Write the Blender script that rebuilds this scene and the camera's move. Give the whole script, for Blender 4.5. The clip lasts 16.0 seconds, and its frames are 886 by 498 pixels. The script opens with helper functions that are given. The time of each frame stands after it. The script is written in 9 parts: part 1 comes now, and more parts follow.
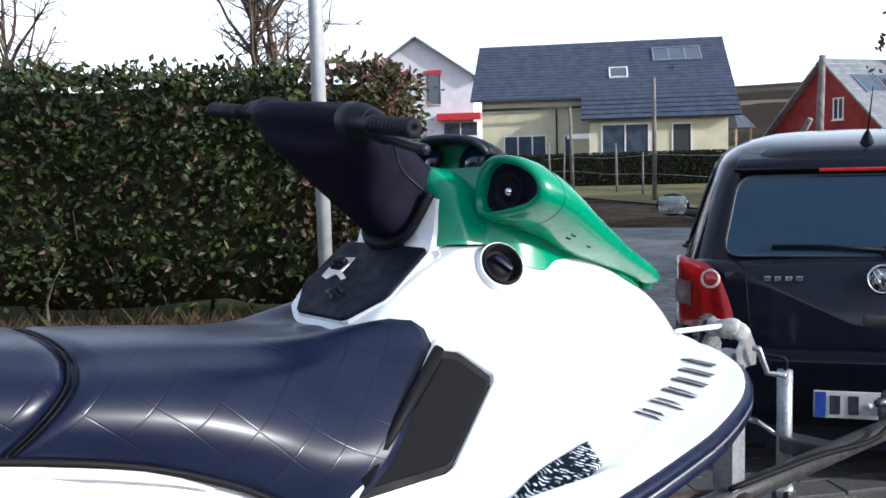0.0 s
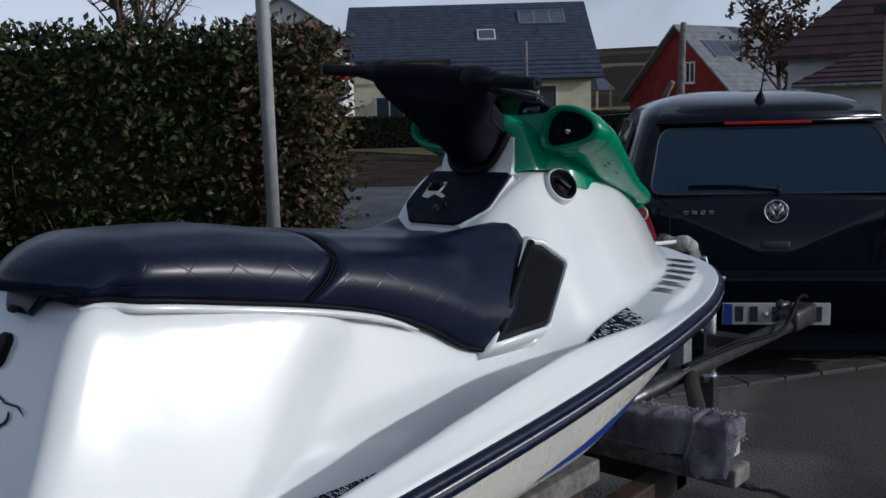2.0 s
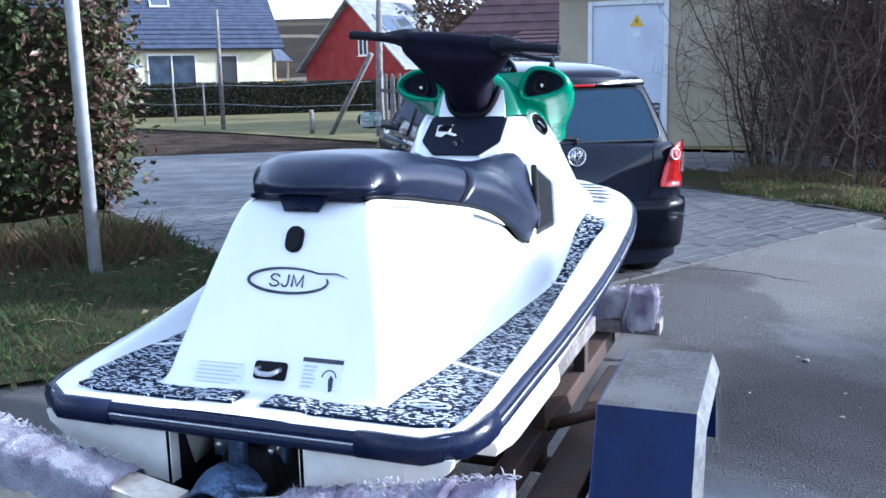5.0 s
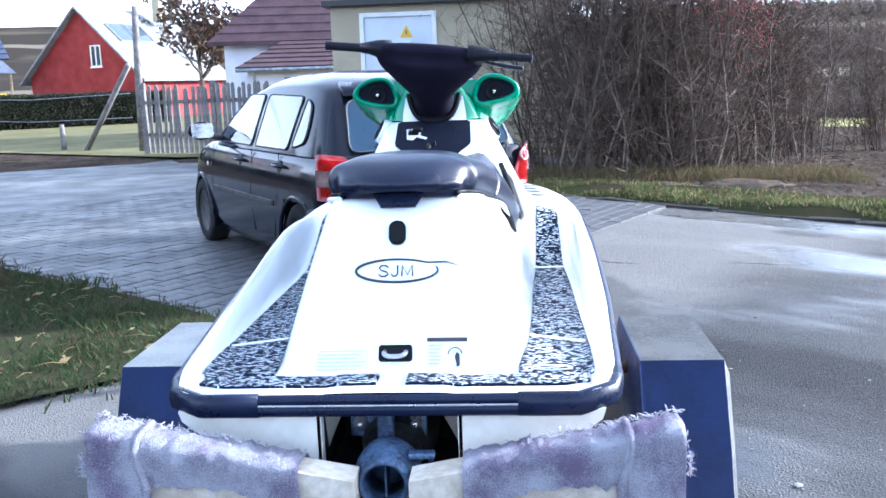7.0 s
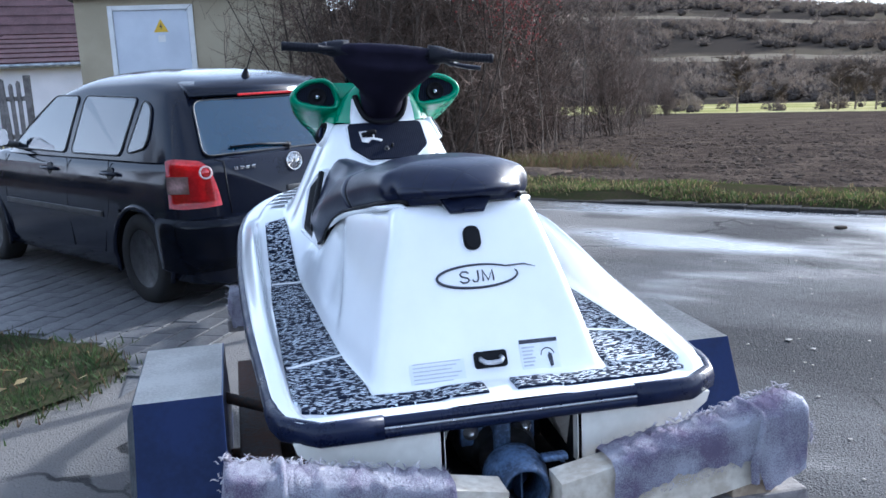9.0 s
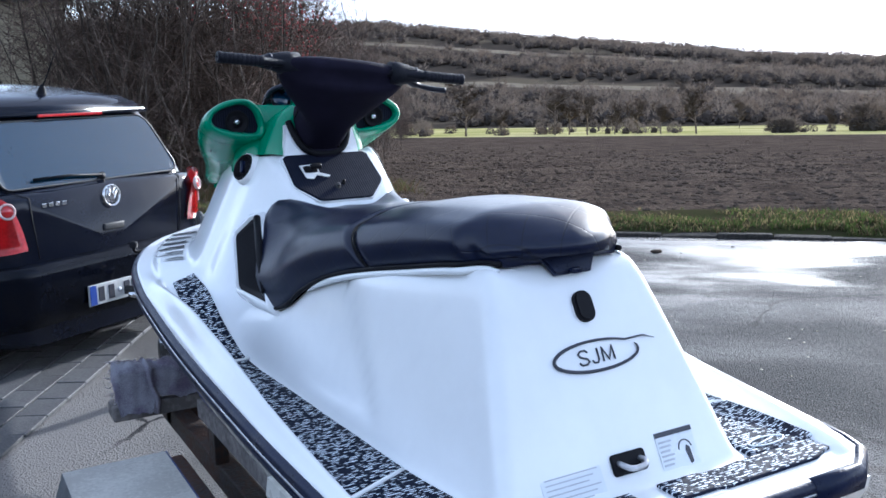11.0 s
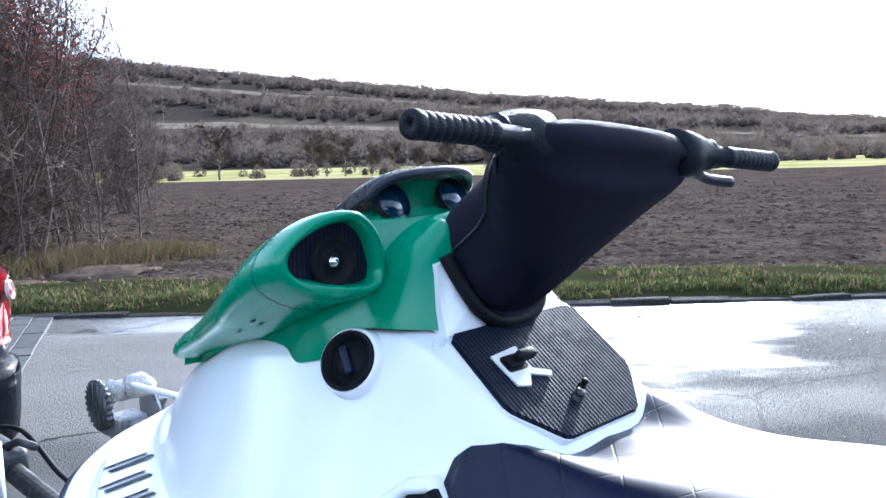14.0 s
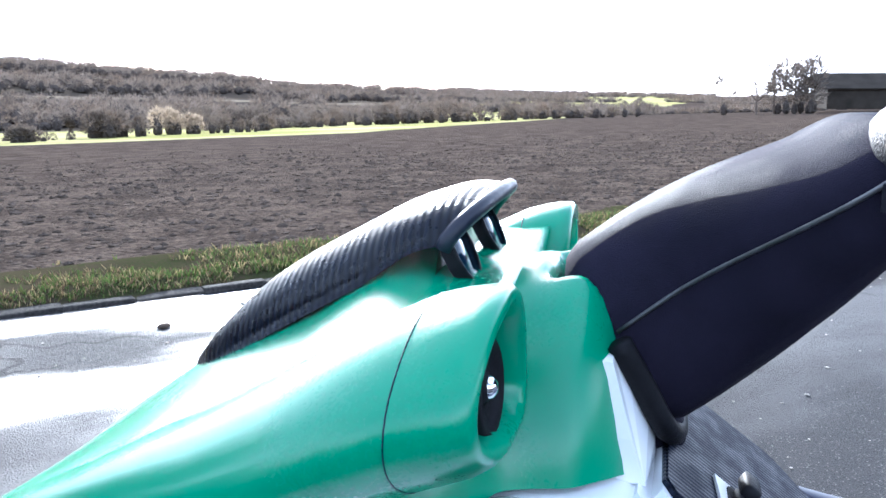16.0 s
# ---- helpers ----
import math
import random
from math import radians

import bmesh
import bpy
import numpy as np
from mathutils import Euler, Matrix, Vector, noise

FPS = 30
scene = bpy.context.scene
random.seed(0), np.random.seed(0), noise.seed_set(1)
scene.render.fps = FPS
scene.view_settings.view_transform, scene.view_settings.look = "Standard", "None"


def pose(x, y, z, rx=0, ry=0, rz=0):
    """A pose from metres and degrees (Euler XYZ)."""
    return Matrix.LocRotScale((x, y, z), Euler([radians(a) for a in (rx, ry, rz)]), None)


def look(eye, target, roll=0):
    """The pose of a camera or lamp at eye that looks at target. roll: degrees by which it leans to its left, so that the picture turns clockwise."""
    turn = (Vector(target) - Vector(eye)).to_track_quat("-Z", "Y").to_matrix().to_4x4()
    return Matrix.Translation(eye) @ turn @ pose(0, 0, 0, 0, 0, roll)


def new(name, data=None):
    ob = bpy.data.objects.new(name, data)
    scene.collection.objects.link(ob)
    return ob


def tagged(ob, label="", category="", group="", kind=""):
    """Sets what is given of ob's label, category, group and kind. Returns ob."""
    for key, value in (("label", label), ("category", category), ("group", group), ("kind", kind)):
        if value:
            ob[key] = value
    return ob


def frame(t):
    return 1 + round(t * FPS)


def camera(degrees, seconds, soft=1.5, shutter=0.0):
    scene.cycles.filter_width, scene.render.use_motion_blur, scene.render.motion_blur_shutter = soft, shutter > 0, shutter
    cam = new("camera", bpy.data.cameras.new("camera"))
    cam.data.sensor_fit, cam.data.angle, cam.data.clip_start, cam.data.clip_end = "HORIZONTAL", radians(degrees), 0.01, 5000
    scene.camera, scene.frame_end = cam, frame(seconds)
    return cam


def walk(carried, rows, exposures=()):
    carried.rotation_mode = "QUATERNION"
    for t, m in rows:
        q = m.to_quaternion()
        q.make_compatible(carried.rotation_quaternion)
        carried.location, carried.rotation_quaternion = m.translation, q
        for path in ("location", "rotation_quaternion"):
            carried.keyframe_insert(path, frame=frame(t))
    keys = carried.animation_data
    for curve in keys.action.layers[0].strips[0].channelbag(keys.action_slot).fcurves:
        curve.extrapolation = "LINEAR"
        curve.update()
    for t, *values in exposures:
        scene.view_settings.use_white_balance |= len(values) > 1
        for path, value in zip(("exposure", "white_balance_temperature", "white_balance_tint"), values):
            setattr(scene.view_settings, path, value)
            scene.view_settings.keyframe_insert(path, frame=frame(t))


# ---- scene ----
cam = camera(51.7, 16.0, soft=1.6)
PATH = [
    (0, (1.515, 1.059, 1.447), (-0.005, 2.345, 1.258), -1.6),
    (0.5, (1.581, 0.827, 1.436), (0.1, 2.156, 1.232), -1.3),
    (1, (1.594, 0.566, 1.421), (0.186, 1.962, 1.153), -1.5),
    (1.5, (1.638, 0.359, 1.411), (0.283, 1.804, 1.139), -1.9),
    (2, (1.616, 0.217, 1.426), (0.31, 1.706, 1.146), -1.5),
    (2.5, (1.512, 0.011, 1.419), (0.279, 1.559, 1.132), -1.3),
    (3, (1.42, -0.216, 1.405), (0.291, 1.405, 1.098), -1.4),
    (3.5, (1.403, -0.413, 1.384), (0.389, 1.279, 1.055), -1.4),
    (4, (1.375, -0.621, 1.399), (0.448, 1.116, 1.049), -0.9),
    (4.2, (1.329, -0.686, 1.397), (0.433, 1.067, 1.044), -0.9),
    (6.3, (0.579, -1.392, 1.41), (0.285, 0.556, 1.064), -1.8),
    (6.5, (0.501, -1.407, 1.403), (0.247, 0.547, 1.059), -1.8),
    (7, (0.292, -1.432, 1.415), (0.143, 0.531, 1.064), -2.0),
    (7.5, (0.091, -1.486, 1.438), (0.04, 0.481, 1.082), -2.2),
    (8, (-0.167, -1.508, 1.453), (-0.058, 0.456, 1.091), -2.7),
    (8.5, (-0.36, -1.436, 1.446), (-0.086, 0.51, 1.079), -2.2),
    (9, (-0.568, -1.342, 1.472), (-0.144, 0.574, 1.086), -2.6),
    (9.2, (-0.628, -1.274, 1.46), (-0.159, 0.632, 1.077), -2.3),
    (11.3, (-1.178, -0.333, 1.505), (-0.133, 1.339, 1.171), -1.6),
    (11.5, (-1.199, -0.195, 1.514), (-0.117, 1.46, 1.213), -1.9),
    (12, (-1.196, 0.073, 1.521), (-0.06, 1.696, 1.248), -2.0),
    (12.5, (-1.136, 0.371, 1.538), (0.024, 1.978, 1.273), -1.5),
    (13, (-1.135, 0.726, 1.54), (0.093, 2.283, 1.279), -1.5),
    (13.5, (-1.098, 1.019, 1.55), (0.199, 2.52, 1.293), -1.6),
    (14, (-1.037, 1.317, 1.583), (0.381, 2.699, 1.298), -1.3),
    (14.5, (-0.996, 1.569, 1.562), (0.526, 2.838, 1.293), -0.3),
    (15, (-0.966, 1.834, 1.573), (0.749, 2.819, 1.276), -0.2),
    (15.5, (-0.923, 2.014, 1.579), (0.906, 2.754, 1.251), -1.3),
    (16, (-0.849, 2.196, 1.603), (1.062, 2.658, 1.235), -0.2),
]
EXPOSURES = [(t, e, k, 10) for t, e, k in ((0.0, 0.55, 5750), (0.5, -0.35, 5800), (1.0, -1.05, 5750), (2.0, -1.1, 5600), (2.5, -1.08, 5500), (3.0, -0.92, 5350), (3.5, -0.48, 5150), (4.2, 0.48, 5000), (6.3, 2.05, 5100), (7.5, 2.05, 5150), (9.0, 1.3, 5250), (11.3, 1.1, 5300), (12.5, 1.4, 5250), (13.5, 1.55, 5150), (14.5, 1.75, 5200), (15.0, 1.82, 5200), (16.0, 2.08, 5250))]

walk(cam, [(t, look(eye, target, roll)) for t, eye, target, roll in PATH], EXPOSURES)

# light: low winter sun ahead and to the right, thin bright sky
SUN_AZ, SUN_EL = radians(66), radians(20)
world = bpy.data.worlds.new("sky")
scene.world = world
world.use_nodes = True
wn, wl = world.node_tree.nodes, world.node_tree.links
wn.clear()
sky = wn.new("ShaderNodeTexSky")
sky.sky_type, sky.sun_disc = "NISHITA", False
sky.sun_elevation, sky.sun_rotation = SUN_EL, SUN_AZ
sky.air_density, sky.dust_density, sky.ozone_density = 1.0, 2.5, 1.0
bg, wout = wn.new("ShaderNodeBackground"), wn.new("ShaderNodeOutputWorld")
bg.inputs["Strength"].default_value = 0.15
# thin high cloud all over the sky
wco, cloud, cmap, wmix = wn.new("ShaderNodeTexCoord"), wn.new("ShaderNodeTexNoise"), wn.new("ShaderNodeMapRange"), wn.new("ShaderNodeMix")
cloud.inputs["Scale"].default_value, cloud.inputs["Detail"].default_value, cloud.inputs["Distortion"].default_value = 2.2, 6, 0.6
wl.new(wco.outputs["Generated"], cloud.inputs["Vector"])
cmap.inputs[1].default_value, cmap.inputs[2].default_value, cmap.inputs[3].default_value, cmap.inputs[4].default_value = 0.38, 0.62, 0.25, 0.7
wl.new(cloud.outputs[0], cmap.inputs[0])
wmix.data_type = "RGBA"
# the cloud is brightest round the sun
wdot, wpow, wmul, wadd = wn.new("ShaderNodeVectorMath"), wn.new("ShaderNodeMath"), wn.new("ShaderNodeVectorMath"), wn.new("ShaderNodeVectorMath")
wdot.operation, wpow.operation, wmul.operation, wadd.operation = "DOT_PRODUCT", "POWER", "SCALE", "ADD"
wdot.inputs[1].default_value = (math.sin(SUN_AZ) * math.cos(SUN_EL), math.cos(SUN_AZ) * math.cos(SUN_EL), math.sin(SUN_EL))
wpow.use_clamp, wpow.inputs[1].default_value = True, 16
wmul.inputs[0].default_value, wadd.inputs[1].default_value = (16, 15, 13.5), (5.3, 5.5, 5.9)
wl.new(wco.outputs["Generated"], wdot.inputs[0])
wmax = wn.new("ShaderNodeMath")
wmax.operation = "MAXIMUM"
wl.new(wdot.outputs["Value"], wmax.inputs[0])
wmax.inputs[1].default_value = 0.0
wl.new(wmax.outputs[0], wpow.inputs[0])
wl.new(wpow.outputs[0], wmul.inputs["Scale"])
wl.new(wmul.outputs[0], wadd.inputs[0])
# haze thickens and brightens towards the horizon
wsep, whaze, wlow, wthick = wn.new("ShaderNodeSeparateXYZ"), wn.new("ShaderNodeMapRange"), wn.new("ShaderNodeVectorMath"), wn.new("ShaderNodeMath")
wl.new(wco.outputs["Generated"], wsep.inputs[0])
wl.new(wsep.outputs[2], whaze.inputs[0])
whaze.interpolation_type = "SMOOTHSTEP"
whaze.inputs[1].default_value, whaze.inputs[2].default_value, whaze.inputs[3].default_value, whaze.inputs[4].default_value = 0.0, 0.5, 1.75, 0.85
wlow.operation = "SCALE"
wl.new(wadd.outputs[0], wlow.inputs[0])
wl.new(whaze.outputs[0], wlow.inputs["Scale"])
wl.new(wlow.outputs[0], wmix.inputs[7])
wthick.operation, wthick.use_clamp = "MULTIPLY", True
wl.new(cmap.outputs[0], wthick.inputs[0])
wl.new(whaze.outputs[0], wthick.inputs[1])
wl.new(wthick.outputs[0], wmix.inputs[0])
wl.new(sky.outputs[0], wmix.inputs[6])
wl.new(wmix.outputs[2], bg.inputs[0])
wl.new(bg.outputs[0], wout.inputs[0])
sun = new("sun", bpy.data.lights.new("sun", "SUN"))
sun.data.energy, sun.data.angle, sun.data.color = 3.7, radians(1.2), (1.0, 0.93, 0.82)
sun.matrix_world = look((60 * math.sin(SUN_AZ), 60 * math.cos(SUN_AZ), 60 * math.tan(SUN_EL)), (0, 0, 0))


# ---- materials ----
def surf(name, c1, c2=None, scale=8.0, rough=0.5, metal=0.0, bump=0.0, bscale=60.0, fine=0.25, rvar=0.1, coat=0.0, spec=0.5, bdist=0.01, thin=0.0):
    """A surface whose colour wanders between c1 and c2 at two scales, with fine relief."""
    m = bpy.data.materials.new(name)
    m.use_nodes = True
    n, l = m.node_tree.nodes, m.node_tree.links
    p = n["Principled BSDF"]
    co = n.new("ShaderNodeTexCoord")
    big, small = n.new("ShaderNodeTexNoise"), n.new("ShaderNodeTexNoise")
    big.inputs["Scale"].default_value, big.inputs["Detail"].default_value = scale, 6
    small.inputs["Scale"].default_value, small.inputs["Detail"].default_value = bscale, 4
    for t in (big, small):
        l.new(co.outputs["Object"], t.inputs["Vector"])
    add = n.new("ShaderNodeMath")
    add.operation = "MULTIPLY_ADD"
    l.new(small.outputs[0], add.inputs[0])
    add.inputs[1].default_value = fine * 2
    l.new(big.outputs[0], add.inputs[2])
    mr = n.new("ShaderNodeMapRange")
    mr.inputs[1].default_value, mr.inputs[2].default_value = 0.35 + fine, 0.65 + fine
    l.new(add.outputs[0], mr.inputs[0])
    mix = n.new("ShaderNodeMix")
    mix.data_type = "RGBA"
    mix.inputs[6].default_value, mix.inputs[7].default_value = (*c1, 1), (*(c2 or [v * 0.8 for v in c1]), 1)
    l.new(mr.outputs[0], mix.inputs[0])
    l.new(mix.outputs[2], p.inputs["Base Color"])
    rr = n.new("ShaderNodeMapRange")
    rr.inputs[3].default_value, rr.inputs[4].default_value = max(0.02, rough - rvar), min(1, rough + rvar)
    l.new(mr.outputs[0], rr.inputs[0])
    l.new(rr.outputs[0], p.inputs["Roughness"])
    p.inputs["Metallic"].default_value = metal
    p.inputs["Coat Weight"].default_value = coat
    p.inputs["Coat Roughness"].default_value = 0.08
    p.inputs["Specular IOR Level"].default_value = spec
    if bump:
        b = n.new("ShaderNodeBump")
        b.inputs["Strength"].default_value, b.inputs["Distance"].default_value = bump, bdist
        l.new(small.outputs[0], b.inputs["Height"])
        l.new(b.outputs[0], p.inputs["Normal"])
    if thin:
        tr, ms = n.new("ShaderNodeBsdfTranslucent"), n.new("ShaderNodeMixShader")
        l.new(mix.outputs[2], tr.inputs["Color"])
        ms.inputs[0].default_value = thin
        l.new(p.outputs[0], ms.inputs[1])
        l.new(tr.outputs[0], ms.inputs[2])
        l.new(ms.outputs[0], n["Material Output"].inputs["Surface"])
    return m


def nodes_of(m):
    return m.node_tree.nodes, m.node_tree.links, m.node_tree.nodes["Principled BSDF"]


def calc(n, l, op, a, b=None, c=None):
    """A Math node; numbers or sockets as inputs."""
    k = n.new("ShaderNodeMath")
    k.operation = op
    for i, v in enumerate((a, b, c)):
        if v is None:
            continue
        if isinstance(v, (int, float)):
            k.inputs[i].default_value = v
        else:
            l.new(v, k.inputs[i])
    return k.outputs[0]


def blend(n, l, fac, c1, c2):
    k = n.new("ShaderNodeMix")
    k.data_type = "RGBA"
    l.new(fac, k.inputs[0])
    for i, c in ((6, c1), (7, c2)):
        if isinstance(c, tuple):
            k.inputs[i].default_value = (*c, 1)
        else:
            l.new(c, k.inputs[i])
    return k.outputs[2]


M = {}
M["gelcoat"] = surf("gelcoat", (0.82, 0.83, 0.83), (0.76, 0.77, 0.77), 3, 0.2, bump=0.02, bscale=25, fine=0.1, rvar=0.06, coat=0.5)
M["hull"] = surf("hull", (0.74, 0.72, 0.66), (0.62, 0.6, 0.54), 4, 0.32, bump=0.03, bscale=30, coat=0.2)
M["green"] = surf("green", (0.004, 0.24, 0.122), (0.003, 0.215, 0.106), 3, 0.27, bump=0.03, bscale=300, fine=0.1, rvar=0.05, coat=0.18, spec=0.42)
M["rubber"] = surf("rubber", (0.004, 0.007, 0.025), (0.006, 0.011, 0.036), 12, 0.36, spec=0.25, bump=0.1, bscale=150)
M["black"] = surf("black", (0.006, 0.006, 0.008), (0.01, 0.01, 0.012), 20, 0.55, spec=0.1, bump=0.08, bscale=300)
M["neoprene"] = surf("neoprene", (0.009, 0.008, 0.016), (0.015, 0.013, 0.025), 14, 0.72, spec=0.055, bump=0.25, bscale=900, fine=0.15)
M["grip"] = surf("grip", (0.005, 0.006, 0.01), (0.01, 0.01, 0.016), 30, 0.55, spec=0.16, bump=0.3, bscale=400)
M["silver"] = surf("silver", (0.55, 0.56, 0.58), (0.4, 0.4, 0.42), 20, 0.35, metal=0.9, bump=0.05)
M["chrome"] = surf("chrome", (0.8, 0.8, 0.82), (0.7, 0.7, 0.72), 20, 0.12, metal=1.0)
M["galv"] = surf("galv", (0.4, 0.42, 0.44), (0.22, 0.23, 0.25), 9, 0.5, metal=0.75, bump=0.1, bscale=80)
M["pole"] = surf("pole", (0.56, 0.57, 0.58), (0.42, 0.43, 0.45), 9, 0.45, metal=0.25, bump=0.05, bscale=80)
# fender tops: one sheet metal in two tones, brighter and dimmer light put into colour
M["fender_top_lit"] = surf("fender_top_lit", (0.76, 0.73, 0.66), (0.6, 0.57, 0.51), 7, 0.42, metal=0.0, bump=0.1, bscale=120, fine=0.4)
M["fender_top_dim"] = surf("fender_top_dim", (0.2, 0.195, 0.19), (0.11, 0.108, 0.11), 6, 0.42, spec=0.5, bump=0.12, bscale=120, fine=0.4)
M["cast_blue"] = surf("cast_blue", (0.09, 0.14, 0.24), (0.025, 0.04, 0.075), 22, 0.42, metal=0.35, bump=0.2, bscale=120, fine=0.4)
M["fender_side"] = surf("fender_side", (0.014, 0.034, 0.14), (0.011, 0.026, 0.1), 6, 0.4, metal=0.2, bump=0.05)
M["frame"] = surf("frame", (0.024, 0.021, 0.02), (0.07, 0.034, 0.021), 6, 0.7, metal=0.2, bump=0.3, bscale=90, fine=0.4)
M["tyre"] = surf("tyre", (0.008, 0.008, 0.009), (0.017, 0.016, 0.015), 15, 0.8, spec=0.2, bump=0.3, bscale=120)
M["rim_dark"] = surf("rim_dark", (0.03, 0.03, 0.033), (0.016, 0.016, 0.018), 12, 0.5, metal=0.3)
M["rim_steel"] = surf("rim_steel", (0.1, 0.1, 0.105), (0.05, 0.05, 0.05), 12, 0.45, metal=0.7)
M["wood"] = surf("wood", (0.42, 0.33, 0.23), (0.25, 0.19, 0.13), 6, 0.8, bump=0.4, bscale=50, fine=0.4)
M["wood_pale"] = surf("wood_pale", (0.6, 0.55, 0.46), (0.42, 0.36, 0.28), 5, 0.7, bump=0.3, bscale=40, fine=0.35)
M["wood_grey"] = surf("wood_grey", (0.2, 0.18, 0.17), (0.1, 0.09, 0.085), 7, 0.85, bump=0.5, bscale=45, fine=0.4)
M["carpet"] = surf("carpet", (0.56, 0.56, 0.62), (0.24, 0.2, 0.29), 11, 0.95, bump=1.0, bscale=330, fine=0.35, spec=0.1, bdist=0.004)
M["cloth"] = surf("cloth", (0.5, 0.49, 0.46), (0.36, 0.35, 0.33), 25, 0.9, spec=0.1, bump=0.5, bscale=90)
M["carpet_thread"] = surf("carpet_thread", (0.5, 0.48, 0.5), (0.34, 0.31, 0.34), 30, 0.95, spec=0.1)
M["paint_car"] = surf("paint_car", (0.005, 0.0065, 0.014), (0.007, 0.0085, 0.015), 5, 0.12, coat=0.1, rvar=0.05, spec=0.22)
M["plastic_dark"] = surf("plastic_dark", (0.022, 0.022, 0.024), (0.035, 0.034, 0.034), 9, 0.55, bump=0.1, bscale=200)
M["red_lamp"] = surf("red_lamp", (0.5, 0.012, 0.015), (0.38, 0.008, 0.01), 30, 0.1, coat=1.0)
M["clear_lamp"] = surf("clear_lamp", (0.6, 0.4, 0.38), (0.46, 0.32, 0.31), 60, 0.12, coat=1.0)
M["white_paint"] = surf("white_paint", (0.78, 0.78, 0.76), (0.68, 0.67, 0.65), 3, 0.6, bump=0.1)
M["plate_white"] = surf("plate_white", (0.52, 0.53, 0.53), (0.4, 0.4, 0.39), 6, 0.45)
M["sticker"] = surf("sticker", (0.72, 0.75, 0.78), (0.66, 0.69, 0.72), 10, 0.35)
M["ink"] = surf("ink", (0.015, 0.017, 0.03), (0.03, 0.032, 0.045), 30, 0.45)
M["ink_pale"] = surf("ink_pale", (0.38, 0.4, 0.44), (0.46, 0.48, 0.52), 30, 0.5)
M["blue_band"] = surf("blue_band", (0.015, 0.05, 0.28), (0.02, 0.06, 0.3), 30, 0.4)
M["yellow"] = surf("yellow", (0.75, 0.48, 0.02), (0.65, 0.4, 0.02), 20, 0.5)


def glass(name, tint, rough=0.03, alpha=0.45):
    m = surf(name, tint, tint, 2, rough, rvar=0.01)
    n, l, p = nodes_of(m)
    p.inputs["Alpha"].default_value = alpha
    p.inputs["IOR"].default_value = 1.75
    p.inputs["Coat Weight"].default_value = 0.5
    p.inputs["Coat Roughness"].default_value = 0.02
    return m


M["car_glass"] = glass("car_glass", (0.01, 0.016, 0.024), 0.02, 0.85)
M["rear_glass"] = glass("rear_glass", (0.004, 0.024, 0.05), 0.02, 0.9)
nodes_of(M["rear_glass"])[2].inputs["IOR"].default_value = 1.5
nodes_of(M["rear_glass"])[2].inputs["Coat Weight"].default_value = 0.5
M["lens_glass"] = glass("lens_glass", (0.02, 0.03, 0.06), 0.05, 0.9)
M["house_glass"] = surf("house_glass", (0.03, 0.045, 0.07), (0.05, 0.07, 0.1), 2, 0.08, coat=1.0)


def carbon_mat(name="carbon", way="X", rough=0.55, spec=0.1):
    """Ribbed carbon-look foil: fine ridges along one way."""
    m = surf(name, (0.03, 0.036, 0.055), (0.02, 0.024, 0.04), 30, rough, spec=spec)
    n, l, p = nodes_of(m)
    co = n.new("ShaderNodeTexCoord")
    w = n.new("ShaderNodeTexWave")
    w.inputs["Scale"].default_value = 42
    w.bands_direction = way
    l.new(co.outputs["Object"], w.inputs["Vector"])
    b = n.new("ShaderNodeBump")
    b.inputs["Strength"].default_value, b.inputs["Distance"].default_value = 0.25, 0.002
    l.new(w.outputs[1], b.inputs["Height"])
    l.new(b.outputs[0], p.inputs["Normal"])
    l.new(blend(n, l, w.outputs[1], (0.003, 0.004, 0.01), (0.013, 0.016, 0.03)), p.inputs["Base Color"])
    return m


M["carbon"] = carbon_mat()
M["carbon_hood"] = carbon_mat("carbon_hood", "Y", 0.3, 0.42)
M["housing_black"] = surf("housing_black", (0.006, 0.006, 0.008), (0.01, 0.01, 0.012), 20, 0.7, spec=0.05, bump=0.05, bscale=200)
M["housing"] = surf("housing", (0.011, 0.013, 0.024), (0.016, 0.018, 0.03), 20, 0.42, spec=0.3, coat=0.0, bump=0.05, bscale=200)


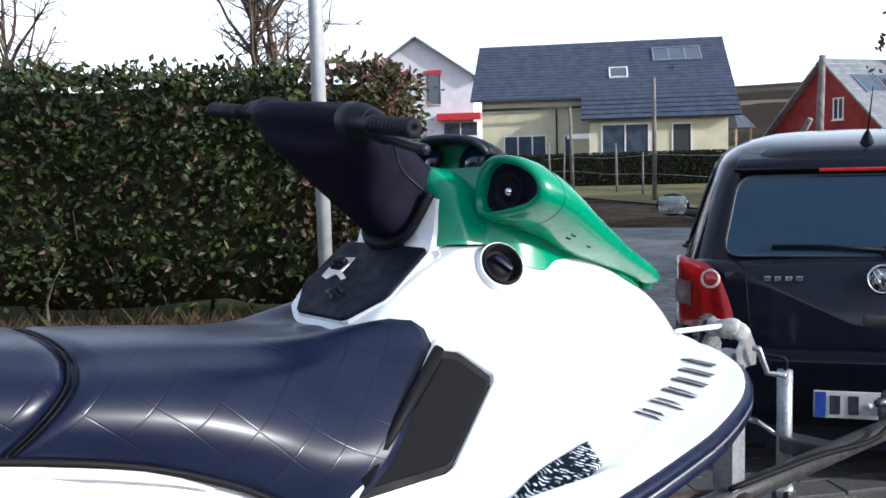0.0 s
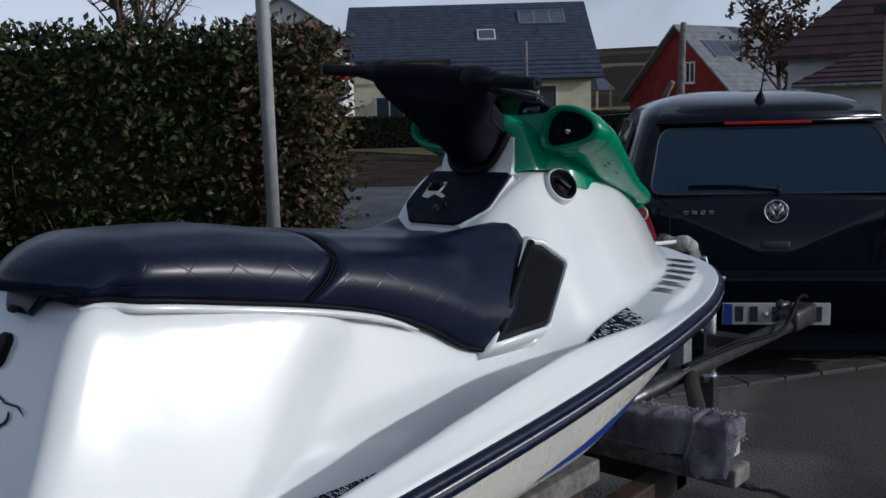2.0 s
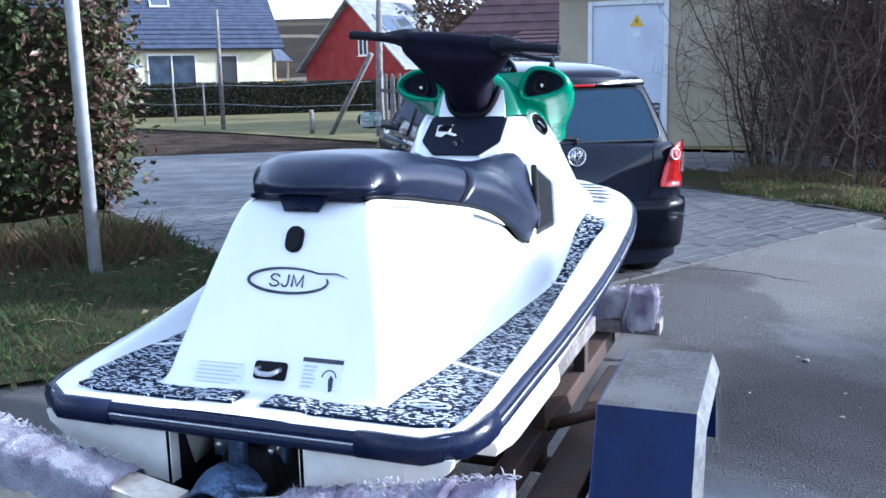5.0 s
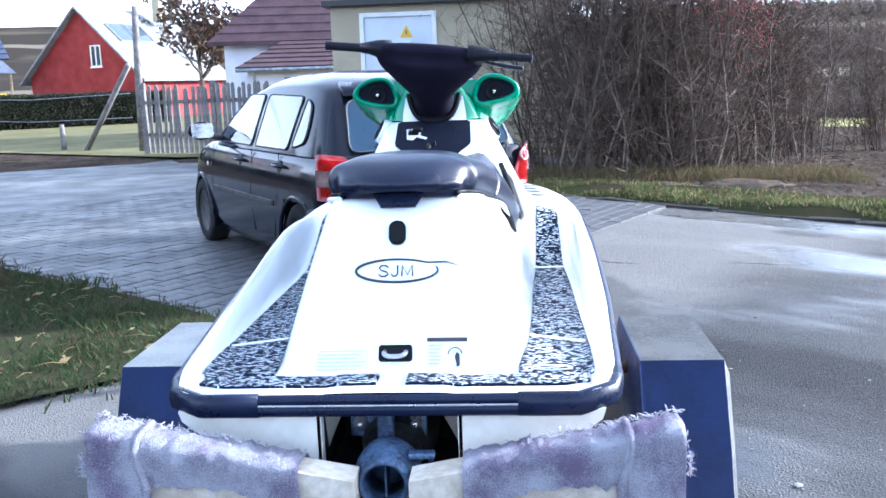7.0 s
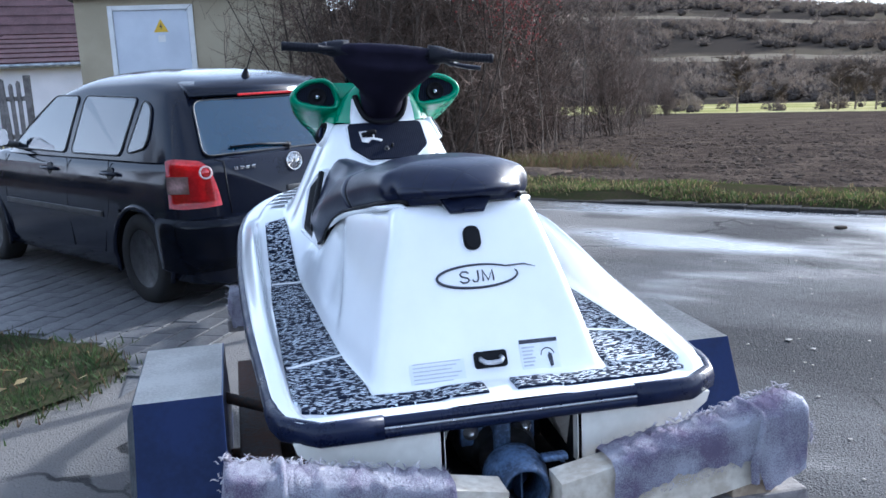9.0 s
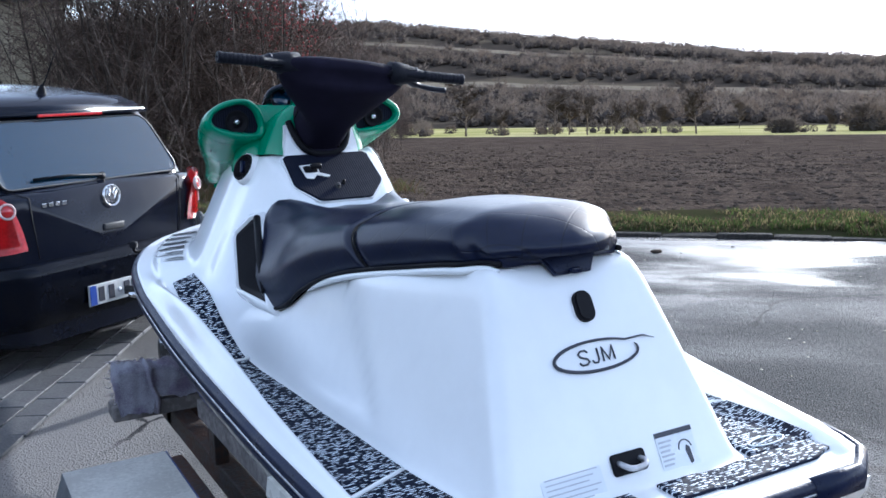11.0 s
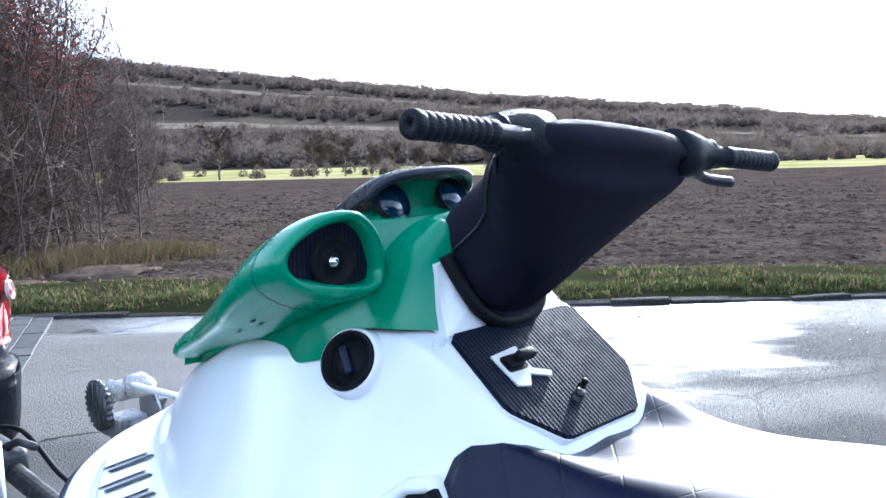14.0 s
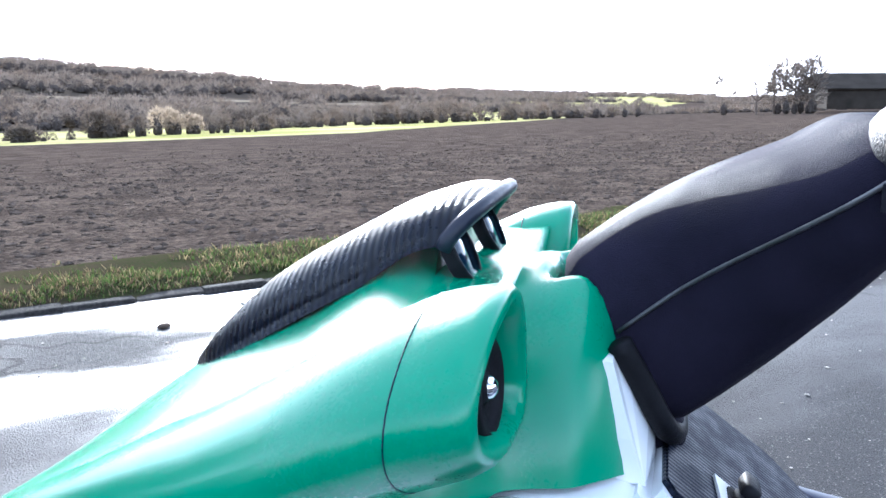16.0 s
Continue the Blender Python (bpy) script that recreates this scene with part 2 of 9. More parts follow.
def vinyl_mat():
    """Dark vinyl with diamond stitching."""
    m = surf("seat_vinyl", (0.005, 0.008, 0.024), (0.007, 0.01, 0.029), 10, 0.3, rvar=0.015, spec=0.3, coat=0.0)
    n, l, p = nodes_of(m)
    uv = n.new("ShaderNodeUVMap")
    sep = n.new("ShaderNodeSeparateXYZ")
    l.new(uv.outputs[0], sep.inputs[0])
    lines = []
    for sgn in (1, -1):
        s = calc(n, l, "MULTIPLY_ADD", sep.outputs[1], 0.8 * sgn, sep.outputs[0])
        f = calc(n, l, "FRACT", calc(n, l, "MULTIPLY", s, 1 / 0.098))
        lines.append(calc(n, l, "ABSOLUTE", calc(n, l, "SUBTRACT", f, 0.5)))
    near = calc(n, l, "MINIMUM", lines[0], lines[1])
    k = n.new("ShaderNodeMapRange")
    k.interpolation_type = "SMOOTHSTEP"
    k.inputs[2].default_value = 0.03
    l.new(near, k.inputs[0])
    fine = n.new("ShaderNodeTexNoise")
    fine.inputs["Scale"].default_value = 500
    co = n.new("ShaderNodeTexCoord")
    l.new(co.outputs["Object"], fine.inputs["Vector"])
    h = calc(n, l, "MULTIPLY_ADD", fine.outputs[0], 0.12, k.outputs[0])
    b = n.new("ShaderNodeBump")
    b.inputs["Strength"].default_value, b.inputs["Distance"].default_value = 0.14, 0.003
    l.new(blend(n, l, k.outputs[0], (0.004, 0.005, 0.014), p.inputs["Base Color"].links[0].from_socket), p.inputs["Base Color"])
    l.new(h, b.inputs["Height"])
    l.new(b.outputs[0], p.inputs["Normal"])
    return m


M["vinyl"] = vinyl_mat()
M["vinyl_plain"] = surf("vinyl_plain", (0.008, 0.008, 0.012), (0.014, 0.014, 0.018), 10, 0.55, spec=0.25, bump=0.1, bscale=400)


def mat_mat():
    """Ribbed foot mat: black with pale worn ribs running across."""
    m = surf("foot_mat", (0.015, 0.018, 0.03), (0.03, 0.03, 0.045), 20, 0.75, spec=0.15)
    n, l, p = nodes_of(m)
    co = n.new("ShaderNodeTexCoord")
    sep = n.new("ShaderNodeSeparateXYZ")
    l.new(co.outputs["Object"], sep.inputs[0])
    wob = n.new("ShaderNodeTexNoise")
    wob.inputs["Scale"].default_value = 55
    l.new(co.outputs["Object"], wob.inputs["Vector"])
    rowy = calc(n, l, "MULTIPLY_ADD", sep.outputs[1], 135, calc(n, l, "MULTIPLY", wob.outputs[0], 1.5))
    cell = n.new("ShaderNodeCombineXYZ")
    l.new(calc(n, l, "MULTIPLY", sep.outputs[0], 55), cell.inputs[0])
    l.new(calc(n, l, "MULTIPLY", calc(n, l, "FLOOR", rowy), 7.31), cell.inputs[1])
    a = n.new("ShaderNodeTexNoise")
    a.inputs["Scale"].default_value, a.inputs["Detail"].default_value = 1.0, 1
    l.new(cell.outputs[0], a.inputs["Vector"])
    band = calc(n, l, "LESS_THAN", calc(n, l, "ABSOLUTE", calc(n, l, "SUBTRACT", calc(n, l, "FRACT", rowy), 0.5)), 0.24)
    k = n.new("ShaderNodeMapRange")
    k.inputs[1].default_value, k.inputs[2].default_value = 0.47, 0.56
    l.new(a.outputs[0], k.inputs[0])
    dash = calc(n, l, "MULTIPLY", k.outputs[0], band)
    l.new(blend(n, l, dash, (0.002, 0.005, 0.018), (0.74, 0.8, 0.86)), p.inputs["Base Color"])
    b = n.new("ShaderNodeBump")
    b.inputs["Strength"].default_value, b.inputs["Distance"].default_value = 0.6, 0.003
    l.new(dash, b.inputs["Height"])
    l.new(b.outputs[0], p.inputs["Normal"])
    return m


M["foot_mat"] = mat_mat()


# ---- building helpers ----
def thing(name, label, category, group="", at=(0, 0, 0), kind="", turn=0.0):
    ob = new(name)
    ob.matrix_basis = pose(*at, 0, 0, turn)
    return tagged(ob, label, category, group, kind)


def part(name, bm, material, parent=None, label="", smooth=True, local=False, kind=""):
    """Links a bmesh as one mesh. Under a parent its points are in world places, or, if local, in the parent's own."""
    me = bpy.data.meshes.new(name)
    bm.normal_update()
    bm.to_mesh(me)
    bm.free()
    for q in (material if isinstance(material, (list, tuple)) else [material]):
        me.materials.append(q)
    if smooth:
        me.shade_smooth()
    ob = new(name, me)
    if parent:
        ob.parent = parent
        if not local:
            chain, q = Matrix(), parent
            while q:
                chain = q.matrix_basis @ chain if q.type == "EMPTY" else q.matrix_parent_inverse @ q.matrix_basis @ chain
                q = q.parent
            ob.matrix_parent_inverse = chain.inverted()
    if label:
        ob["label"] = label
    if kind:
        ob["kind"] = kind
    return ob


def spline(xs, vs):
    """A smooth curve through a few knots, without overshoot."""
    xs, vs = np.array(xs, float), np.array(vs, float)
    d = np.diff(vs) / np.diff(xs)
    m = np.r_[d[0], np.where(d[1:] * d[:-1] > 0, 2 * d[1:] * d[:-1] / np.where(d[1:] + d[:-1] == 0, 1, d[1:] + d[:-1]), 0), d[-1]]

    def f(x):
        x = np.clip(np.asarray(x, float), xs[0], xs[-1])
        i = np.clip(np.searchsorted(xs, x, side="right") - 1, 0, len(xs) - 2)
        h = xs[i + 1] - xs[i]
        t = (x - xs[i]) / h
        return (2 * t**3 - 3 * t**2 + 1) * vs[i] + (t**3 - 2 * t**2 + t) * h * m[i] + (3 * t**2 - 2 * t**3) * vs[i + 1] + (t**3 - t**2) * h * m[i + 1]

    return f


def smax(a, b, k):
    h = np.clip(0.5 + 0.5 * (a - b) / k, 0, 1)
    return b * (1 - h) + a * h + k * h * (1 - h)


def smin(a, b, k):
    return -smax(-a, -b, k)


def ease(t):
    t = np.clip(t, 0, 1)
    return t * t * (3 - 2 * t)


def sheet(bm, pts, close_u=False, close_v=False, flip=False, uv=None):
    """Quads over a grid of points, pts[row][column]."""
    rows = [[bm.verts.new(p) for p in row] for row in pts]
    layer = bm.loops.layers.uv.verify() if uv is not None else None
    nu, nv = len(rows), len(rows[0])
    for i in range(nu if close_u else nu - 1):
        for j in range(nv if close_v else nv - 1):
            ids = [(i, j), ((i + 1) % nu, j), ((i + 1) % nu, (j + 1) % nv), (i, (j + 1) % nv)]
            if flip:
                ids.reverse()
            vs = [rows[a][b] for a, b in ids]
            if len({v.co.to_tuple(6) for v in vs}) < 3:
                continue
            try:
                f = bm.faces.new(vs)
            except ValueError:
                continue
            if layer:
                for lp, (a, b) in zip(f.loops, ids):
                    lp[layer].uv = uv[a][b]
    return rows


def lid(bm, ring, flip=False):
    """Closes a ring of vertices by a fan."""
    c = bm.verts.new(sum((v.co for v in ring), Vector()) / len(ring))
    for a, b in zip(ring, ring[1:] + ring[:1]):
        bm.faces.new((b, a, c) if flip else (a, b, c))


def box(bm, lo, hi, bevel=0.0, m=None, segs=2):
    made = bmesh.ops.create_cube(bm, size=1)["verts"]
    c, s = (Vector(lo) + Vector(hi)) / 2, Vector(hi) - Vector(lo)
    for v in made:
        v.co = Vector((v.co.x * s.x, v.co.y * s.y, v.co.z * s.z)) + c
    if bevel:
        edges = list({e for v in made for e in v.link_edges})
        made = bmesh.ops.bevel(bm, geom=edges, offset=bevel, segments=segs, affect="EDGES", profile=0.6)["verts"]
        made = list({v for v in made})
    if m is not None:
        bmesh.ops.transform(bm, matrix=m, verts=list({v for v in made}))
    return made


def slab(bm, outline, normal, thick, bevel=0.0):
    """A flat plate: an outline of points, raised along the normal."""
    n = Vector(normal).normalized() * thick
    low = [bm.verts.new(Vector(p)) for p in outline]
    top = [bm.verts.new(Vector(p) + n) for p in outline]
    f = [bm.faces.new(top), bm.faces.new(low[::-1])]
    for i in range(len(low)):
        j = (i + 1) % len(low)
        f.append(bm.faces.new((low[i], low[j], top[j], top[i])))
    bmesh.ops.recalc_face_normals(bm, faces=f)
    if bevel:
        bmesh.ops.bevel(bm, geom=[e for e in f[0].edges], offset=bevel, segments=2, affect="EDGES")


def tube(bm, path, radius, n=10, caps=True, closed=False):
    """A round bar along points; radius may be a list."""
    path = [Vector(p) for p in path]
    r = radius if isinstance(radius, (list, tuple)) else [radius] * len(path)
    rings, up = [], None
    for i, p in enumerate(path):
        a, b = path[i - 1] if (i or closed) else path[i], path[(i + 1) % len(path)] if (i < len(path) - 1 or closed) else path[i]
        d = (b - a).normalized()
        if up is None:
            up = Vector((0, 0, 1)) if abs(d.z) < 0.9 else Vector((1, 0, 0))
        s = d.cross(up).normalized()
        up = s.cross(d).normalized()
        rings.append([p + r[i] * (math.cos(t) * s + math.sin(t) * up) for t in (2 * math.pi * k / n for k in range(n))])
    rows = sheet(bm, rings, close_u=closed, close_v=True)
    if caps and not closed:
        lid(bm, rows[0])
        lid(bm, rows[-1], True)


def lathe(bm, profile, m=None, n=24):
    """Turns a profile of (radius, height) round z, then moves it by m."""
    pts = [[Vector((r * math.cos(2 * math.pi * k / n), r * math.sin(2 * math.pi * k / n), h)) for k in range(n)] for r, h in profile]
    if m is not None:
        pts = [[m @ p for p in row] for row in pts]
    rows = sheet(bm, pts, close_v=True, flip=True)
    for row, prof, fl in ((rows[0], profile[0], True), (rows[-1], profile[-1], False)):
        if prof[0] > 1e-4:
            lid(bm, row, not fl)


def aim(at, z, x=(1, 0, 0)):
    """A pose whose z axis points along z, at a place."""
    z = Vector(z).normalized()
    xx = Vector(x) - Vector(x).dot(z) * z
    xx.normalize()
    y = z.cross(xx)
    return Matrix(((xx.x, y.x, z.x, at[0]), (xx.y, y.y, z.y, at[1]), (xx.z, y.z, z.z, at[2]), (0, 0, 0, 1)))


def catmull(points, per=4, closed=False):
    """More points on a smooth way through a few."""
    p = [Vector(q) for q in points]
    out, n = [], len(p)
    for i in range(n if closed else n - 1):
        a, b, c, d = (p[(i + k) % n] if closed else p[min(max(i + k, 0), n - 1)] for k in (-1, 0, 1, 2))
        for k in range(per):
            t = k / per
            out.append(0.5 * (2 * b + (c - a) * t + (2 * a - 5 * b + 4 * c - d) * t * t + (3 * b - a - 3 * c + d) * t**3))
    if not closed:
        out.append(p[-1])
    return out


BM = bmesh.new

# ---- the jet ski: bow along +y, stern at y 0.56 ----
BOW, STERN = 3.12, 0.56
half_w = spline([0.56, 0.575, 0.61, 0.68, 0.9, 1.3, 1.8, 2.2, 2.5, 2.75, 2.92, 3.03, 3.1, 3.12], [0.44, 0.48, 0.515, 0.535, 0.55, 0.572, 0.582, 0.575, 0.545, 0.475, 0.38, 0.265, 0.13, 0.0])
edge_z = spline([0.56, 0.75, 1.2, 1.8, 2.4, 3.12], [0.7, 0.716, 0.757, 0.812, 0.877, 0.93])
floor_z = spline([0.56, 1.06, 1.6, 1.75, 1.9, 2.05, 2.3, 2.5, 3.12], [0.714, 0.722, 0.726, 0.728, 0.737, 0.788, 0.898, 0.935, 0.975])
ped_base = spline([0.7, 1.0, 1.25, 1.6, 2.0], [0.29, 0.325, 0.345, 0.355, 0.375])
ped_half = spline([0.7, 0.93, 1.1, 1.37, 1.7, 1.85, 2.0], [0.175, 0.18, 0.205, 0.25, 0.282, 0.303, 0.31])
ped_z = spline([0.7, 0.93, 1.1, 1.37, 1.55, 1.68, 1.78, 1.87, 2.1], [1.135, 1.13, 1.11, 1.072, 1.032, 0.975, 0.915, 0.885, 0.87])
cowl_z = spline([1.86, 1.95, 2.026, 2.19, 2.25, 2.4, 2.6, 2.85, 2.98, 3.12], [0.7, 1.0, 1.147, 1.268, 1.285, 1.275, 1.235, 1.13, 1.05, 0.93])
cowl_half = spline([1.86, 2.026, 2.09, 2.2, 2.3, 2.4, 2.6, 2.85, 3.12], [0.14, 0.15, 0.164, 0.184, 0.188, 0.203, 0.192, 0.15, 0.07])


def deck(x, y):
    """Height of the deck moulding over a place."""
    ax = np.abs(x)
    rim = np.minimum(half_w(y) - ax, (y - STERN) * 0.98)
    zr = edge_z(y) + 0.028 - 0.004 * ease((0.9 - y) / 0.3)
    mid = ease((y - 0.6) / 1.3)
    crest = zr + 0.072 * mid * ease((2.5 - y) / 0.7) * ease(rim / 0.05)
    z = crest + (floor_z(y) - crest) * ease((rim - 0.032 - 0.02 * mid) / (0.032 - 0.008 * mid))
    top = ped_z(y)
    # a shallow scoop in the flank, behind a slanting crease
    up = np.clip((ped_base(y) - ax) / (ped_base(y) - ped_half(y)), 0, 1)
    ax = ax + 0.02 * ease((y - 1.1 - 0.32 * up) / 0.06) * ease((1.78 - y) / 0.35) * ease(up / 0.45)
    side = floor_z(y) + (ped_base(y) - ax) * (top - floor_z(y)) / (ped_base(y) - ped_half(y))
    stern = 0.722 + (y - 0.72) * 1.976 - 0.25 * ax**2
    ped = smin(smin(top + 0.0 * ax, side, 0.05), stern, 0.09)
    cz = cowl_z(y)
    cowl = smin(cz - 0.25 * ax**2, cz - 2.0 * (ax - cowl_half(y)), 0.03)
    return smax(smax(z, ped, 0.035), cowl, 0.05)


ski = thing("jet_ski", "white and green jet ski with black quilted seat, on a trailer", "jet ski", at=(0, 1.75, 0.47))


def on_deck(x, y, up=0.0):
    return Vector((x, y, float(deck(x, y)) + up))


def deck_normal(x, y, e=0.008):
    dx = (float(deck(x + e, y)) - float(deck(x - e, y))) / (2 * e)
    dy = (float(deck(x, y + e)) - float(deck(x, y - e))) / (2 * e)
    return Vector((-dx, -dy, 1)).normalized()


def build_deck():
    bm = BM()
    u = np.linspace(0, 1, 230)
    ys = np.sort(np.r_[STERN + (BOW - 0.001 - STERN) * u, STERN + 0.1 * np.linspace(0, 1, 14)[1:-1], BOW - 0.06 * np.linspace(0.03, 1, 12)])
    ss = np.linspace(-1, 1, 151)
    pts = []
    for y in ys:
        w = float(half_w(y)) - 0.004
        xs = ss * w
        zs = deck(xs, np.full_like(xs, y))
        skirt = float(edge_z(y)) - 0.02
        pts.append([(xs[0], y, skirt)] + [(x, y, z) for x, z in zip(xs, zs)] + [(xs[-1], y, skirt)])
    sheet(bm, pts, flip=True)
    return part("deck", bm, M["gelcoat"], ski, "white gelcoat deck moulding")


deck_ob = build_deck()


def outline(n=70):
    """The gunwale, from the bow down the starboard side, across the stern and back."""
    t = np.linspace(0, math.pi / 2, n)
    ys = BOW - (BOW - STERN) * (1 - np.cos(t)) ** 0.9
    side = [(float(half_w(y)), float(y), float(edge_z(y))) for y in ys]
    back = [(x, STERN, float(edge_z(STERN))) for x in np.linspace(0.4, -0.4, 9)]
    return [Vector(p) for p in side] + [Vector(p) for p in back] + [Vector((-x, y, z)) for x, y, z in side[:0:-1]]


def sweep(bm, path, profile, closed=True):
    """A section of (outward, up) carried along a level path."""
    n, rings = len(path), []
    for i, p in enumerate(path):
        a = path[i - 1] if (closed or i) else p
        b = path[(i + 1) % n] if (closed or i < n - 1) else p
        d = b - a
        d.z = 0
        out = d.normalized().cross(Vector((0, 0, -1)))
        rings.append([p + o * out + Vector((0, 0, h)) for o, h in profile])
    rows = sheet(bm, rings, close_u=closed, close_v=True, flip=False)
    if not closed:
        lid(bm, rows[0], True)
        lid(bm, rows[-1])
    bmesh.ops.recalc_face_normals(bm, faces=bm.faces[:])


RING = outline()
if (RING[1] - RING[0]).cross(Vector((0, 0, -1))).dot(Vector((0, 1, 0))) < 0:
    RING = RING[::-1]
bm = BM()
sweep(bm, RING, [(-0.008, 0.024), (0.003, 0.024), (0.011, 0.018), (0.015, 0.007), (0.011, 0.004), (0.011, -0.004), (0.015, -0.007), (0.012, -0.022), (0.003, -0.029), (-0.012, -0.03)])
bumper = part("bumper", bm, M["rubber"], ski, "dark rubber rub rail")
bm = BM()
sweep(bm, RING, [(0.009, 0.0037), (0.0145, 0.002), (0.0145, -0.002), (0.009, -0.0037)])
part("rail_insert", bm, M["silver"], bumper, "thin silvery insert in the rub rail")
for sg in (1, -1):
    bm = BM()
    seg = [p for p in RING if p.x * sg > 0.3 and p.y < 0.74]
    sweep(bm, seg, [(-0.009, 0.025), (0.003, 0.026), (0.013, 0.02), (0.018, 0.0), (0.014, -0.024), (0.003, -0.031), (-0.012, -0.031)], closed=False)
    part("bumper_corner", bm, M["rubber"], bumper, "dark moulded corner piece of the rub rail")

# lower hull
chine_x = spline([0.57, 1.2, 1.9, 2.35, 2.68, 2.93, 3.09], [0.43, 0.5, 0.5, 0.43, 0.32, 0.17, 0.03])
chine_z = spline([0.57, 1.2, 1.9, 2.35, 2.68, 2.93, 3.09], [0.61, 0.605, 0.635, 0.69, 0.75, 0.82, 0.88])
keel_z = spline([0.57, 1.2, 1.9, 2.35, 2.68, 2.93, 3.09], [0.52, 0.515, 0.53, 0.58, 0.66, 0.76, 0.87])
bm = BM()
pts = []
for y in STERN + 0.012 + (BOW - 0.03 - STERN) * np.linspace(0, 1, 60):
    row = []
    for f in np.linspace(-1, 1, 33):
        s, a = (1 if f >= 0 else -1), abs(f)
        w, ez, cx, cz, kz = float(half_w(y)) - 0.02, float(edge_z(y)) - 0.03, float(chine_x(y)), float(chine_z(y)), float(keel_z(y))
        cx = min(cx, max(w - 0.02, 0.002))
        if a > 0.5:
            t = (a - 0.5) * 2
            x, z = cx + (w - cx) * t**0.8, cz + (ez - cz) * t
        else:
            t = a * 2
            x, z = cx * t, kz + (cz - kz) * t**1.15
            if y < 0.95 and x < 0.165:
                z = max(z, 0.68 * float(ease((0.95 - y) / 0.1)) + z * (1 - float(ease((0.95 - y) / 0.1))))
        row.append((s * x, float(y), z))
    pts.append(row)
sheet(bm, pts)
hull = part("hull", bm, M["hull"], ski, "cream-white lower hull")
for sg in (1, -1):
    bm = BM()
    y = STERN + 0.012
    poly = [(0.16, y, 0.68), (0.16, y, 0.545), (0.3, y, 0.566), (0.4, y, 0.597), (0.44, y, 0.615), (0.492, y, 0.655), (0.5, y, 0.68)]
    slab(bm, [(sg * a, b, c) for a, b, c in poly], (0, 1, 0), 0.03, 0.0)
    part("transom_panel", bm, M["hull"], hull, smooth=False)
    bm = BM()
    slab(bm, [(sg * a, 0.569, c) for a, c in ((0.17, 0.668), (0.3, 0.668), (0.3, 0.676), (0.17, 0.676))], (0, -1, 0), 0.006)
    part("trim_tab", bm, M["silver"], hull, smooth=False)
# pump tunnel and jet pump
bm = BM()
slab(bm, [(-0.162, 0.86, 0.48), (0.162, 0.86, 0.48), (0.162, 0.86, 0.705), (-0.162, 0.86, 0.705)], (0, 1, 0), 0.01)
for sg in (1, -1):
    box(bm, (sg * 0.166 - 0.004, 0.572, 0.505), (sg * 0.166 + 0.004, 0.86, 0.7))
# floor plate added in black to stand for the deep shade below
box(bm, (-0.17, 0.6, 0.492), (0.17, 0.86, 0.5))
part("pump_tunnel", bm, M["black"], hull, "pump tunnel, its floor plate black for the deep shade under the hull", smooth=False)
pump = part("jet_pump", (lambda b: (lathe(b, [(0.10, 0.0), (0.1, 0.05), (0.088, 0.07), (0.082, 0.14), (0.07, 0.18)], aim((0, 0.80, 0.565), (0, -1, 0))), b)[1])(BM()), M["rim_steel"], ski, "grey cast jet pump")
bm = BM()
lathe(bm, [(0.045, 0.0), (0.047, 0.112), (0.052, 0.116), (0.058, 0.11), (0.062, 0.085), (0.07, 0.062), (0.076, 0.035), (0.074, 0.008), (0.064, -0.015)], aim((-0.003, 0.58, 0.542), (0, -1, 0.0)), 28)
nozzle = part("steering_nozzle", bm, M["cast_blue"], pump, "blue-grey cast steering nozzle")
bm = BM()
box(bm, (-0.005, 0.5, 0.5), (-0.001, 0.56, 0.584))
part("vane", bm, M["cast_blue"], pump, smooth=False)
for sg in (1, -1):
    bm = BM()
    lathe(bm, [(0.019, 0), (0.019, 0.004), (0.0125, 0.005), (0.0125, 0.008), (0.01, 0.01), (0.01, 0.018), (0.0, 0.02)], aim((sg * 0.066 - 0.014, 0.652, 0.62), (0, -1, 0)), 12)
    part("bolt", bm, M["silver"], pump)
bm = BM()
box(bm, (-0.034, 0.6, 0.58), (0.006, 0.66, 0.69), 0.008)
box(bm, (-0.105, 0.652, 0.585), (0.08, 0.682, 0.655), 0.006)
part("pump_bracket", bm, M["cast_blue"], pump, "blue-grey cast bracket")
bm = BM()
box(bm, (0.05, 0.5, 0.588), (0.11, 0.53, 0.602), 0.005)
lathe(bm, [(0.006, 0), (0.006, 0.01), (0.0, 0.012)], aim((0.1, 0.515, 0.589), (0, 0, -1)), 8)
part("steering_arm", bm, M["cast_blue"], pump, "blue-grey steering arm")

# foot mats
mat_out = spline([0.6, 0.66, 0.72, 1.0, 1.6, 1.75, 2.0, 2.3, 2.4], [0.445, 0.472, 0.487, 0.492, 0.492, 0.49, 0.478, 0.46, 0.42])
mat_in = spline([0.6, 0.75, 1.0, 1.3, 1.6, 1.9, 2.2, 2.36], [0.3, 0.305, 0.335, 0.352, 0.362, 0.38, 0.392, 0.4])


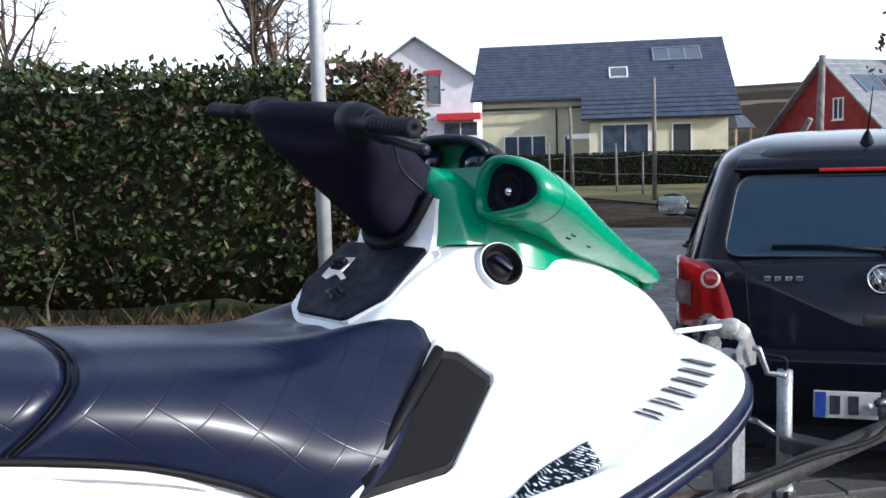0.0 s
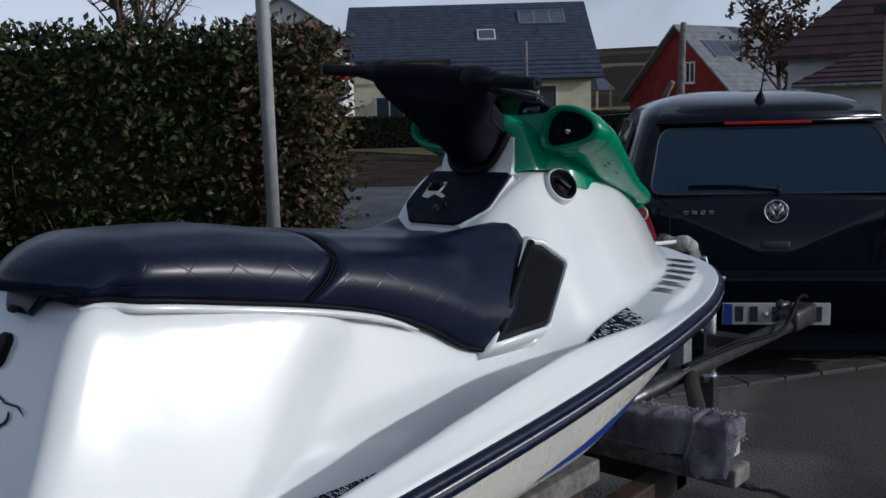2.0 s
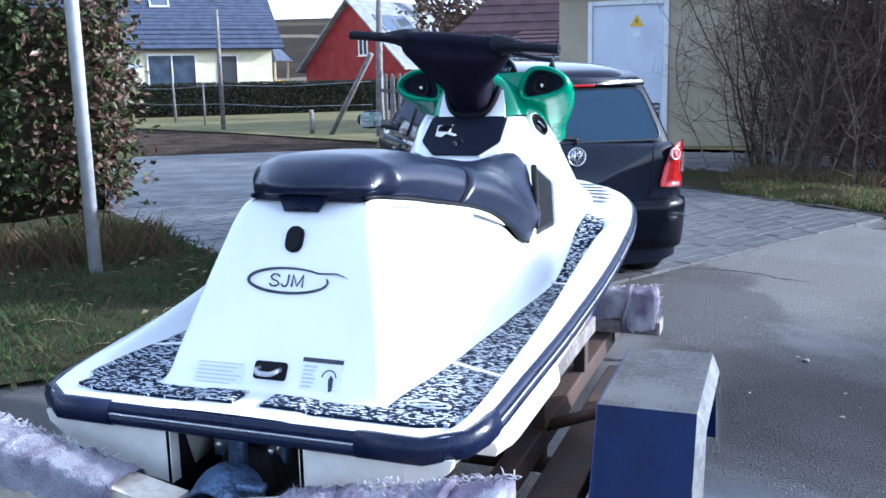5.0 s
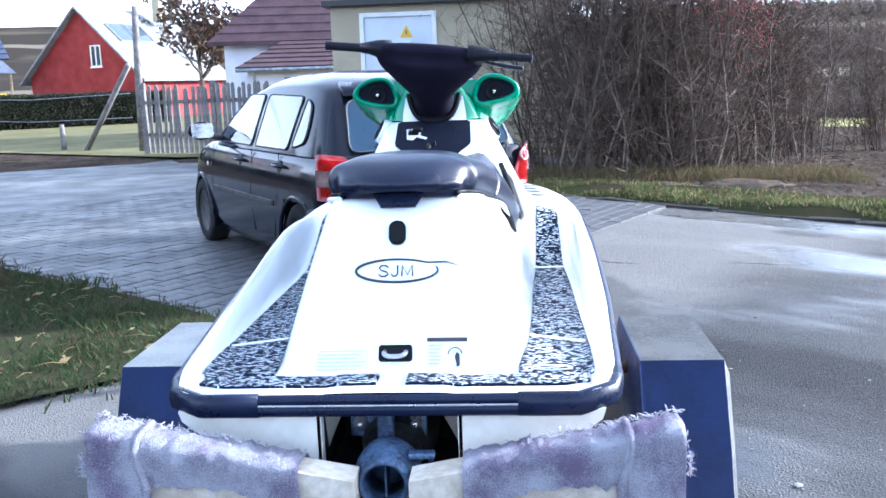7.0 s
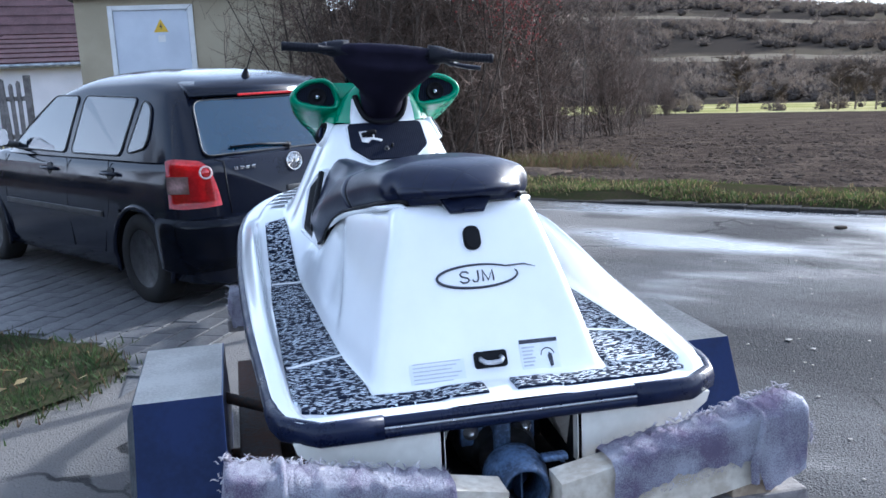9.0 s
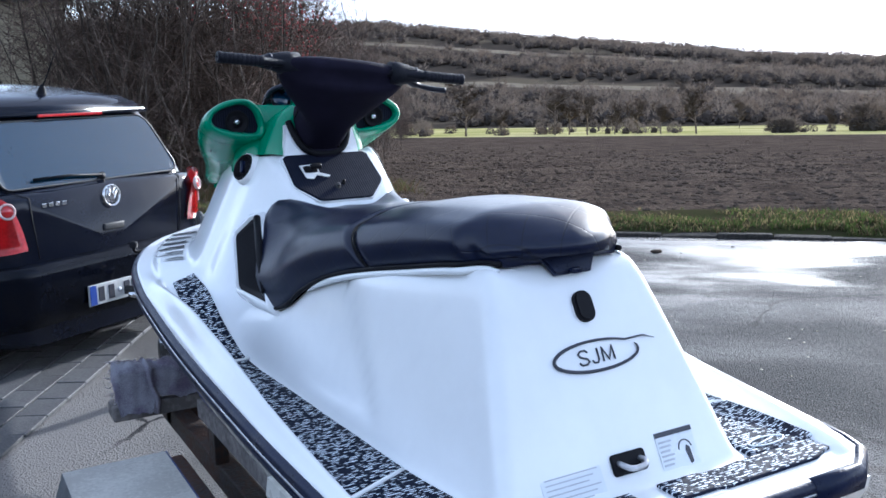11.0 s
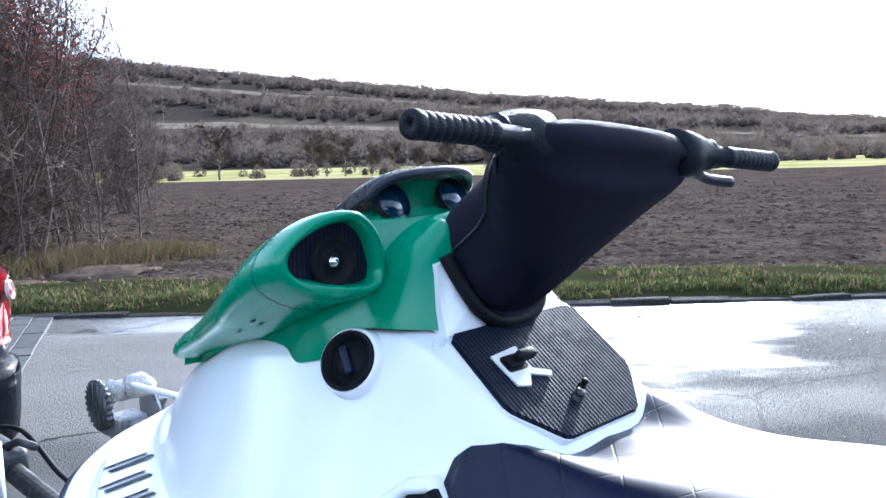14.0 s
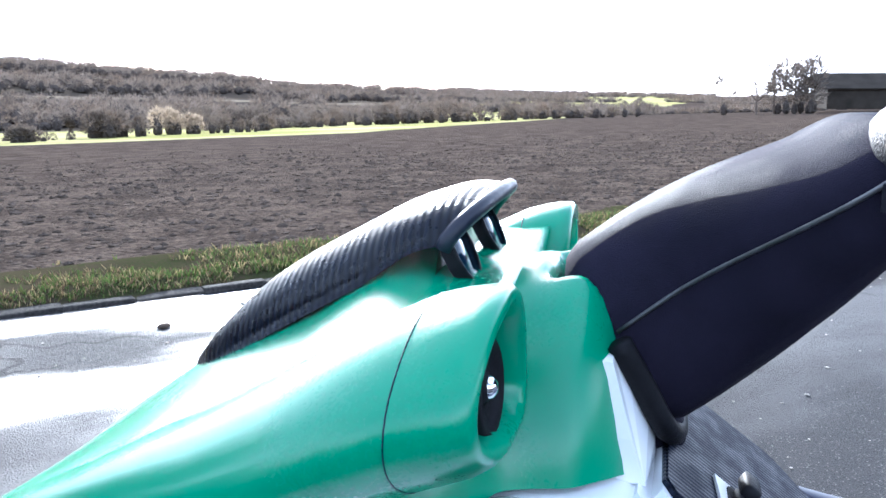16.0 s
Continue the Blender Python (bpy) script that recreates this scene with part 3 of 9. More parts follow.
def mat_patch(name, f_lo, f_hi, us, label=""):
    """A mat lying on the deck between two curves, each giving a place (x, y)."""
    bm = BM()
    top = []
    for u in us:
        a, b = f_lo(u), f_hi(u)
        top.append([on_deck(a[0] + (b[0] - a[0]) * v, a[1] + (b[1] - a[1]) * v, 0.006) for v in np.linspace(0, 1, 9)])
    rows = sheet(bm, top)
    ring = rows[0] + [r[-1] for r in rows[1:]] + rows[-1][-2::-1] + [r[0] for r in rows[-2:0:-1]]
    low = [bm.verts.new(v.co - Vector((0, 0, 0.009))) for v in ring]
    for i in range(len(ring)):
        j = (i + 1) % len(ring)
        bm.faces.new((ring[j], ring[i], low[i], low[j]))
    bmesh.ops.recalc_face_normals(bm, faces=bm.faces[:])
    return part(name, bm, M["foot_mat"], ski, label)


def slant(ax):
    """Where the rear joint of the mats crosses, further back at the outside."""
    return 1.03 - 0.45 * (ax - 0.34)


for sg in (1, -1):
    for lo, hi, n_ in ((lambda ax: slant(ax) + 0.009, lambda ax: 1.893, 36), (lambda ax: 0.707, lambda ax: slant(ax) - 0.009, 18)):
        curves = []
        for side in (mat_in, mat_out):
            curves.append(lambda u, side=side, lo=lo, hi=hi: (lambda a, b: (sg * float(side(a + (b - a) * u)), a + (b - a) * u))(lo(float(side(1.0))), hi(float(side(1.0)))))
        mat_patch("foot_mat", curves[0], curves[1], np.linspace(0, 1, n_), "black ribbed foot mat with pale worn ribs")
    mat_patch("foot_mat", lambda u: (sg * float(mat_in(1.911 + 0.435 * u)), 1.911 + 0.435 * u), lambda u: (sg * (float(mat_out(1.911 + 0.385 * u)) + 0.016 * u), 1.911 + 0.385 * u), np.linspace(0, 1, 22), "black ribbed foot mat with pale worn ribs")
    mat_patch("foot_mat", lambda x: (sg * x, 0.632 + 0.02 * float(ease((x - 0.4) / 0.07))), lambda x: (sg * x, 0.7 + 0.006 * float(ease((x - 0.2) / 0.1))), np.linspace(0.035, 0.472, 30), "black ribbed stern mat with pale worn ribs")
for sg in (1, -1):
    for a, b in (((0.34, slant(0.34)), (0.486, slant(0.486))), ((0.372, 1.902), (0.482, 1.902))):
        bm = BM()
        tube(bm, [on_deck(sg * (a[0] + (b[0] - a[0]) * t), a[1] + (b[1] - a[1]) * t, 0.004) for t in np.linspace(0, 1, 9)], 0.006, 6)
        part("mat_joint", bm, M["gelcoat"], ski, "white rib between two mats")
# oval mark on the starboard mat
bm = BM()
tube(bm, [on_deck(0.385 + 0.05 * math.cos(a), 0.742 + 0.017 * math.sin(a), 0.0075) for a in np.linspace(0, 2 * math.pi, 28)[:-1]], 0.0022, 5, closed=True)
tube(bm, [on_deck(0.355 + 0.06 * t, 0.736 + 0.014 * t, 0.0075) for t in np.linspace(0, 1, 6)], 0.002, 5)
part("mat_emblem", bm, M["sticker"], ski, "small white oval emblem on the mat")

# seat
seat_top = spline([0.875, 0.885, 0.91, 0.97, 1.05, 1.25, 1.45, 1.7, 1.86, 2.09], [1.162, 1.175, 1.197, 1.227, 1.24, 1.233, 1.203, 1.172, 1.15, 1.128])
seat_sh = spline([0.875, 0.92, 1.05, 1.5, 1.8, 2.0, 2.09], [0.11, 0.132, 0.16, 0.175, 0.17, 0.21, 0.243])
seat_lift = spline([0.865, 1.0, 1.2, 1.7, 1.9, 2.09], [-0.008, -0.017, -0.022, -0.022, -0.022, -0.024])
seat_boot = spline([0.865, 1.75, 1.9, 2.0, 2.11], [0.0, 0.0, 0.008, 0.028, 0.05])
seat_bx = spline([0.87, 0.95, 1.03, 1.22, 1.42, 1.55, 1.7, 1.89], [0.155, 0.172, 0.2, 0.227, 0.258, 0.278, 0.3, 0.322])
seat_bz = spline([0.87, 0.95, 1.03, 1.22, 1.42, 1.55, 1.68, 1.78, 1.89], [1.148, 1.145, 1.139, 1.107, 1.069, 1.034, 0.978, 0.918, 0.886])


def seat_row(s, grow=0.0, n=13):
    """One half-section of the seat, from the lower edge over the shoulder to the middle; front sections lean forward."""
    yb, yt = 0.886 + 0.982 * s, 0.876 + 1.236 * s
    xb, zb = float(seat_bx(yb)), float(seat_bz(yb))
    zt = float(seat_top(yt))
    xs, zs = float(seat_sh(yt)), zt + float(seat_lift(yt))
    tall = max(zs - zb, 0.02)
    f = float(ease((tall - 0.09) / 0.1))
    knots = [(xb - 0.012, zb - 0.01), (xb, zb + 0.008), (xb + 0.005 - 0.1 * max(0, tall - 0.2), zb + (0.45 - 0.1 * f) * tall), (xs + (0.75 - 0.47 * f) * (xb - xs), zb + 0.8 * tall), (xs - 0.006, zs), (xs * 0.72, zs + 0.6 * (zt - zs) + float(seat_boot(yt))), (xs * 0.38, zt - 0.002), (0, zt)]
    out = []
    for p in catmull([(a, 0, b) for a, b in knots], 4):
        k = min(1, max(0, (p.z - zb) / tall))
        back = 3.0 * p.x**2 * (1 - float(ease(s / 0.16)))
        out.append(Vector((p.x + grow * (p.x > 0.01), yb + (yt - yb) * k + back, p.z + grow)))
    return out


def full_row(s, grow=0.0):
    h = seat_row(s, grow)
    return h + [Vector((-p.x, p.y, p.z)) for p in h[-2::-1]]


seat = part("seat_base", (lambda b: (box(b, (-0.17, 0.95, 1.0), (0.17, 1.6, 1.1), 0.02), b)[1])(BM()), M["black"], ski, "hidden seat pan")
CUT = 0.495
for name, s0, s1 in (("rear_cushion", 0.0, CUT - 0.005), ("front_cushion", CUT + 0.005, 1.0)):
    bm = BM()
    pts, uv = [], []
    for s in s0 + (s1 - s0) * np.linspace(0, 1, 34):
        e = min(s - s0, s1 - s) if s0 == 0 else s - s0
        tuck = -0.008 * (1 - float(ease(e / 0.015)))
        row = full_row(s, tuck)
        pts.append(row)
        arc = [0]
        for a, b in zip(row, row[1:]):
            arc.append(arc[-1] + (b - a).length)
        mid = arc[-1] / 2
        uv.append([(p.y, abs(a - mid)) for p, a in zip(row, arc)])
    rows = sheet(bm, pts, uv=uv, flip=True)
    lid(bm, rows[0])
    lid(bm, rows[-1], True)
    bmesh.ops.recalc_face_normals(bm, faces=bm.faces[:])
    part(name, bm, M["vinyl"], ski, "black quilted vinyl seat cushion with diamond stitching")
for s in (CUT - 0.004, CUT + 0.004):
    bm = BM()
    tube(bm, full_row(s, -0.004), 0.0022, 6)
    part("seat_piping", bm, M["black"], ski)
bm = BM()
lower = [seat_row(s)[0] for s in np.linspace(0.0, 1.0, 40)]
for sg in (1, -1):
    tube(bm, [Vector((sg * (p.x + 0.006), p.y, p.z + 0.001)) for p in lower], 0.006, 6)
part("seat_edge_trim", bm, M["black"], ski, "black edge trim under the seat")
bm = BM()
for sg in (1, -1):
    bm = BM()
    tube(bm, [Vector((sg * (p.x + 0.008 + 0.006 * math.sin(9 * k / 40) ** 2), p.y, p.z - 0.012)) for k, p in enumerate(lower[:31])], [0.003] + [0.008] * 26 + [0.007, 0.006, 0.004, 0.002], 8)
    part("seat_ledge", bm, M["gelcoat"], deck_ob, "white moulded ledge under the seat")
# latch under the rear of the seat
bm = BM()
n0 = Vector((0, -0.892, 0.452))
slab(bm, [Vector((x, 0.924 + (z - 1.12) * 0.5, z)) - n0 * 0.002 for x, z in ((-0.045, 1.107), (0.045, 1.107), (0.068, 1.142), (-0.068, 1.142))], n0, 0.01, 0.004)
box(bm, (-0.012, 0.9, 1.11), (0.012, 0.912, 1.122), 0.003)
part("seat_latch", bm, M["rubber"], ski, "black seat latch", smooth=False)


def face_frame(x, y):
    n = deck_normal(x, y, 0.015)
    return aim(on_deck(x, y), n, (1, 0, 0))


# stern plug, towing eye, labels and emblem
def rounded(w, h, r, n=5):
    out = []
    for cx, cy, a0 in ((w - r, h - r, 0), (-w + r, h - r, 90), (-w + r, -h + r, 180), (w - r, -h + r, 270)):
        out += [(cx + r * math.cos(radians(a0 + 90 * k / n)), cy + r * math.sin(radians(a0 + 90 * k / n))) for k in range(n + 1)]
    return out


def plate_on(name, m, shape, thick, material, parent, label="", lift=0.0, bevel=0.0):
    """A flat shape laid on a frame m (its z is outward)."""
    bm = BM()
    slab(bm, [m @ Vector((a, b, lift)) for a, b in shape], m.col[2].xyz, thick, bevel)
    return part(name, bm, material, parent, label, smooth=False)


F = face_frame(0, 0.8835)
plate_on("drain_plug", F, rounded(0.022, 0.032, 0.02), 0.012, M["black"], ski, "black oval plug", 0.0, 0.004)
F = face_frame(0.0, 0.742)
recess = plate_on("tow_recess", F, rounded(0.042, 0.021, 0.008), 0.005, M["black"], ski, "black recess with a metal towing eye", 0.001, 0.002)
bm = BM()
tube(bm, [F @ Vector(p) for p in catmull([(-0.026, 0.004, 0.002), (-0.026, -0.004, 0.02), (-0.014, -0.012, 0.028), (0.014, -0.012, 0.028), (0.026, -0.004, 0.02), (0.026, 0.004, 0.002)], 4)], 0.006, 8)
part("towing_eye", bm, M["silver"], recess, "worn metal eye")
F = face_frame(0.128, 0.742)
card = plate_on("warning_label", F, rounded(0.05, 0.042, 0.003), 0.0012, M["sticker"], ski, "white warning label with a dark header bar", 0.0005)
plate_on("header_bar", F, [(-0.05, 0.032), (0.05, 0.032), (0.05, 0.042), (-0.05, 0.042)], 0.0012, M["ink"], card, lift=0.0018)
for k in range(6):
    plate_on("text_bar", F, [(-0.045, 0.02 - k * 0.009), (-0.012 - 0.004 * (k % 3), 0.02 - k * 0.009), (-0.012 - 0.004 * (k % 3), 0.024 - k * 0.009), (-0.045, 0.024 - k * 0.009)], 0.0012, M["ink_pale"], card, lift=0.0018)
bm = BM()
arc = [F @ Vector((0.02 + 0.017 * math.cos(a), 0.0 + 0.017 * math.sin(a), 0.0018)) for a in np.linspace(0.1, math.pi, 12)]
tube(bm, arc, 0.0016, 5)
part("arrow_mark", bm, M["ink"], card, "dark curved mark")
plate_on("figure_mark", F, [(0.024, -0.032), (0.032, -0.028), (0.031, 0.0), (0.024, 0.006), (0.019, -0.004)], 0.0012, M["ink"], card, lift=0.0018)
F = face_frame(-0.135, 0.735)
card = plate_on("data_label", F, rounded(0.068, 0.04, 0.003), 0.0012, M["sticker"], ski, "pale label with rows of faint print", 0.0005)
for k in range(7):
    plate_on("text_bar", F, [(-0.06, 0.026 - k * 0.0095), (0.06 - 0.012 * (k % 3), 0.026 - k * 0.0095), (0.06 - 0.012 * (k % 3), 0.0285 - k * 0.0095), (-0.06, 0.0285 - k * 0.0095)], 0.001, M["ink_pale"], card, lift=0.0017)
F = face_frame(0.0, 0.838)
bm = BM()
path = [F @ Vector((a, b, 0.002)) for a, b in [(0.155, 0.012), (0.125, 0.022)] + [(0.105 * math.cos(a), 0.03 * math.sin(a)) for a in np.linspace(0.75, 2 * math.pi + 0.35, 40)]]
tube(bm, path, [0.0006] + [0.002 + 0.0018 * math.sin(math.pi * k / 41) for k in range(40)] + [0.0008], 5)
ring = part("emblem_swoosh", bm, M["ink"], ski, "black oval swoosh emblem")
for x0, pts in ((-0.046, ((0.024, 0.009), (0.018, 0.014), (0.007, 0.014), (0.001, 0.008), (0.005, 0.002), (0.02, -0.003), (0.024, -0.009), (0.017, -0.0145), (0.006, -0.0145), (0.0, -0.009))), (-0.014, ((0.016, 0.0145), (0.016, -0.007), (0.012, -0.014), (0.004, -0.014), (0.0, -0.008))), (0.013, ((0.0, -0.0145), (0.001, 0.0145), (0.014, -0.012), (0.027, 0.0145), (0.028, -0.0145)))):
    bm = BM()
    tube(bm, [F @ Vector((x0 + a, b, 0.002)) for a, b in pts], 0.0021, 5)
    part("emblem_stroke", bm, M["ink"], ring)

# side panels beside the seat's front
for sg in (1, -1):
    corner = [Vector((sg * a, b, c)) for a, b, c in ((0.317, 1.866, 0.9), (0.248, 2.115, 1.104), (0.262, 2.148, 1.098), (0.291, 2.2, 1.048), (0.295, 2.196, 1.035), (0.32, 2.062, 0.908), (0.32, 2.045, 0.9))]
    nn = (corner[1] - corner[0]).cross(corner[3] - corner[0]).normalized()
    nn = nn if nn.x * sg > 0 else -nn
    corner = [p - nn * ((p - corner[0]).dot(nn) - 0.009) for p in corner]
    bm = BM()
    slab(bm, [p - nn * 0.058 for p in corner], nn, 0.055, 0.003)
    panel = part("side_panel", bm, M["black"], ski, "black side panel beside the seat", smooth=False)
    mid = sum(corner, Vector()) / len(corner)
    bm = BM()
    slab(bm, [mid + (p - mid) * 0.86 - nn * 0.005 for p in corner], nn, 0.004, 0.002)
    part("panel_inlay", bm, M["housing_black"], panel, smooth=False)
    bm = BM()
    loops = [[mid + (p - mid) * k + nn * h for p in corner] for k, h in ((1.3, -0.05), (1.2, -0.012), (1.13, 0.003), (1.06, 0.007), (1.0, 0.004), (0.99, -0.02))]
    sheet(bm, loops, close_v=True)
    bmesh.ops.recalc_face_normals(bm, faces=bm.faces[:])
    part("panel_surround", bm, M["gelcoat"], panel, "white moulded surround")
    bm = BM()
    tube(bm, [corner[0].lerp(corner[1], 0.12) + nn * 0.004 + Vector((0, -0.008, 0)), (corner[0] + corner[1]) / 2 + nn * 0.01 + Vector((0, -0.008, 0)), corner[1] + nn * 0.004 + Vector((0, -0.008, 0.0))], 0.011, 8)
    part("panel_bar", bm, M["black"], panel, "thick black bar along the seat")

# dash
DN = Vector((0, -0.6, 0.8)).normalized()
dash_m = aim((0, 2.11, 1.2125), DN, (1, 0, 0))
hexa = [(-0.128, 0.101), (0.128, 0.101), (0.142, 0.09), (0.146, -0.03), (0.14, -0.045), (0.088, -0.105), (0.075, -0.11), (-0.075, -0.11), (-0.088, -0.105), (-0.14, -0.045), (-0.146, -0.03), (-0.142, 0.09)]
rim = plate_on("dash_surround", dash_m, [(a * 1.13, b * 1.13) for a, b in hexa], 0.03, M["gelcoat"], ski, "white raised surround of the dash", -0.024, 0.014)
dash = plate_on("dash_panel", dash_m, hexa, 0.006, M["carbon"], ski, "dark ribbed carbon-look dash panel", 0.006, 0.002)
bez = plate_on("switch_plate", dash_m, [(-0.105, 0.045), (-0.048, 0.05), (-0.05, 0.008), (-0.02, -0.006), (-0.028, -0.014), (-0.062, 0.0), (-0.078, -0.018), (-0.1, -0.012)], 0.003, M["white_paint"], dash, "white switch plate", 0.0125)
plate_on("switch_recess", dash_m, rounded(0.021, 0.014, 0.006), 0.002, M["black"], bez, lift=0.0156).data.transform(Matrix.Translation(dash_m.to_3x3() @ Vector((-0.076, 0.024, 0))))
bm = BM()
box(bm, (-0.014, -0.01, 0), (0.014, 0.01, 0.008), 0.003)
box(bm, (0.0, -0.008, 0.006), (0.036, 0.008, 0.02), 0.005)
bmesh.ops.transform(bm, matrix=dash_m @ Matrix.Translation((-0.078, 0.024, 0.016)), verts=bm.verts[:])
part("choke_lever", bm, M["black"], dash, "black lever")
for x, y, r, h in ((-0.014, -0.058, 0.009, 0.013), (0.008, -0.046, 0.006, 0.016)):
    bm = BM()
    lathe(bm, [(r, 0), (r, 0.006), (r * 0.6, 0.008), (r * 0.6, h * 0.6), (r * 0.9, h * 0.65), (r * 0.8, h), (0, h + 0.002)], dash_m @ Matrix.Translation((x, y, 0.012)), 14)
    part("dash_knob", bm, M["rim_steel"] if x < 0 else M["black"], dash)

# round side vents
for sg in (1, -1):
    vm = aim((sg * 0.222, 2.298, 1.24), (sg * 0.86, -0.2, 0.47), (0, 1, 0))
    bm = BM()
    lathe(bm, [(0.043, -0.03), (0.044, 0.014), (0.0415, 0.018), (0.038, 0.016), (0.034, 0.0), (0.029, -0.004), (0.024, 0.006), (0.012, 0.01), (0.0, 0.01)], vm, 32)
    vent = part("side_vent", bm, M["black"], ski, "black round vent cup")
    bm = BM()
    sheet(bm, [[vm @ Vector((r * math.cos(2 * math.pi * k / 32), r * math.sin(2 * math.pi * k / 32), h)) for k in range(32)] for r, h in ((0.0435, 0.0), (0.0445, 0.011), (0.0463, 0.0125), (0.049, 0.006), (0.052, -0.01), (0.054, -0.035))], close_v=True, flip=True)
    part("vent_rim", bm, M["gelcoat"], vent, "white moulded rim")
    bm = BM()
    box(bm, (-0.006, -0.022, 0), (0.006, 0.022, 0.012), 0.003)
    bmesh.ops.transform(bm, matrix=vm @ Matrix.Translation((0, 0, 0.008)) @ pose(0, 0, 0, 0, 0, 40), verts=bm.verts[:])
    part("vent_bar", bm, M["rubber"], vent)

# green fairing: middle hump, two horn-shaped pods
fair_w = spline([2.212, 2.235, 2.26, 2.285, 2.31, 2.335, 2.365, 2.41, 2.46, 2.55, 2.7, 2.8, 2.862], [0.118, 0.15, 0.17, 0.174, 0.18, 0.203, 0.225, 0.232, 0.22, 0.206, 0.19, 0.168, 0.135])
fair_z = spline([2.212, 2.22, 2.24, 2.262, 2.3, 2.34, 2.42, 2.5, 2.65, 2.8, 2.862], [1.30, 1.36, 1.43, 1.447, 1.438, 1.432, 1.448, 1.405, 1.318, 1.21, 1.155])
bm = BM()
pts = []
for y in np.linspace(2.212, 2.862, 90):
    w = float(fair_w(y))
    row = []
    for s in np.linspace(-1, 1, 61):
        base = float(deck(s * w, y)) + 0.006
        rise = max(float(fair_z(y)) - float(deck(0, y)) - 0.006, 0.0)
        k = (1 - abs(s) ** 2.6) ** 0.75
        slot = 0.07 * float(ease((0.07 - abs(s * w)) / 0.03)) * float(ease((2.3 - y) / 0.04))
        rise -= 0.014 * float(ease((y - 2.33) / 0.03)) * (rise > 0.014)
        row.append((s * w, y, base + max(rise * k - slot, 0) if y > 2.216 else base))
    pts.append(row)
rows = sheet(bm, pts, flip=True)
fairing = part("fairing", bm, M["green"], ski, "green plastic fairing with two side pods")


# the rear mouth of a pod: flat below, upright inside, drawn out to a blunt point outside
MOUTH = catmull([(a, 0, b) for a, b in ((0.17, 1.353), (0.186, 1.347), (0.222, 1.351), (0.272, 1.361), (0.304, 1.373), (0.318, 1.391), (0.308, 1.414), (0.27, 1.434), (0.226, 1.442), (0.2, 1.436), (0.178, 1.413), (0.166, 1.37))], 4)


def pod_ring(y, scale, cx, cz, sg, grow=0.0, flat=1.0):
    """The mouth's outline, scaled about its middle, moved to a place and widened all round."""
    out = []
    for p in MOUTH:
        dx, dz = p.x - 0.25, p.z - 1.392
        r = math.hypot(dx, dz)
        k = scale * (1 + grow / r)
        out.append(Vector((sg * (cx + dx * k), y + 0.08 * max(0, dx) * scale, cz + dz * k * flat)))
    return out


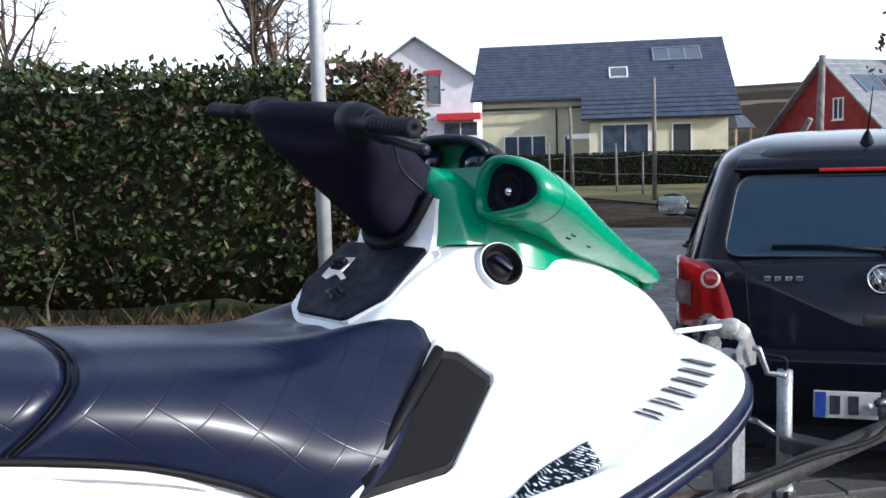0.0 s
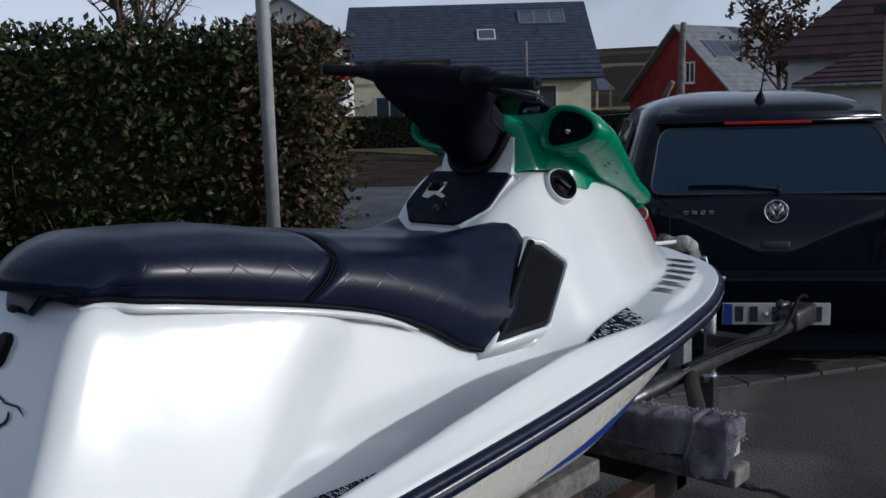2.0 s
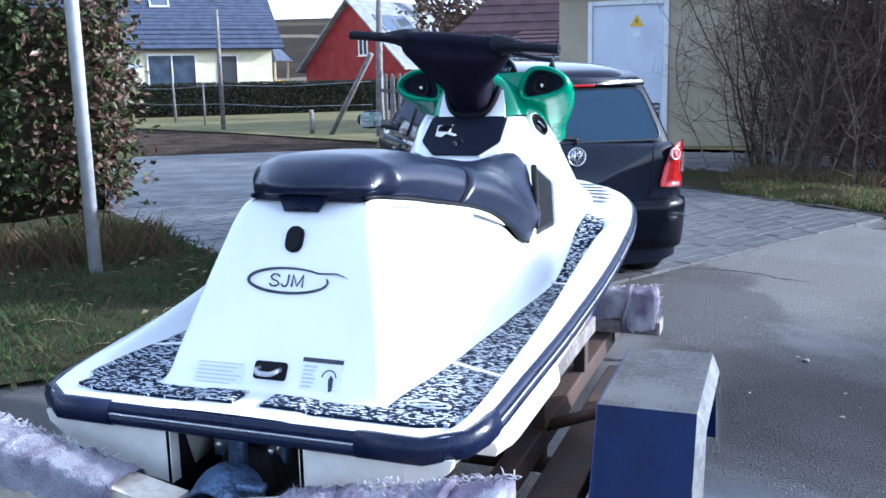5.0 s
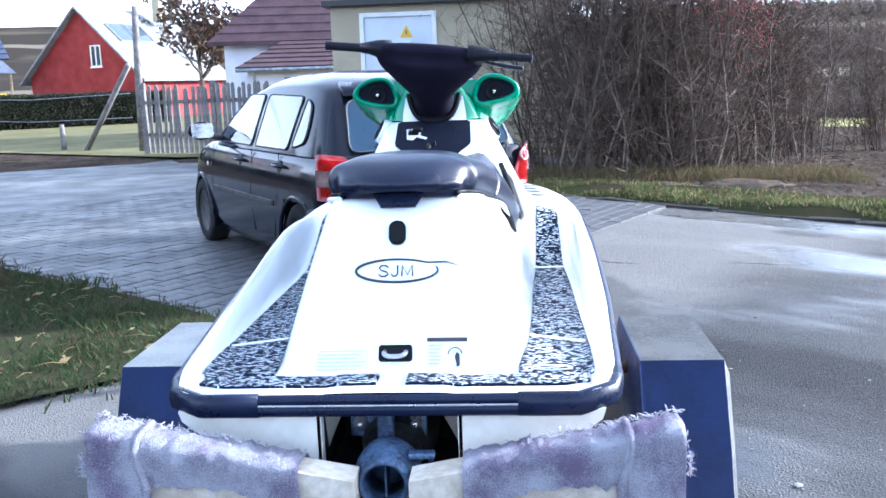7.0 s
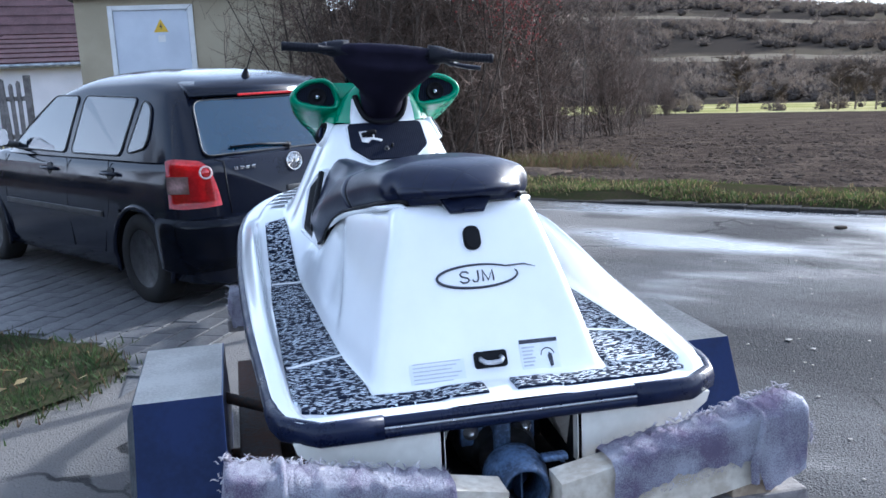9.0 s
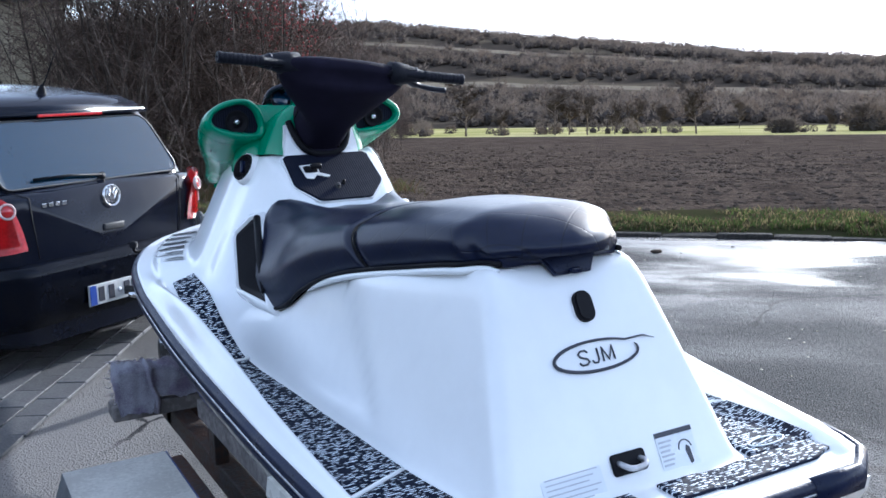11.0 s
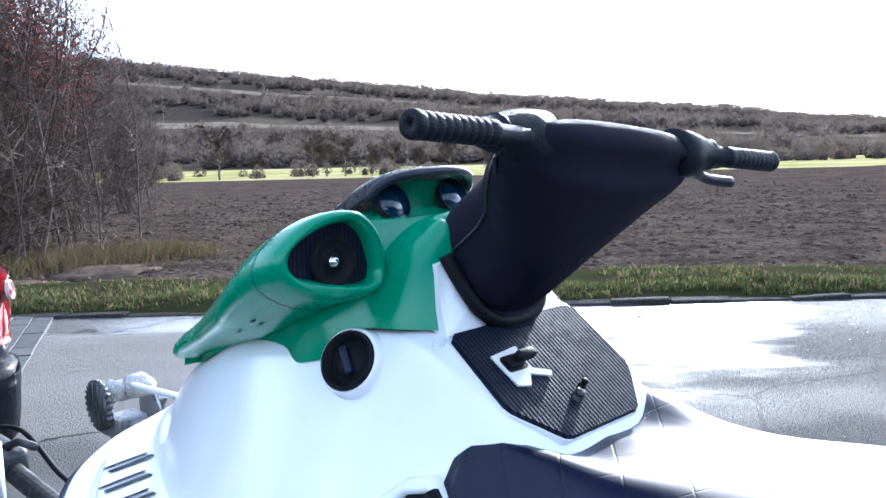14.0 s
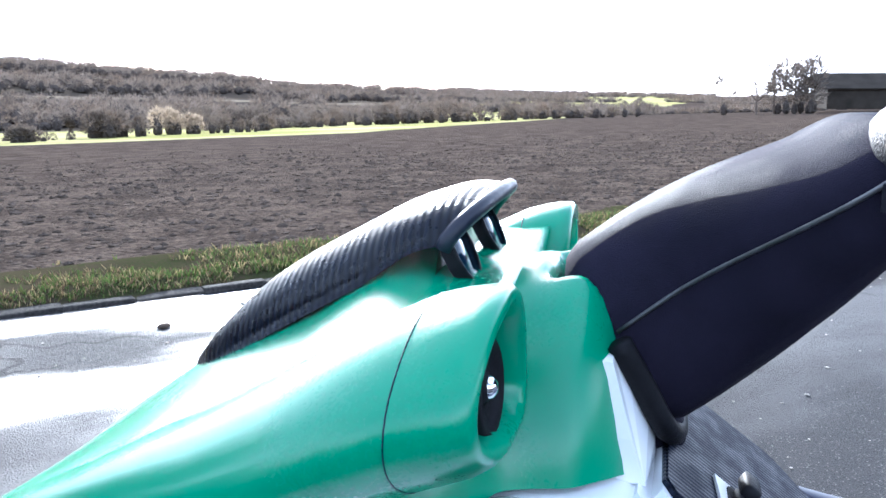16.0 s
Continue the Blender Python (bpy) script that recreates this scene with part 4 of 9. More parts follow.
for sg in (1, -1):
    bm = BM()
    rings = []
    for y, sc, cx, cz, gr, fl in ((2.34, 1, 0.25, 1.392, -0.006, 1), (2.312, 1, 0.25, 1.392, -0.002, 1), (2.302, 1, 0.25, 1.392, 0.001, 1), (2.296, 1, 0.25, 1.392, 0.006, 1), (2.295, 1, 0.25, 1.392, 0.012, 1), (2.3, 1, 0.25, 1.391, 0.018, 1), (2.312, 1, 0.25, 1.387, 0.022, 1), (2.33, 1, 0.25, 1.382, 0.024, 1), (2.352, 1, 0.249, 1.375, 0.025, 1), (2.4, 0.98, 0.246, 1.354, 0.025, 1), (2.46, 0.93, 0.237, 1.322, 0.024, 1), (2.53, 0.85, 0.222, 1.289, 0.022, 1), (2.6, 0.75, 0.206, 1.262, 0.02, 1), (2.68, 0.62, 0.19, 1.228, 0.018, 1), (2.74, 0.54, 0.181, 1.204, 0.017, 1), (2.8, 0.46, 0.175, 1.18, 0.017, 1), (2.828, 0.41, 0.172, 1.167, 0.016, 1), (2.846, 0.34, 0.17, 1.158, 0.013, 1), (2.857, 0.24, 0.17, 1.152, 0.008, 1), (2.862, 0.1, 0.17, 1.149, 0.002, 1)):
        rings.append(pod_ring(y, sc, cx, cz, sg, gr, fl))
    rows = sheet(bm, rings, close_v=True, flip=sg < 0)
    lid(bm, rows[-1], sg > 0)
    bmesh.ops.recalc_face_normals(bm, faces=bm.faces[:])
    pod = part("pod", bm, M["green"], fairing, "green horn-shaped pod holding a loudspeaker")
    bm = BM()
    tube(bm, pod_ring(2.352, 1, 0.249, 1.375, sg, 0.0251), 0.0006, 4, closed=True)
    part("pod_seam", bm, M["rubber"], pod)
    bm = BM()
    vs = [bm.verts.new(p) for p in pod_ring(2.318, 1, 0.25, 1.392, sg, -0.002)]
    lid(bm, vs, sg > 0)
    bmesh.ops.recalc_face_normals(bm, faces=bm.faces[:])
    part("speaker_board", bm, M["carbon"], pod, "ribbed carbon-look speaker board")
    bm = BM()
    sm = aim((sg * 0.237, 2.316, 1.386), (sg * 0.05, -1, 0.06), (1, 0, 0))
    lathe(bm, [(0.037, 0), (0.037, 0.007), (0.033, 0.009), (0.03, 0.004), (0.014, -0.002), (0.013, 0.002), (0.009, 0.006), (0.0, 0.008)], sm, 24)
    part("loudspeaker", bm, M["black"], pod, "small black round loudspeaker")
    bm = BM()
    lathe(bm, [(0.009, 0.004), (0.0075, 0.009), (0.004, 0.0115), (0.0, 0.0122)], sm, 14)
    part("dust_cap", bm, M["chrome"], pod, "shiny dome")
    for k in range(3):
        bm = BM()
        want = Vector((sg * (0.285 - 0.01 * k), 2.42 + 0.024 * k, 1.3 - 0.011 * k))
        bx = min((p for ring in rings[9:13] for p in ring), key=lambda p: (p - want).length) * 0.5 + want * 0.5
        bx = min((a.lerp(b, 0.5) for r0, r1 in zip(rings[8:13], rings[9:14]) for a, b in zip(r0, r1)), key=lambda p: (p - bx).length) + Vector((sg * 0.001, 0, -0.001))
        tube(bm, [bx, bx + Vector((0, 0.012, -0.004))], 0.0012, 5)
        part("slot", bm, M["black"], pod)
    # white fin beside the steering slot
    bm = BM()
    slab(bm, [Vector((sg * a, b, c)) for a, b, c in ((0.126, 2.2, 1.272), (0.02, 2.19, 1.268), (0.05, 2.193, 1.288), (0.074, 2.2, 1.312), (0.092, 2.217, 1.352), (0.102, 2.23, 1.376), (0.114, 2.23, 1.372), (0.124, 2.212, 1.31))], (0, 1, 0.1), 0.05, 0.003)
    part("slot_edge", bm, M["gelcoat"], ski, "white fin beside the steering slot", smooth=False)
bm = BM()
tube(bm, catmull([(0.1, 2.226, 1.385), (0.09, 2.205, 1.345), (0.068, 2.186, 1.303), (0.03, 2.176, 1.284), (-0.03, 2.176, 1.284), (-0.068, 2.186, 1.303), (-0.09, 2.205, 1.345), (-0.1, 2.226, 1.385)], 4), 0.011, 8)
part("slot_boot", bm, M["black"], ski, "black rubber lip round the steering slot")

# smooth cover from pod to pod over the middle
PODS = ((2.296, 1, 0.25, 1.392, 0.009, 1), (2.352, 1, 0.249, 1.375, 0.016, 1), (2.4, 0.98, 0.246, 1.354, 0.017, 1), (2.46, 0.93, 0.237, 1.322, 0.017, 1), (2.53, 0.85, 0.222, 1.289, 0.016, 1), (2.6, 0.75, 0.206, 1.262, 0.015, 1), (2.68, 0.62, 0.19, 1.228, 0.013, 1), (2.74, 0.54, 0.181, 1.204, 0.012, 1), (2.8, 0.46, 0.175, 1.18, 0.012, 1), (2.828, 0.41, 0.172, 1.167, 0.011, 1), (2.846, 0.34, 0.17, 1.158, 0.008, 1))
pod_cx, pod_top = spline([q[0] for q in PODS], [q[2] for q in PODS]), spline([q[0] for q in PODS], [q[3] + 0.049 * q[1] + q[4] + 0.004 for q in PODS])
bm = BM()
pts = []
for y in np.linspace(2.318, 2.846, 48):
    zc, x1, z1 = float(fair_z(y)), float(pod_cx(y)), float(pod_top(y)) - 0.001
    row = []
    for t in np.linspace(-1, 1, 41):
        k = abs(t)
        row.append(Vector((x1 * t, y, zc + (z1 - zc) * k**1.7 - 0.004 * math.sin(math.pi * k) - 0.009 * k**5)))
    pts.append(row)
pts.insert(0, [p + Vector((0, 0.012, -0.11)) for p in pts[0]])
pts += [[p + Vector((0, 0.008, -0.012)) for p in pts[-1]], [p + Vector((0, 0.01, -0.05)) for p in pts[-1]]]
sheet(bm, pts, flip=True)
bmesh.ops.recalc_face_normals(bm, faces=bm.faces[:])
part("fairing_cover", bm, M["green"], fairing)

# instrument hood, gauges
hood_top = spline([2.342, 2.367, 2.413, 2.483, 2.558, 2.615, 2.668], [1.502, 1.505, 1.494, 1.46, 1.417, 1.368, 1.312])
hood_low = spline([2.342, 2.37, 2.437, 2.52, 2.6, 2.668], [1.463, 1.459, 1.43, 1.384, 1.338, 1.3])
hood_w = spline([2.342, 2.4, 2.5, 2.58, 2.63, 2.668], [0.11, 0.11, 0.1, 0.078, 0.053, 0.008])
bm = BM()
pts = []
for y in np.linspace(2.342, 2.668, 28):
    w, crown, low = float(hood_w(y)), float(hood_top(y)), float(hood_low(y))
    row = []
    for a in np.linspace(0, math.pi, 27):
        c, s = math.cos(a), max(0.0, math.sin(a))
        row.append((w * math.copysign(abs(c) ** 0.75, c), y + 0.034 * (1 - s) * max(0, (2.45 - y) / 0.11), low + (crown - low) * s**0.75))
    pts.append(row)
sheet(bm, pts)
bmesh.ops.solidify(bm, geom=bm.faces[:], thickness=0.007)
bmesh.ops.recalc_face_normals(bm, faces=bm.faces[:])
hood = part("instrument_hood", bm, M["carbon_hood"], ski, "black carbon-look hood over the gauges")
bm = BM()
tube(bm, [Vector(p) - Vector((0, 0, 0.003)) for p in pts[0]], 0.0075, 8)
part("hood_lip", bm, M["housing"], hood, "rounded dark rear lip")
bm = BM()
pts = []
for k, (w, z) in enumerate(((0.1, 1.38), (0.1, 1.43), (0.094, 1.46), (0.06, 1.48), (0.0, 1.486))):
    pts.append([(w * c, 2.384 - 0.3 * (z - 1.44) * 0.3, z) for c in np.linspace(-1, 1, 9)])
sheet(bm, pts)
bmesh.ops.solidify(bm, geom=bm.faces[:], thickness=0.004)
bmesh.ops.recalc_face_normals(bm, faces=bm.faces[:])
binnacle = part("binnacle", bm, M["green"], ski, "green gauge binnacle wall")
for sg in (1, -1):
    gm = aim((sg * 0.068, 2.367, 1.453), (0, -0.9, 0.44), (1, 0, 0))
    bm = BM()
    lathe(bm, [(0.032, -0.01), (0.033, 0.0), (0.032, 0.003), (0.03, 0.003), (0.03, 0.0)], gm, 28)
    g = part("gauge", bm, M["black"], ski, "round black gauge")
    bm = BM()
    lathe(bm, [(0.03, -0.002), (0.03, 0.001), (0.0, 0.0015)], gm, 28)
    part("gauge_glass", bm, M["rear_glass"], g, "dark reflecting glass")

# steering column pad and handlebar, turned slightly to port
bm = BM()
pts = []
for z, y, hw, hd in ((1.272, 2.2, 0.04, 0.03), (1.28, 2.204, 0.05, 0.038), (1.3, 2.21, 0.056, 0.042), (1.34, 2.23, 0.058, 0.045), (1.4, 2.25, 0.058, 0.045)):
    pts.append([(a * hw / 0.1, y + b * hd / 0.1, z + 0.22 * b * hd / 0.1 - 0.0) for a, b in rounded(0.1, 0.1, 0.07, 6)])
rows = sheet(bm, pts, close_v=True)
lid(bm, rows[0], True)
lid(bm, rows[-1])
bmesh.ops.recalc_face_normals(bm, faces=bm.faces[:])
column = part("steering_column", bm, M["neoprene"], ski, "black plastic column base")
BAR = Matrix.Translation((0.004, 2.003, 1.539)) @ pose(0, 0, 0, 0, 5.7, -3)
bm = BM()
pts = []
for t in np.linspace(0, 1, 24):
    base, top = Vector((0, 2.24, 1.358)), BAR @ Vector((0, 0.0, 0.0))
    c = base.lerp(top, t)
    hw = 0.08 + 0.117 * float(ease((t - 0.25) / 0.65))
    hd = 0.092 + 0.012 * math.sin(math.pi * min(1, t * 1.3)) - 0.038 * t
    if t < 0.08:
        hd *= 1 - 0.2 * ((0.08 - t) / 0.08) ** 2
        hw *= 1 - 0.12 * ((0.08 - t) / 0.08) ** 2
    if t > 0.9:
        hd *= 1 - 0.5 * ((t - 0.9) / 0.1) ** 2
    tilt = -radians(5.7) * t
    fw = Vector((0, 0.57, 0.82))
    pts.append([c + Vector((a * hw / 0.1 * math.cos(tilt), 0, a * hw / 0.1 * math.sin(tilt))) + fw * (b * hd / 0.1) for a, b in rounded(0.1, 0.1, 0.082, 6)])
c1 = pts[-1]
mid = sum(c1, Vector()) / len(c1)
for k, ext in ((0.85, 0.02), (0.5, 0.03), (0.15, 0.034)):
    pts.append([mid + (p - mid) * k + Vector((0, -0.82, 0.57)) * ext for p in c1])
rows = sheet(bm, pts, close_v=True)
lid(bm, rows[0], True)
lid(bm, rows[-1])
bmesh.ops.recalc_face_normals(bm, faces=bm.faces[:])
pad = part("handlebar_pad", bm, M["neoprene"], ski, "black neoprene handlebar cover with a zip")
for sg in (1, -1):
    bm = BM()
    line = [row[0 if sg > 0 else 13] + Vector((sg * 0.0015, 0, 0.001)) for row in pts[2:21]]
    tube(bm, line, 0.0022, 5)
    zp = part("zip", bm, M["rim_steel"], pad, "dark metal zip")
    bm = BM()
    e = line[-2]
    box(bm, (e.x - 0.0015, e.y - 0.003, e.z - 0.02), (e.x + 0.0015, e.y + 0.003, e.z), 0.001)
    part("zip_pull", bm, M["grip"], zp, "small zip pull", smooth=False)
for sg in (1, -1):
    bm = BM()
    prof = [(0.0125, 0.12), (0.0125, 0.25), (0.0158, 0.252)]
    for k in range(9):
        prof += [(0.0161, 0.258 + k * 0.0125), (0.0161, 0.2665 + k * 0.0125), (0.0153, 0.268 + k * 0.0125)]
    prof += [(0.0165, 0.372), (0.0168, 0.38), (0.0155, 0.384), (0.004, 0.383), (0.004, 0.378), (0.0, 0.378)]
    lathe(bm, prof, BAR @ aim((0, 0, 0), (sg, -0.05, 0.0), (0, 1, 0)), 18)
    grip = part("handle_grip", bm, M["grip"], ski, "black ribbed rubber grip")
    bm = BM()
    tube(bm, [BAR @ Vector((sg * a, b, c)) for a, b, c in ((0.145, 0.012, 0.0), (0.18, 0.011, 0.0), (0.2, 0.01, 0.002), (0.225, 0.006, 0.002), (0.25, 0.003, 0.0), (0.262, 0.0, 0.0))], [0.036, 0.035, 0.03, 0.023, 0.0185, 0.016], 24)
    clamp = part("bar_clamp", bm, M["grip"], ski, "dark bar clamp housing")
    bm = BM()
    tube(bm, [BAR @ Vector((sg * a, b, c)) for a, b, c in ((0.228, 0.006, 0.002), (0.234, 0.005, 0.002))], 0.0238, 14)
    part("clamp_band", bm, M["housing"], clamp, "dull metal band")
    if sg < 0:
        continue
    bm = BM()
    tube(bm, catmull([BAR @ Vector((sg * a, b, c)) for a, b, c in ((0.205, 0.01, -0.012), (0.25, 0.03, -0.026), (0.3, 0.036, -0.034), (0.35, 0.03, -0.036))], 4), [0.014] * 4 + [0.009] * 9, 8)
    part("lever", bm, M["housing"], clamp, "dark throttle lever")

# registration marks on the bow flanks, as plain bars
for sg in (1, -1):
    for k in range(6):
        t = k / 5
        y0 = 2.5 + 0.36 * t
        x0 = float(half_w(y0)) - 0.066 - 0.02 * t
        for j in range(2):
            c0 = on_deck(sg * (x0 - 0.002), y0 + 0.022 * j, 0.002)
            c1 = on_deck(sg * (x0 - 0.095), y0 + 0.012 + 0.022 * j, 0.002)
            d = (c1 - c0) * 0.5
            n = deck_normal(c0.x, c0.y)
            w = (n.cross(c1 - c0)).normalized() * 0.0058
            bm = BM()
            cm = on_deck((c0.x + c1.x) / 2, (c0.y + c1.y) / 2, 0.002)
            rows = sheet(bm, [[c0 - w, c0 + w], [cm - w, cm + w], [c1 - w, c1 + w]])
            bmesh.ops.solidify(bm, geom=bm.faces[:], thickness=0.001)
            part("registration_bar", bm, M["ink"], deck_ob, smooth=False)
# blue stripe low on the hull
for sg in (1, -1):
    bm = BM()
    pts = []
    for t in np.linspace(0, 1, 14):
        y = 1.75 + 0.72 * t
        cx, cz = float(chine_x(y)), float(chine_z(y))
        w, ez = float(half_w(y)) - 0.02, float(edge_z(y)) - 0.03
        row = []
        for f in (0.12, 0.12 + 0.2 * math.sin(math.pi * min(1, t * 1.15 + 0.02) * 0.87)):
            row.append((sg * (min(cx, w - 0.02) + (w - min(cx, w - 0.02)) * f**0.8 + 0.003), y, cz + (ez - cz) * f))
        pts.append(row)
    sheet(bm, pts, flip=sg < 0)
    part("hull_stripe", bm, M["blue_band"], hull, "dark blue stripe")

# ---- trailer under the jet ski ----
trailer = thing("boat_trailer", "small dark boat trailer with boxy fenders, hitched to the car", "trailer", at=(0, 1.5, 0))
bm = BM()
for sg in (1, -1):
    box(bm, (sg * 0.44 - 0.03, 0.5, 0.36), (sg * 0.44 + 0.03, 2.75, 0.43), 0.006)
box(bm, (-0.47, 0.5, 0.36), (0.47, 0.57, 0.429), 0.006)
box(bm, (-0.47, 2.5, 0.36), (0.47, 2.57, 0.429), 0.006)
part("trailer_frame", bm, M["frame"], trailer, "dark rusty steel frame", smooth=False)
for sg in (1, -1):
    bm = BM()
    box(bm, (sg * 0.57 - 0.06, 0.72, 0.33), (sg * 0.57 + 0.06, 2.2, 0.385), 0.006)
    part("side_rail", bm, M["frame"], trailer, "rusty steel side rail beside the wheel", smooth=False)
# added beam: hides bright ground where deep shade lies under the hull
bm = BM()
box(bm, (-0.47, 0.92, 0.3), (0.47, 1.0, 0.46), 0.006)
part("rear_beam", bm, M["frame"], trailer, "added dark cross beam standing in for the shade under the hull", smooth=False)
bm = BM()
for sg in (1, -1):
    tube(bm, [(sg * 0.44, 2.7, 0.395), (sg * 0.25, 3.1, 0.395), (0.02, 3.5, 0.4)], 0.03, 10)
part("frame_arm", bm, M["frame"], trailer)
bm = BM()
HITCH = Vector((0.06, 4.5, 0.43))
tube(bm, [(0.0, 2.52, 0.4), (0.01, 3.4, 0.41), HITCH], 0.035, 14)
drawbar = part("drawbar", bm, M["rim_steel"], trailer, "galvanised tube drawbar")
bm = BM()
box(bm, (0.01, 4.42, 0.4), (0.11, 4.68, 0.5), 0.02)
tube(bm, [(0.06, 4.5, 0.5), (0.07, 4.4, 0.54), (0.075, 4.28, 0.55)], 0.014, 8)
part("coupling", bm, M["rim_steel"], drawbar, "cast hitch coupling")
bm = BM()
tube(bm, catmull([(0.04, 3.4, 0.455), (0.09, 3.8, 0.47), (0.12, 4.2, 0.46), (0.1, 4.45, 0.56), (0.05, 4.7, 0.52)], 5), 0.009, 7)
part("cable", bm, M["black"], trailer, "black lighting cable")
bm = BM()
tube(bm, [(-0.75, 1.46, 0.3), (0.75, 1.46, 0.3)], 0.025, 10)
part("axle", bm, M["frame"], trailer)
for sg in (1, -1):
    bm = BM()
    box(bm, (sg * 0.44 - 0.02, 1.43, 0.29), (sg * 0.44 + 0.02, 1.49, 0.37), 0.004)
    part("axle_bracket", bm, M["frame"], trailer, smooth=False)


def wheel_meshes(r, w, parent, at, side, rim_mat, spokes=5):
    m = aim(at, (side, 0, 0), (0, 0, 1))
    bm = BM()
    lathe(bm, [(r * 0.62, -w / 2), (r * 0.9, -w / 2), (r * 0.97, -w * 0.42), (r, -w * 0.3), (r, w * 0.3), (r * 0.97, w * 0.42), (r * 0.9, w / 2), (r * 0.66, w / 2), (r * 0.62, w * 0.42)], m, 36)
    tyre = part("tyre", bm, M["tyre"], parent, "worn black tyre", local=True)
    bm = BM()
    lathe(bm, [(r * 0.63, w * 0.44), (r * 0.6, w * 0.38), (r * 0.52, w * 0.2), (r * 0.3, w * 0.32), (r * 0.16, w * 0.36), (r * 0.12, w * 0.42), (0, w * 0.42)], m, 30)
    rim = part("rim", bm, rim_mat, parent, "steel wheel rim", local=True)
    for k in range(spokes * 2):
        a = 2 * math.pi * k / (spokes * 2)
        bm = BM()
        q = [m @ Vector((r * 0.47 * math.cos(a + s * 0.16), r * 0.47 * math.sin(a + s * 0.16), w * 0.265)) for s in (-1, 1)]
        q += [m @ Vector((r * 0.37 * math.cos(a + s * 0.14), r * 0.37 * math.sin(a + s * 0.14), w * 0.312)) for s in (1, -1)]
        slab(bm, q, (side, 0, 0), 0.004)
        part("rim_slot", bm, M["black"], rim, smooth=False, local=True)
    return tyre


for sg in (1, -1):
    wh = thing("wheel", "", "", at=(0, 0, 0))
    wh.parent = trailer
    wh.matrix_basis = Matrix.Translation((sg * 0.79, -0.04, 0.265))
    wheel_meshes(0.265, 0.155, wh, (0, 0, 0), sg, M["rim_steel"], 4)
    # boxy fender
    x0, x1 = sg * 0.665, sg * 0.905
    prof = [(1.02, 0.2), (1.075, 0.36), (1.19, 0.6), (1.70, 0.605), (1.93, 0.36), (1.97, 0.24)]
    bm = BM()
    xa, xb = sorted((x0, x1))
    sheet(bm, [[(xa, y, z), (xb, y, z)] for y, z in prof])
    for q in bm.faces:
        q.material_index = 0 if abs(q.calc_center_median().z - 0.6025) < 0.01 else 1
    bmesh.ops.solidify(bm, geom=bm.faces[:], thickness=0.006)
    bmesh.ops.recalc_face_normals(bm, faces=bm.faces[:])
    # port top gets the light-toned copy, starboard the dim one
    fen = part("fender", bm, [M["fender_top_dim" if sg > 0 else "fender_top_lit"], M["fender_side"]], trailer, "boxy sheet-metal fender, top toned dark grey for its dimmer light, dark blue faces" if sg > 0 else "boxy sheet-metal fender, worn top toned pale for the light on it, dark blue faces", smooth=False)
    bm = BM()
    slab(bm, [(x0, y, z) for y, z in prof], (-sg, 0, 0), 0.004)
    part("fender_inner", bm, M["fender_side"], fen, smooth=False)
    bm = BM()
    sheet(bm, [[(x1, y, z), (x1 + sg * 0.022, y - 0.1 * (y - 1.45), z - 0.05)] for y, z in prof])
    bmesh.ops.solidify(bm, geom=bm.faces[:], thickness=0.003)
    bmesh.ops.recalc_face_normals(bm, faces=bm.faces[:])
    part("fender_lip", bm, M["galv"], fen, "bright bevelled outer lip", smooth=False)
    bm = BM()
    tube(bm, [(sg * 0.44, 1.46, 0.41), (sg * 0.67, 1.46, 0.5)], 0.018, 8)
    part("fender_stay", bm, M["frame"], fen)
# winch post and winch
bm = BM()
box(bm, (-0.035, 3.42, 0.42), (0.035, 3.49, 0.86), 0.006)
tube(bm, [(0, 3.45, 0.82), (0, 3.2, 0.9)], 0.02, 8)
post = part("winch_post", bm, M["galv"], trailer, "galvanised winch post", smooth=False)
bm = BM()
lathe(bm, [(0.03, -0.05), (0.05, -0.05), (0.052, -0.04), (0.03, -0.03), (0.03, 0.03), (0.052, 0.04), (0.05, 0.05), (0.0, 0.05)], aim((0, 3.45, 0.9), (1, 0, 0)), 24)
winch = part("winch", bm, M["silver"], trailer, "small hand winch with a strap", smooth=False)
for sg in (1, -1):
    bm = BM()
    slab(bm, [(sg * 0.06 - 0.003, y, z) for y, z in ((3.4, 0.82), (3.5, 0.82), (3.505, 0.87), (3.475, 0.915), (3.43, 0.915), (3.395, 0.87))], (1, 0, 0), 0.006, 0.001)
    part("winch_cheek", bm, M["silver"], winch, smooth=False)
bm = BM()
ring = []
for k in range(24):
    for f, r in ((0.0, 0.056), (0.3, 0.056), (0.4, 0.064), (0.8, 0.064)):
        a = 2 * math.pi * (k + f) / 24
        ring.append(Vector((-0.081, 3.45 + r * math.cos(a), 0.9 + r * math.sin(a))))
slab(bm, ring, (1, 0, 0), 0.012)
lathe(bm, [(0.05, 0.0), (0.05, 0.004), (0.042, 0.004), (0.04, 0.001), (0.016, 0.001), (0.014, 0.012), (0.0, 0.013)], aim((-0.081, 3.45, 0.9), (-1, 0, 0)), 28)
part("gear_wheel", bm, M["rim_steel"], winch, "dark toothed gear")
bm = BM()
lathe(bm, [(0.0, -0.03), (0.046, -0.03), (0.049, 0.0), (0.046, 0.03), (0.0, 0.03)], aim((0, 3.45, 0.9), (1, 0, 0)), 20)
tube(bm, [(0, 3.42, 0.94), (0, 3.2, 0.955), (0, 3.05, 0.93)], 0.008, 6)
part("strap", bm, M["white_paint"], winch, "pale rolled webbing strap")
bm = BM()
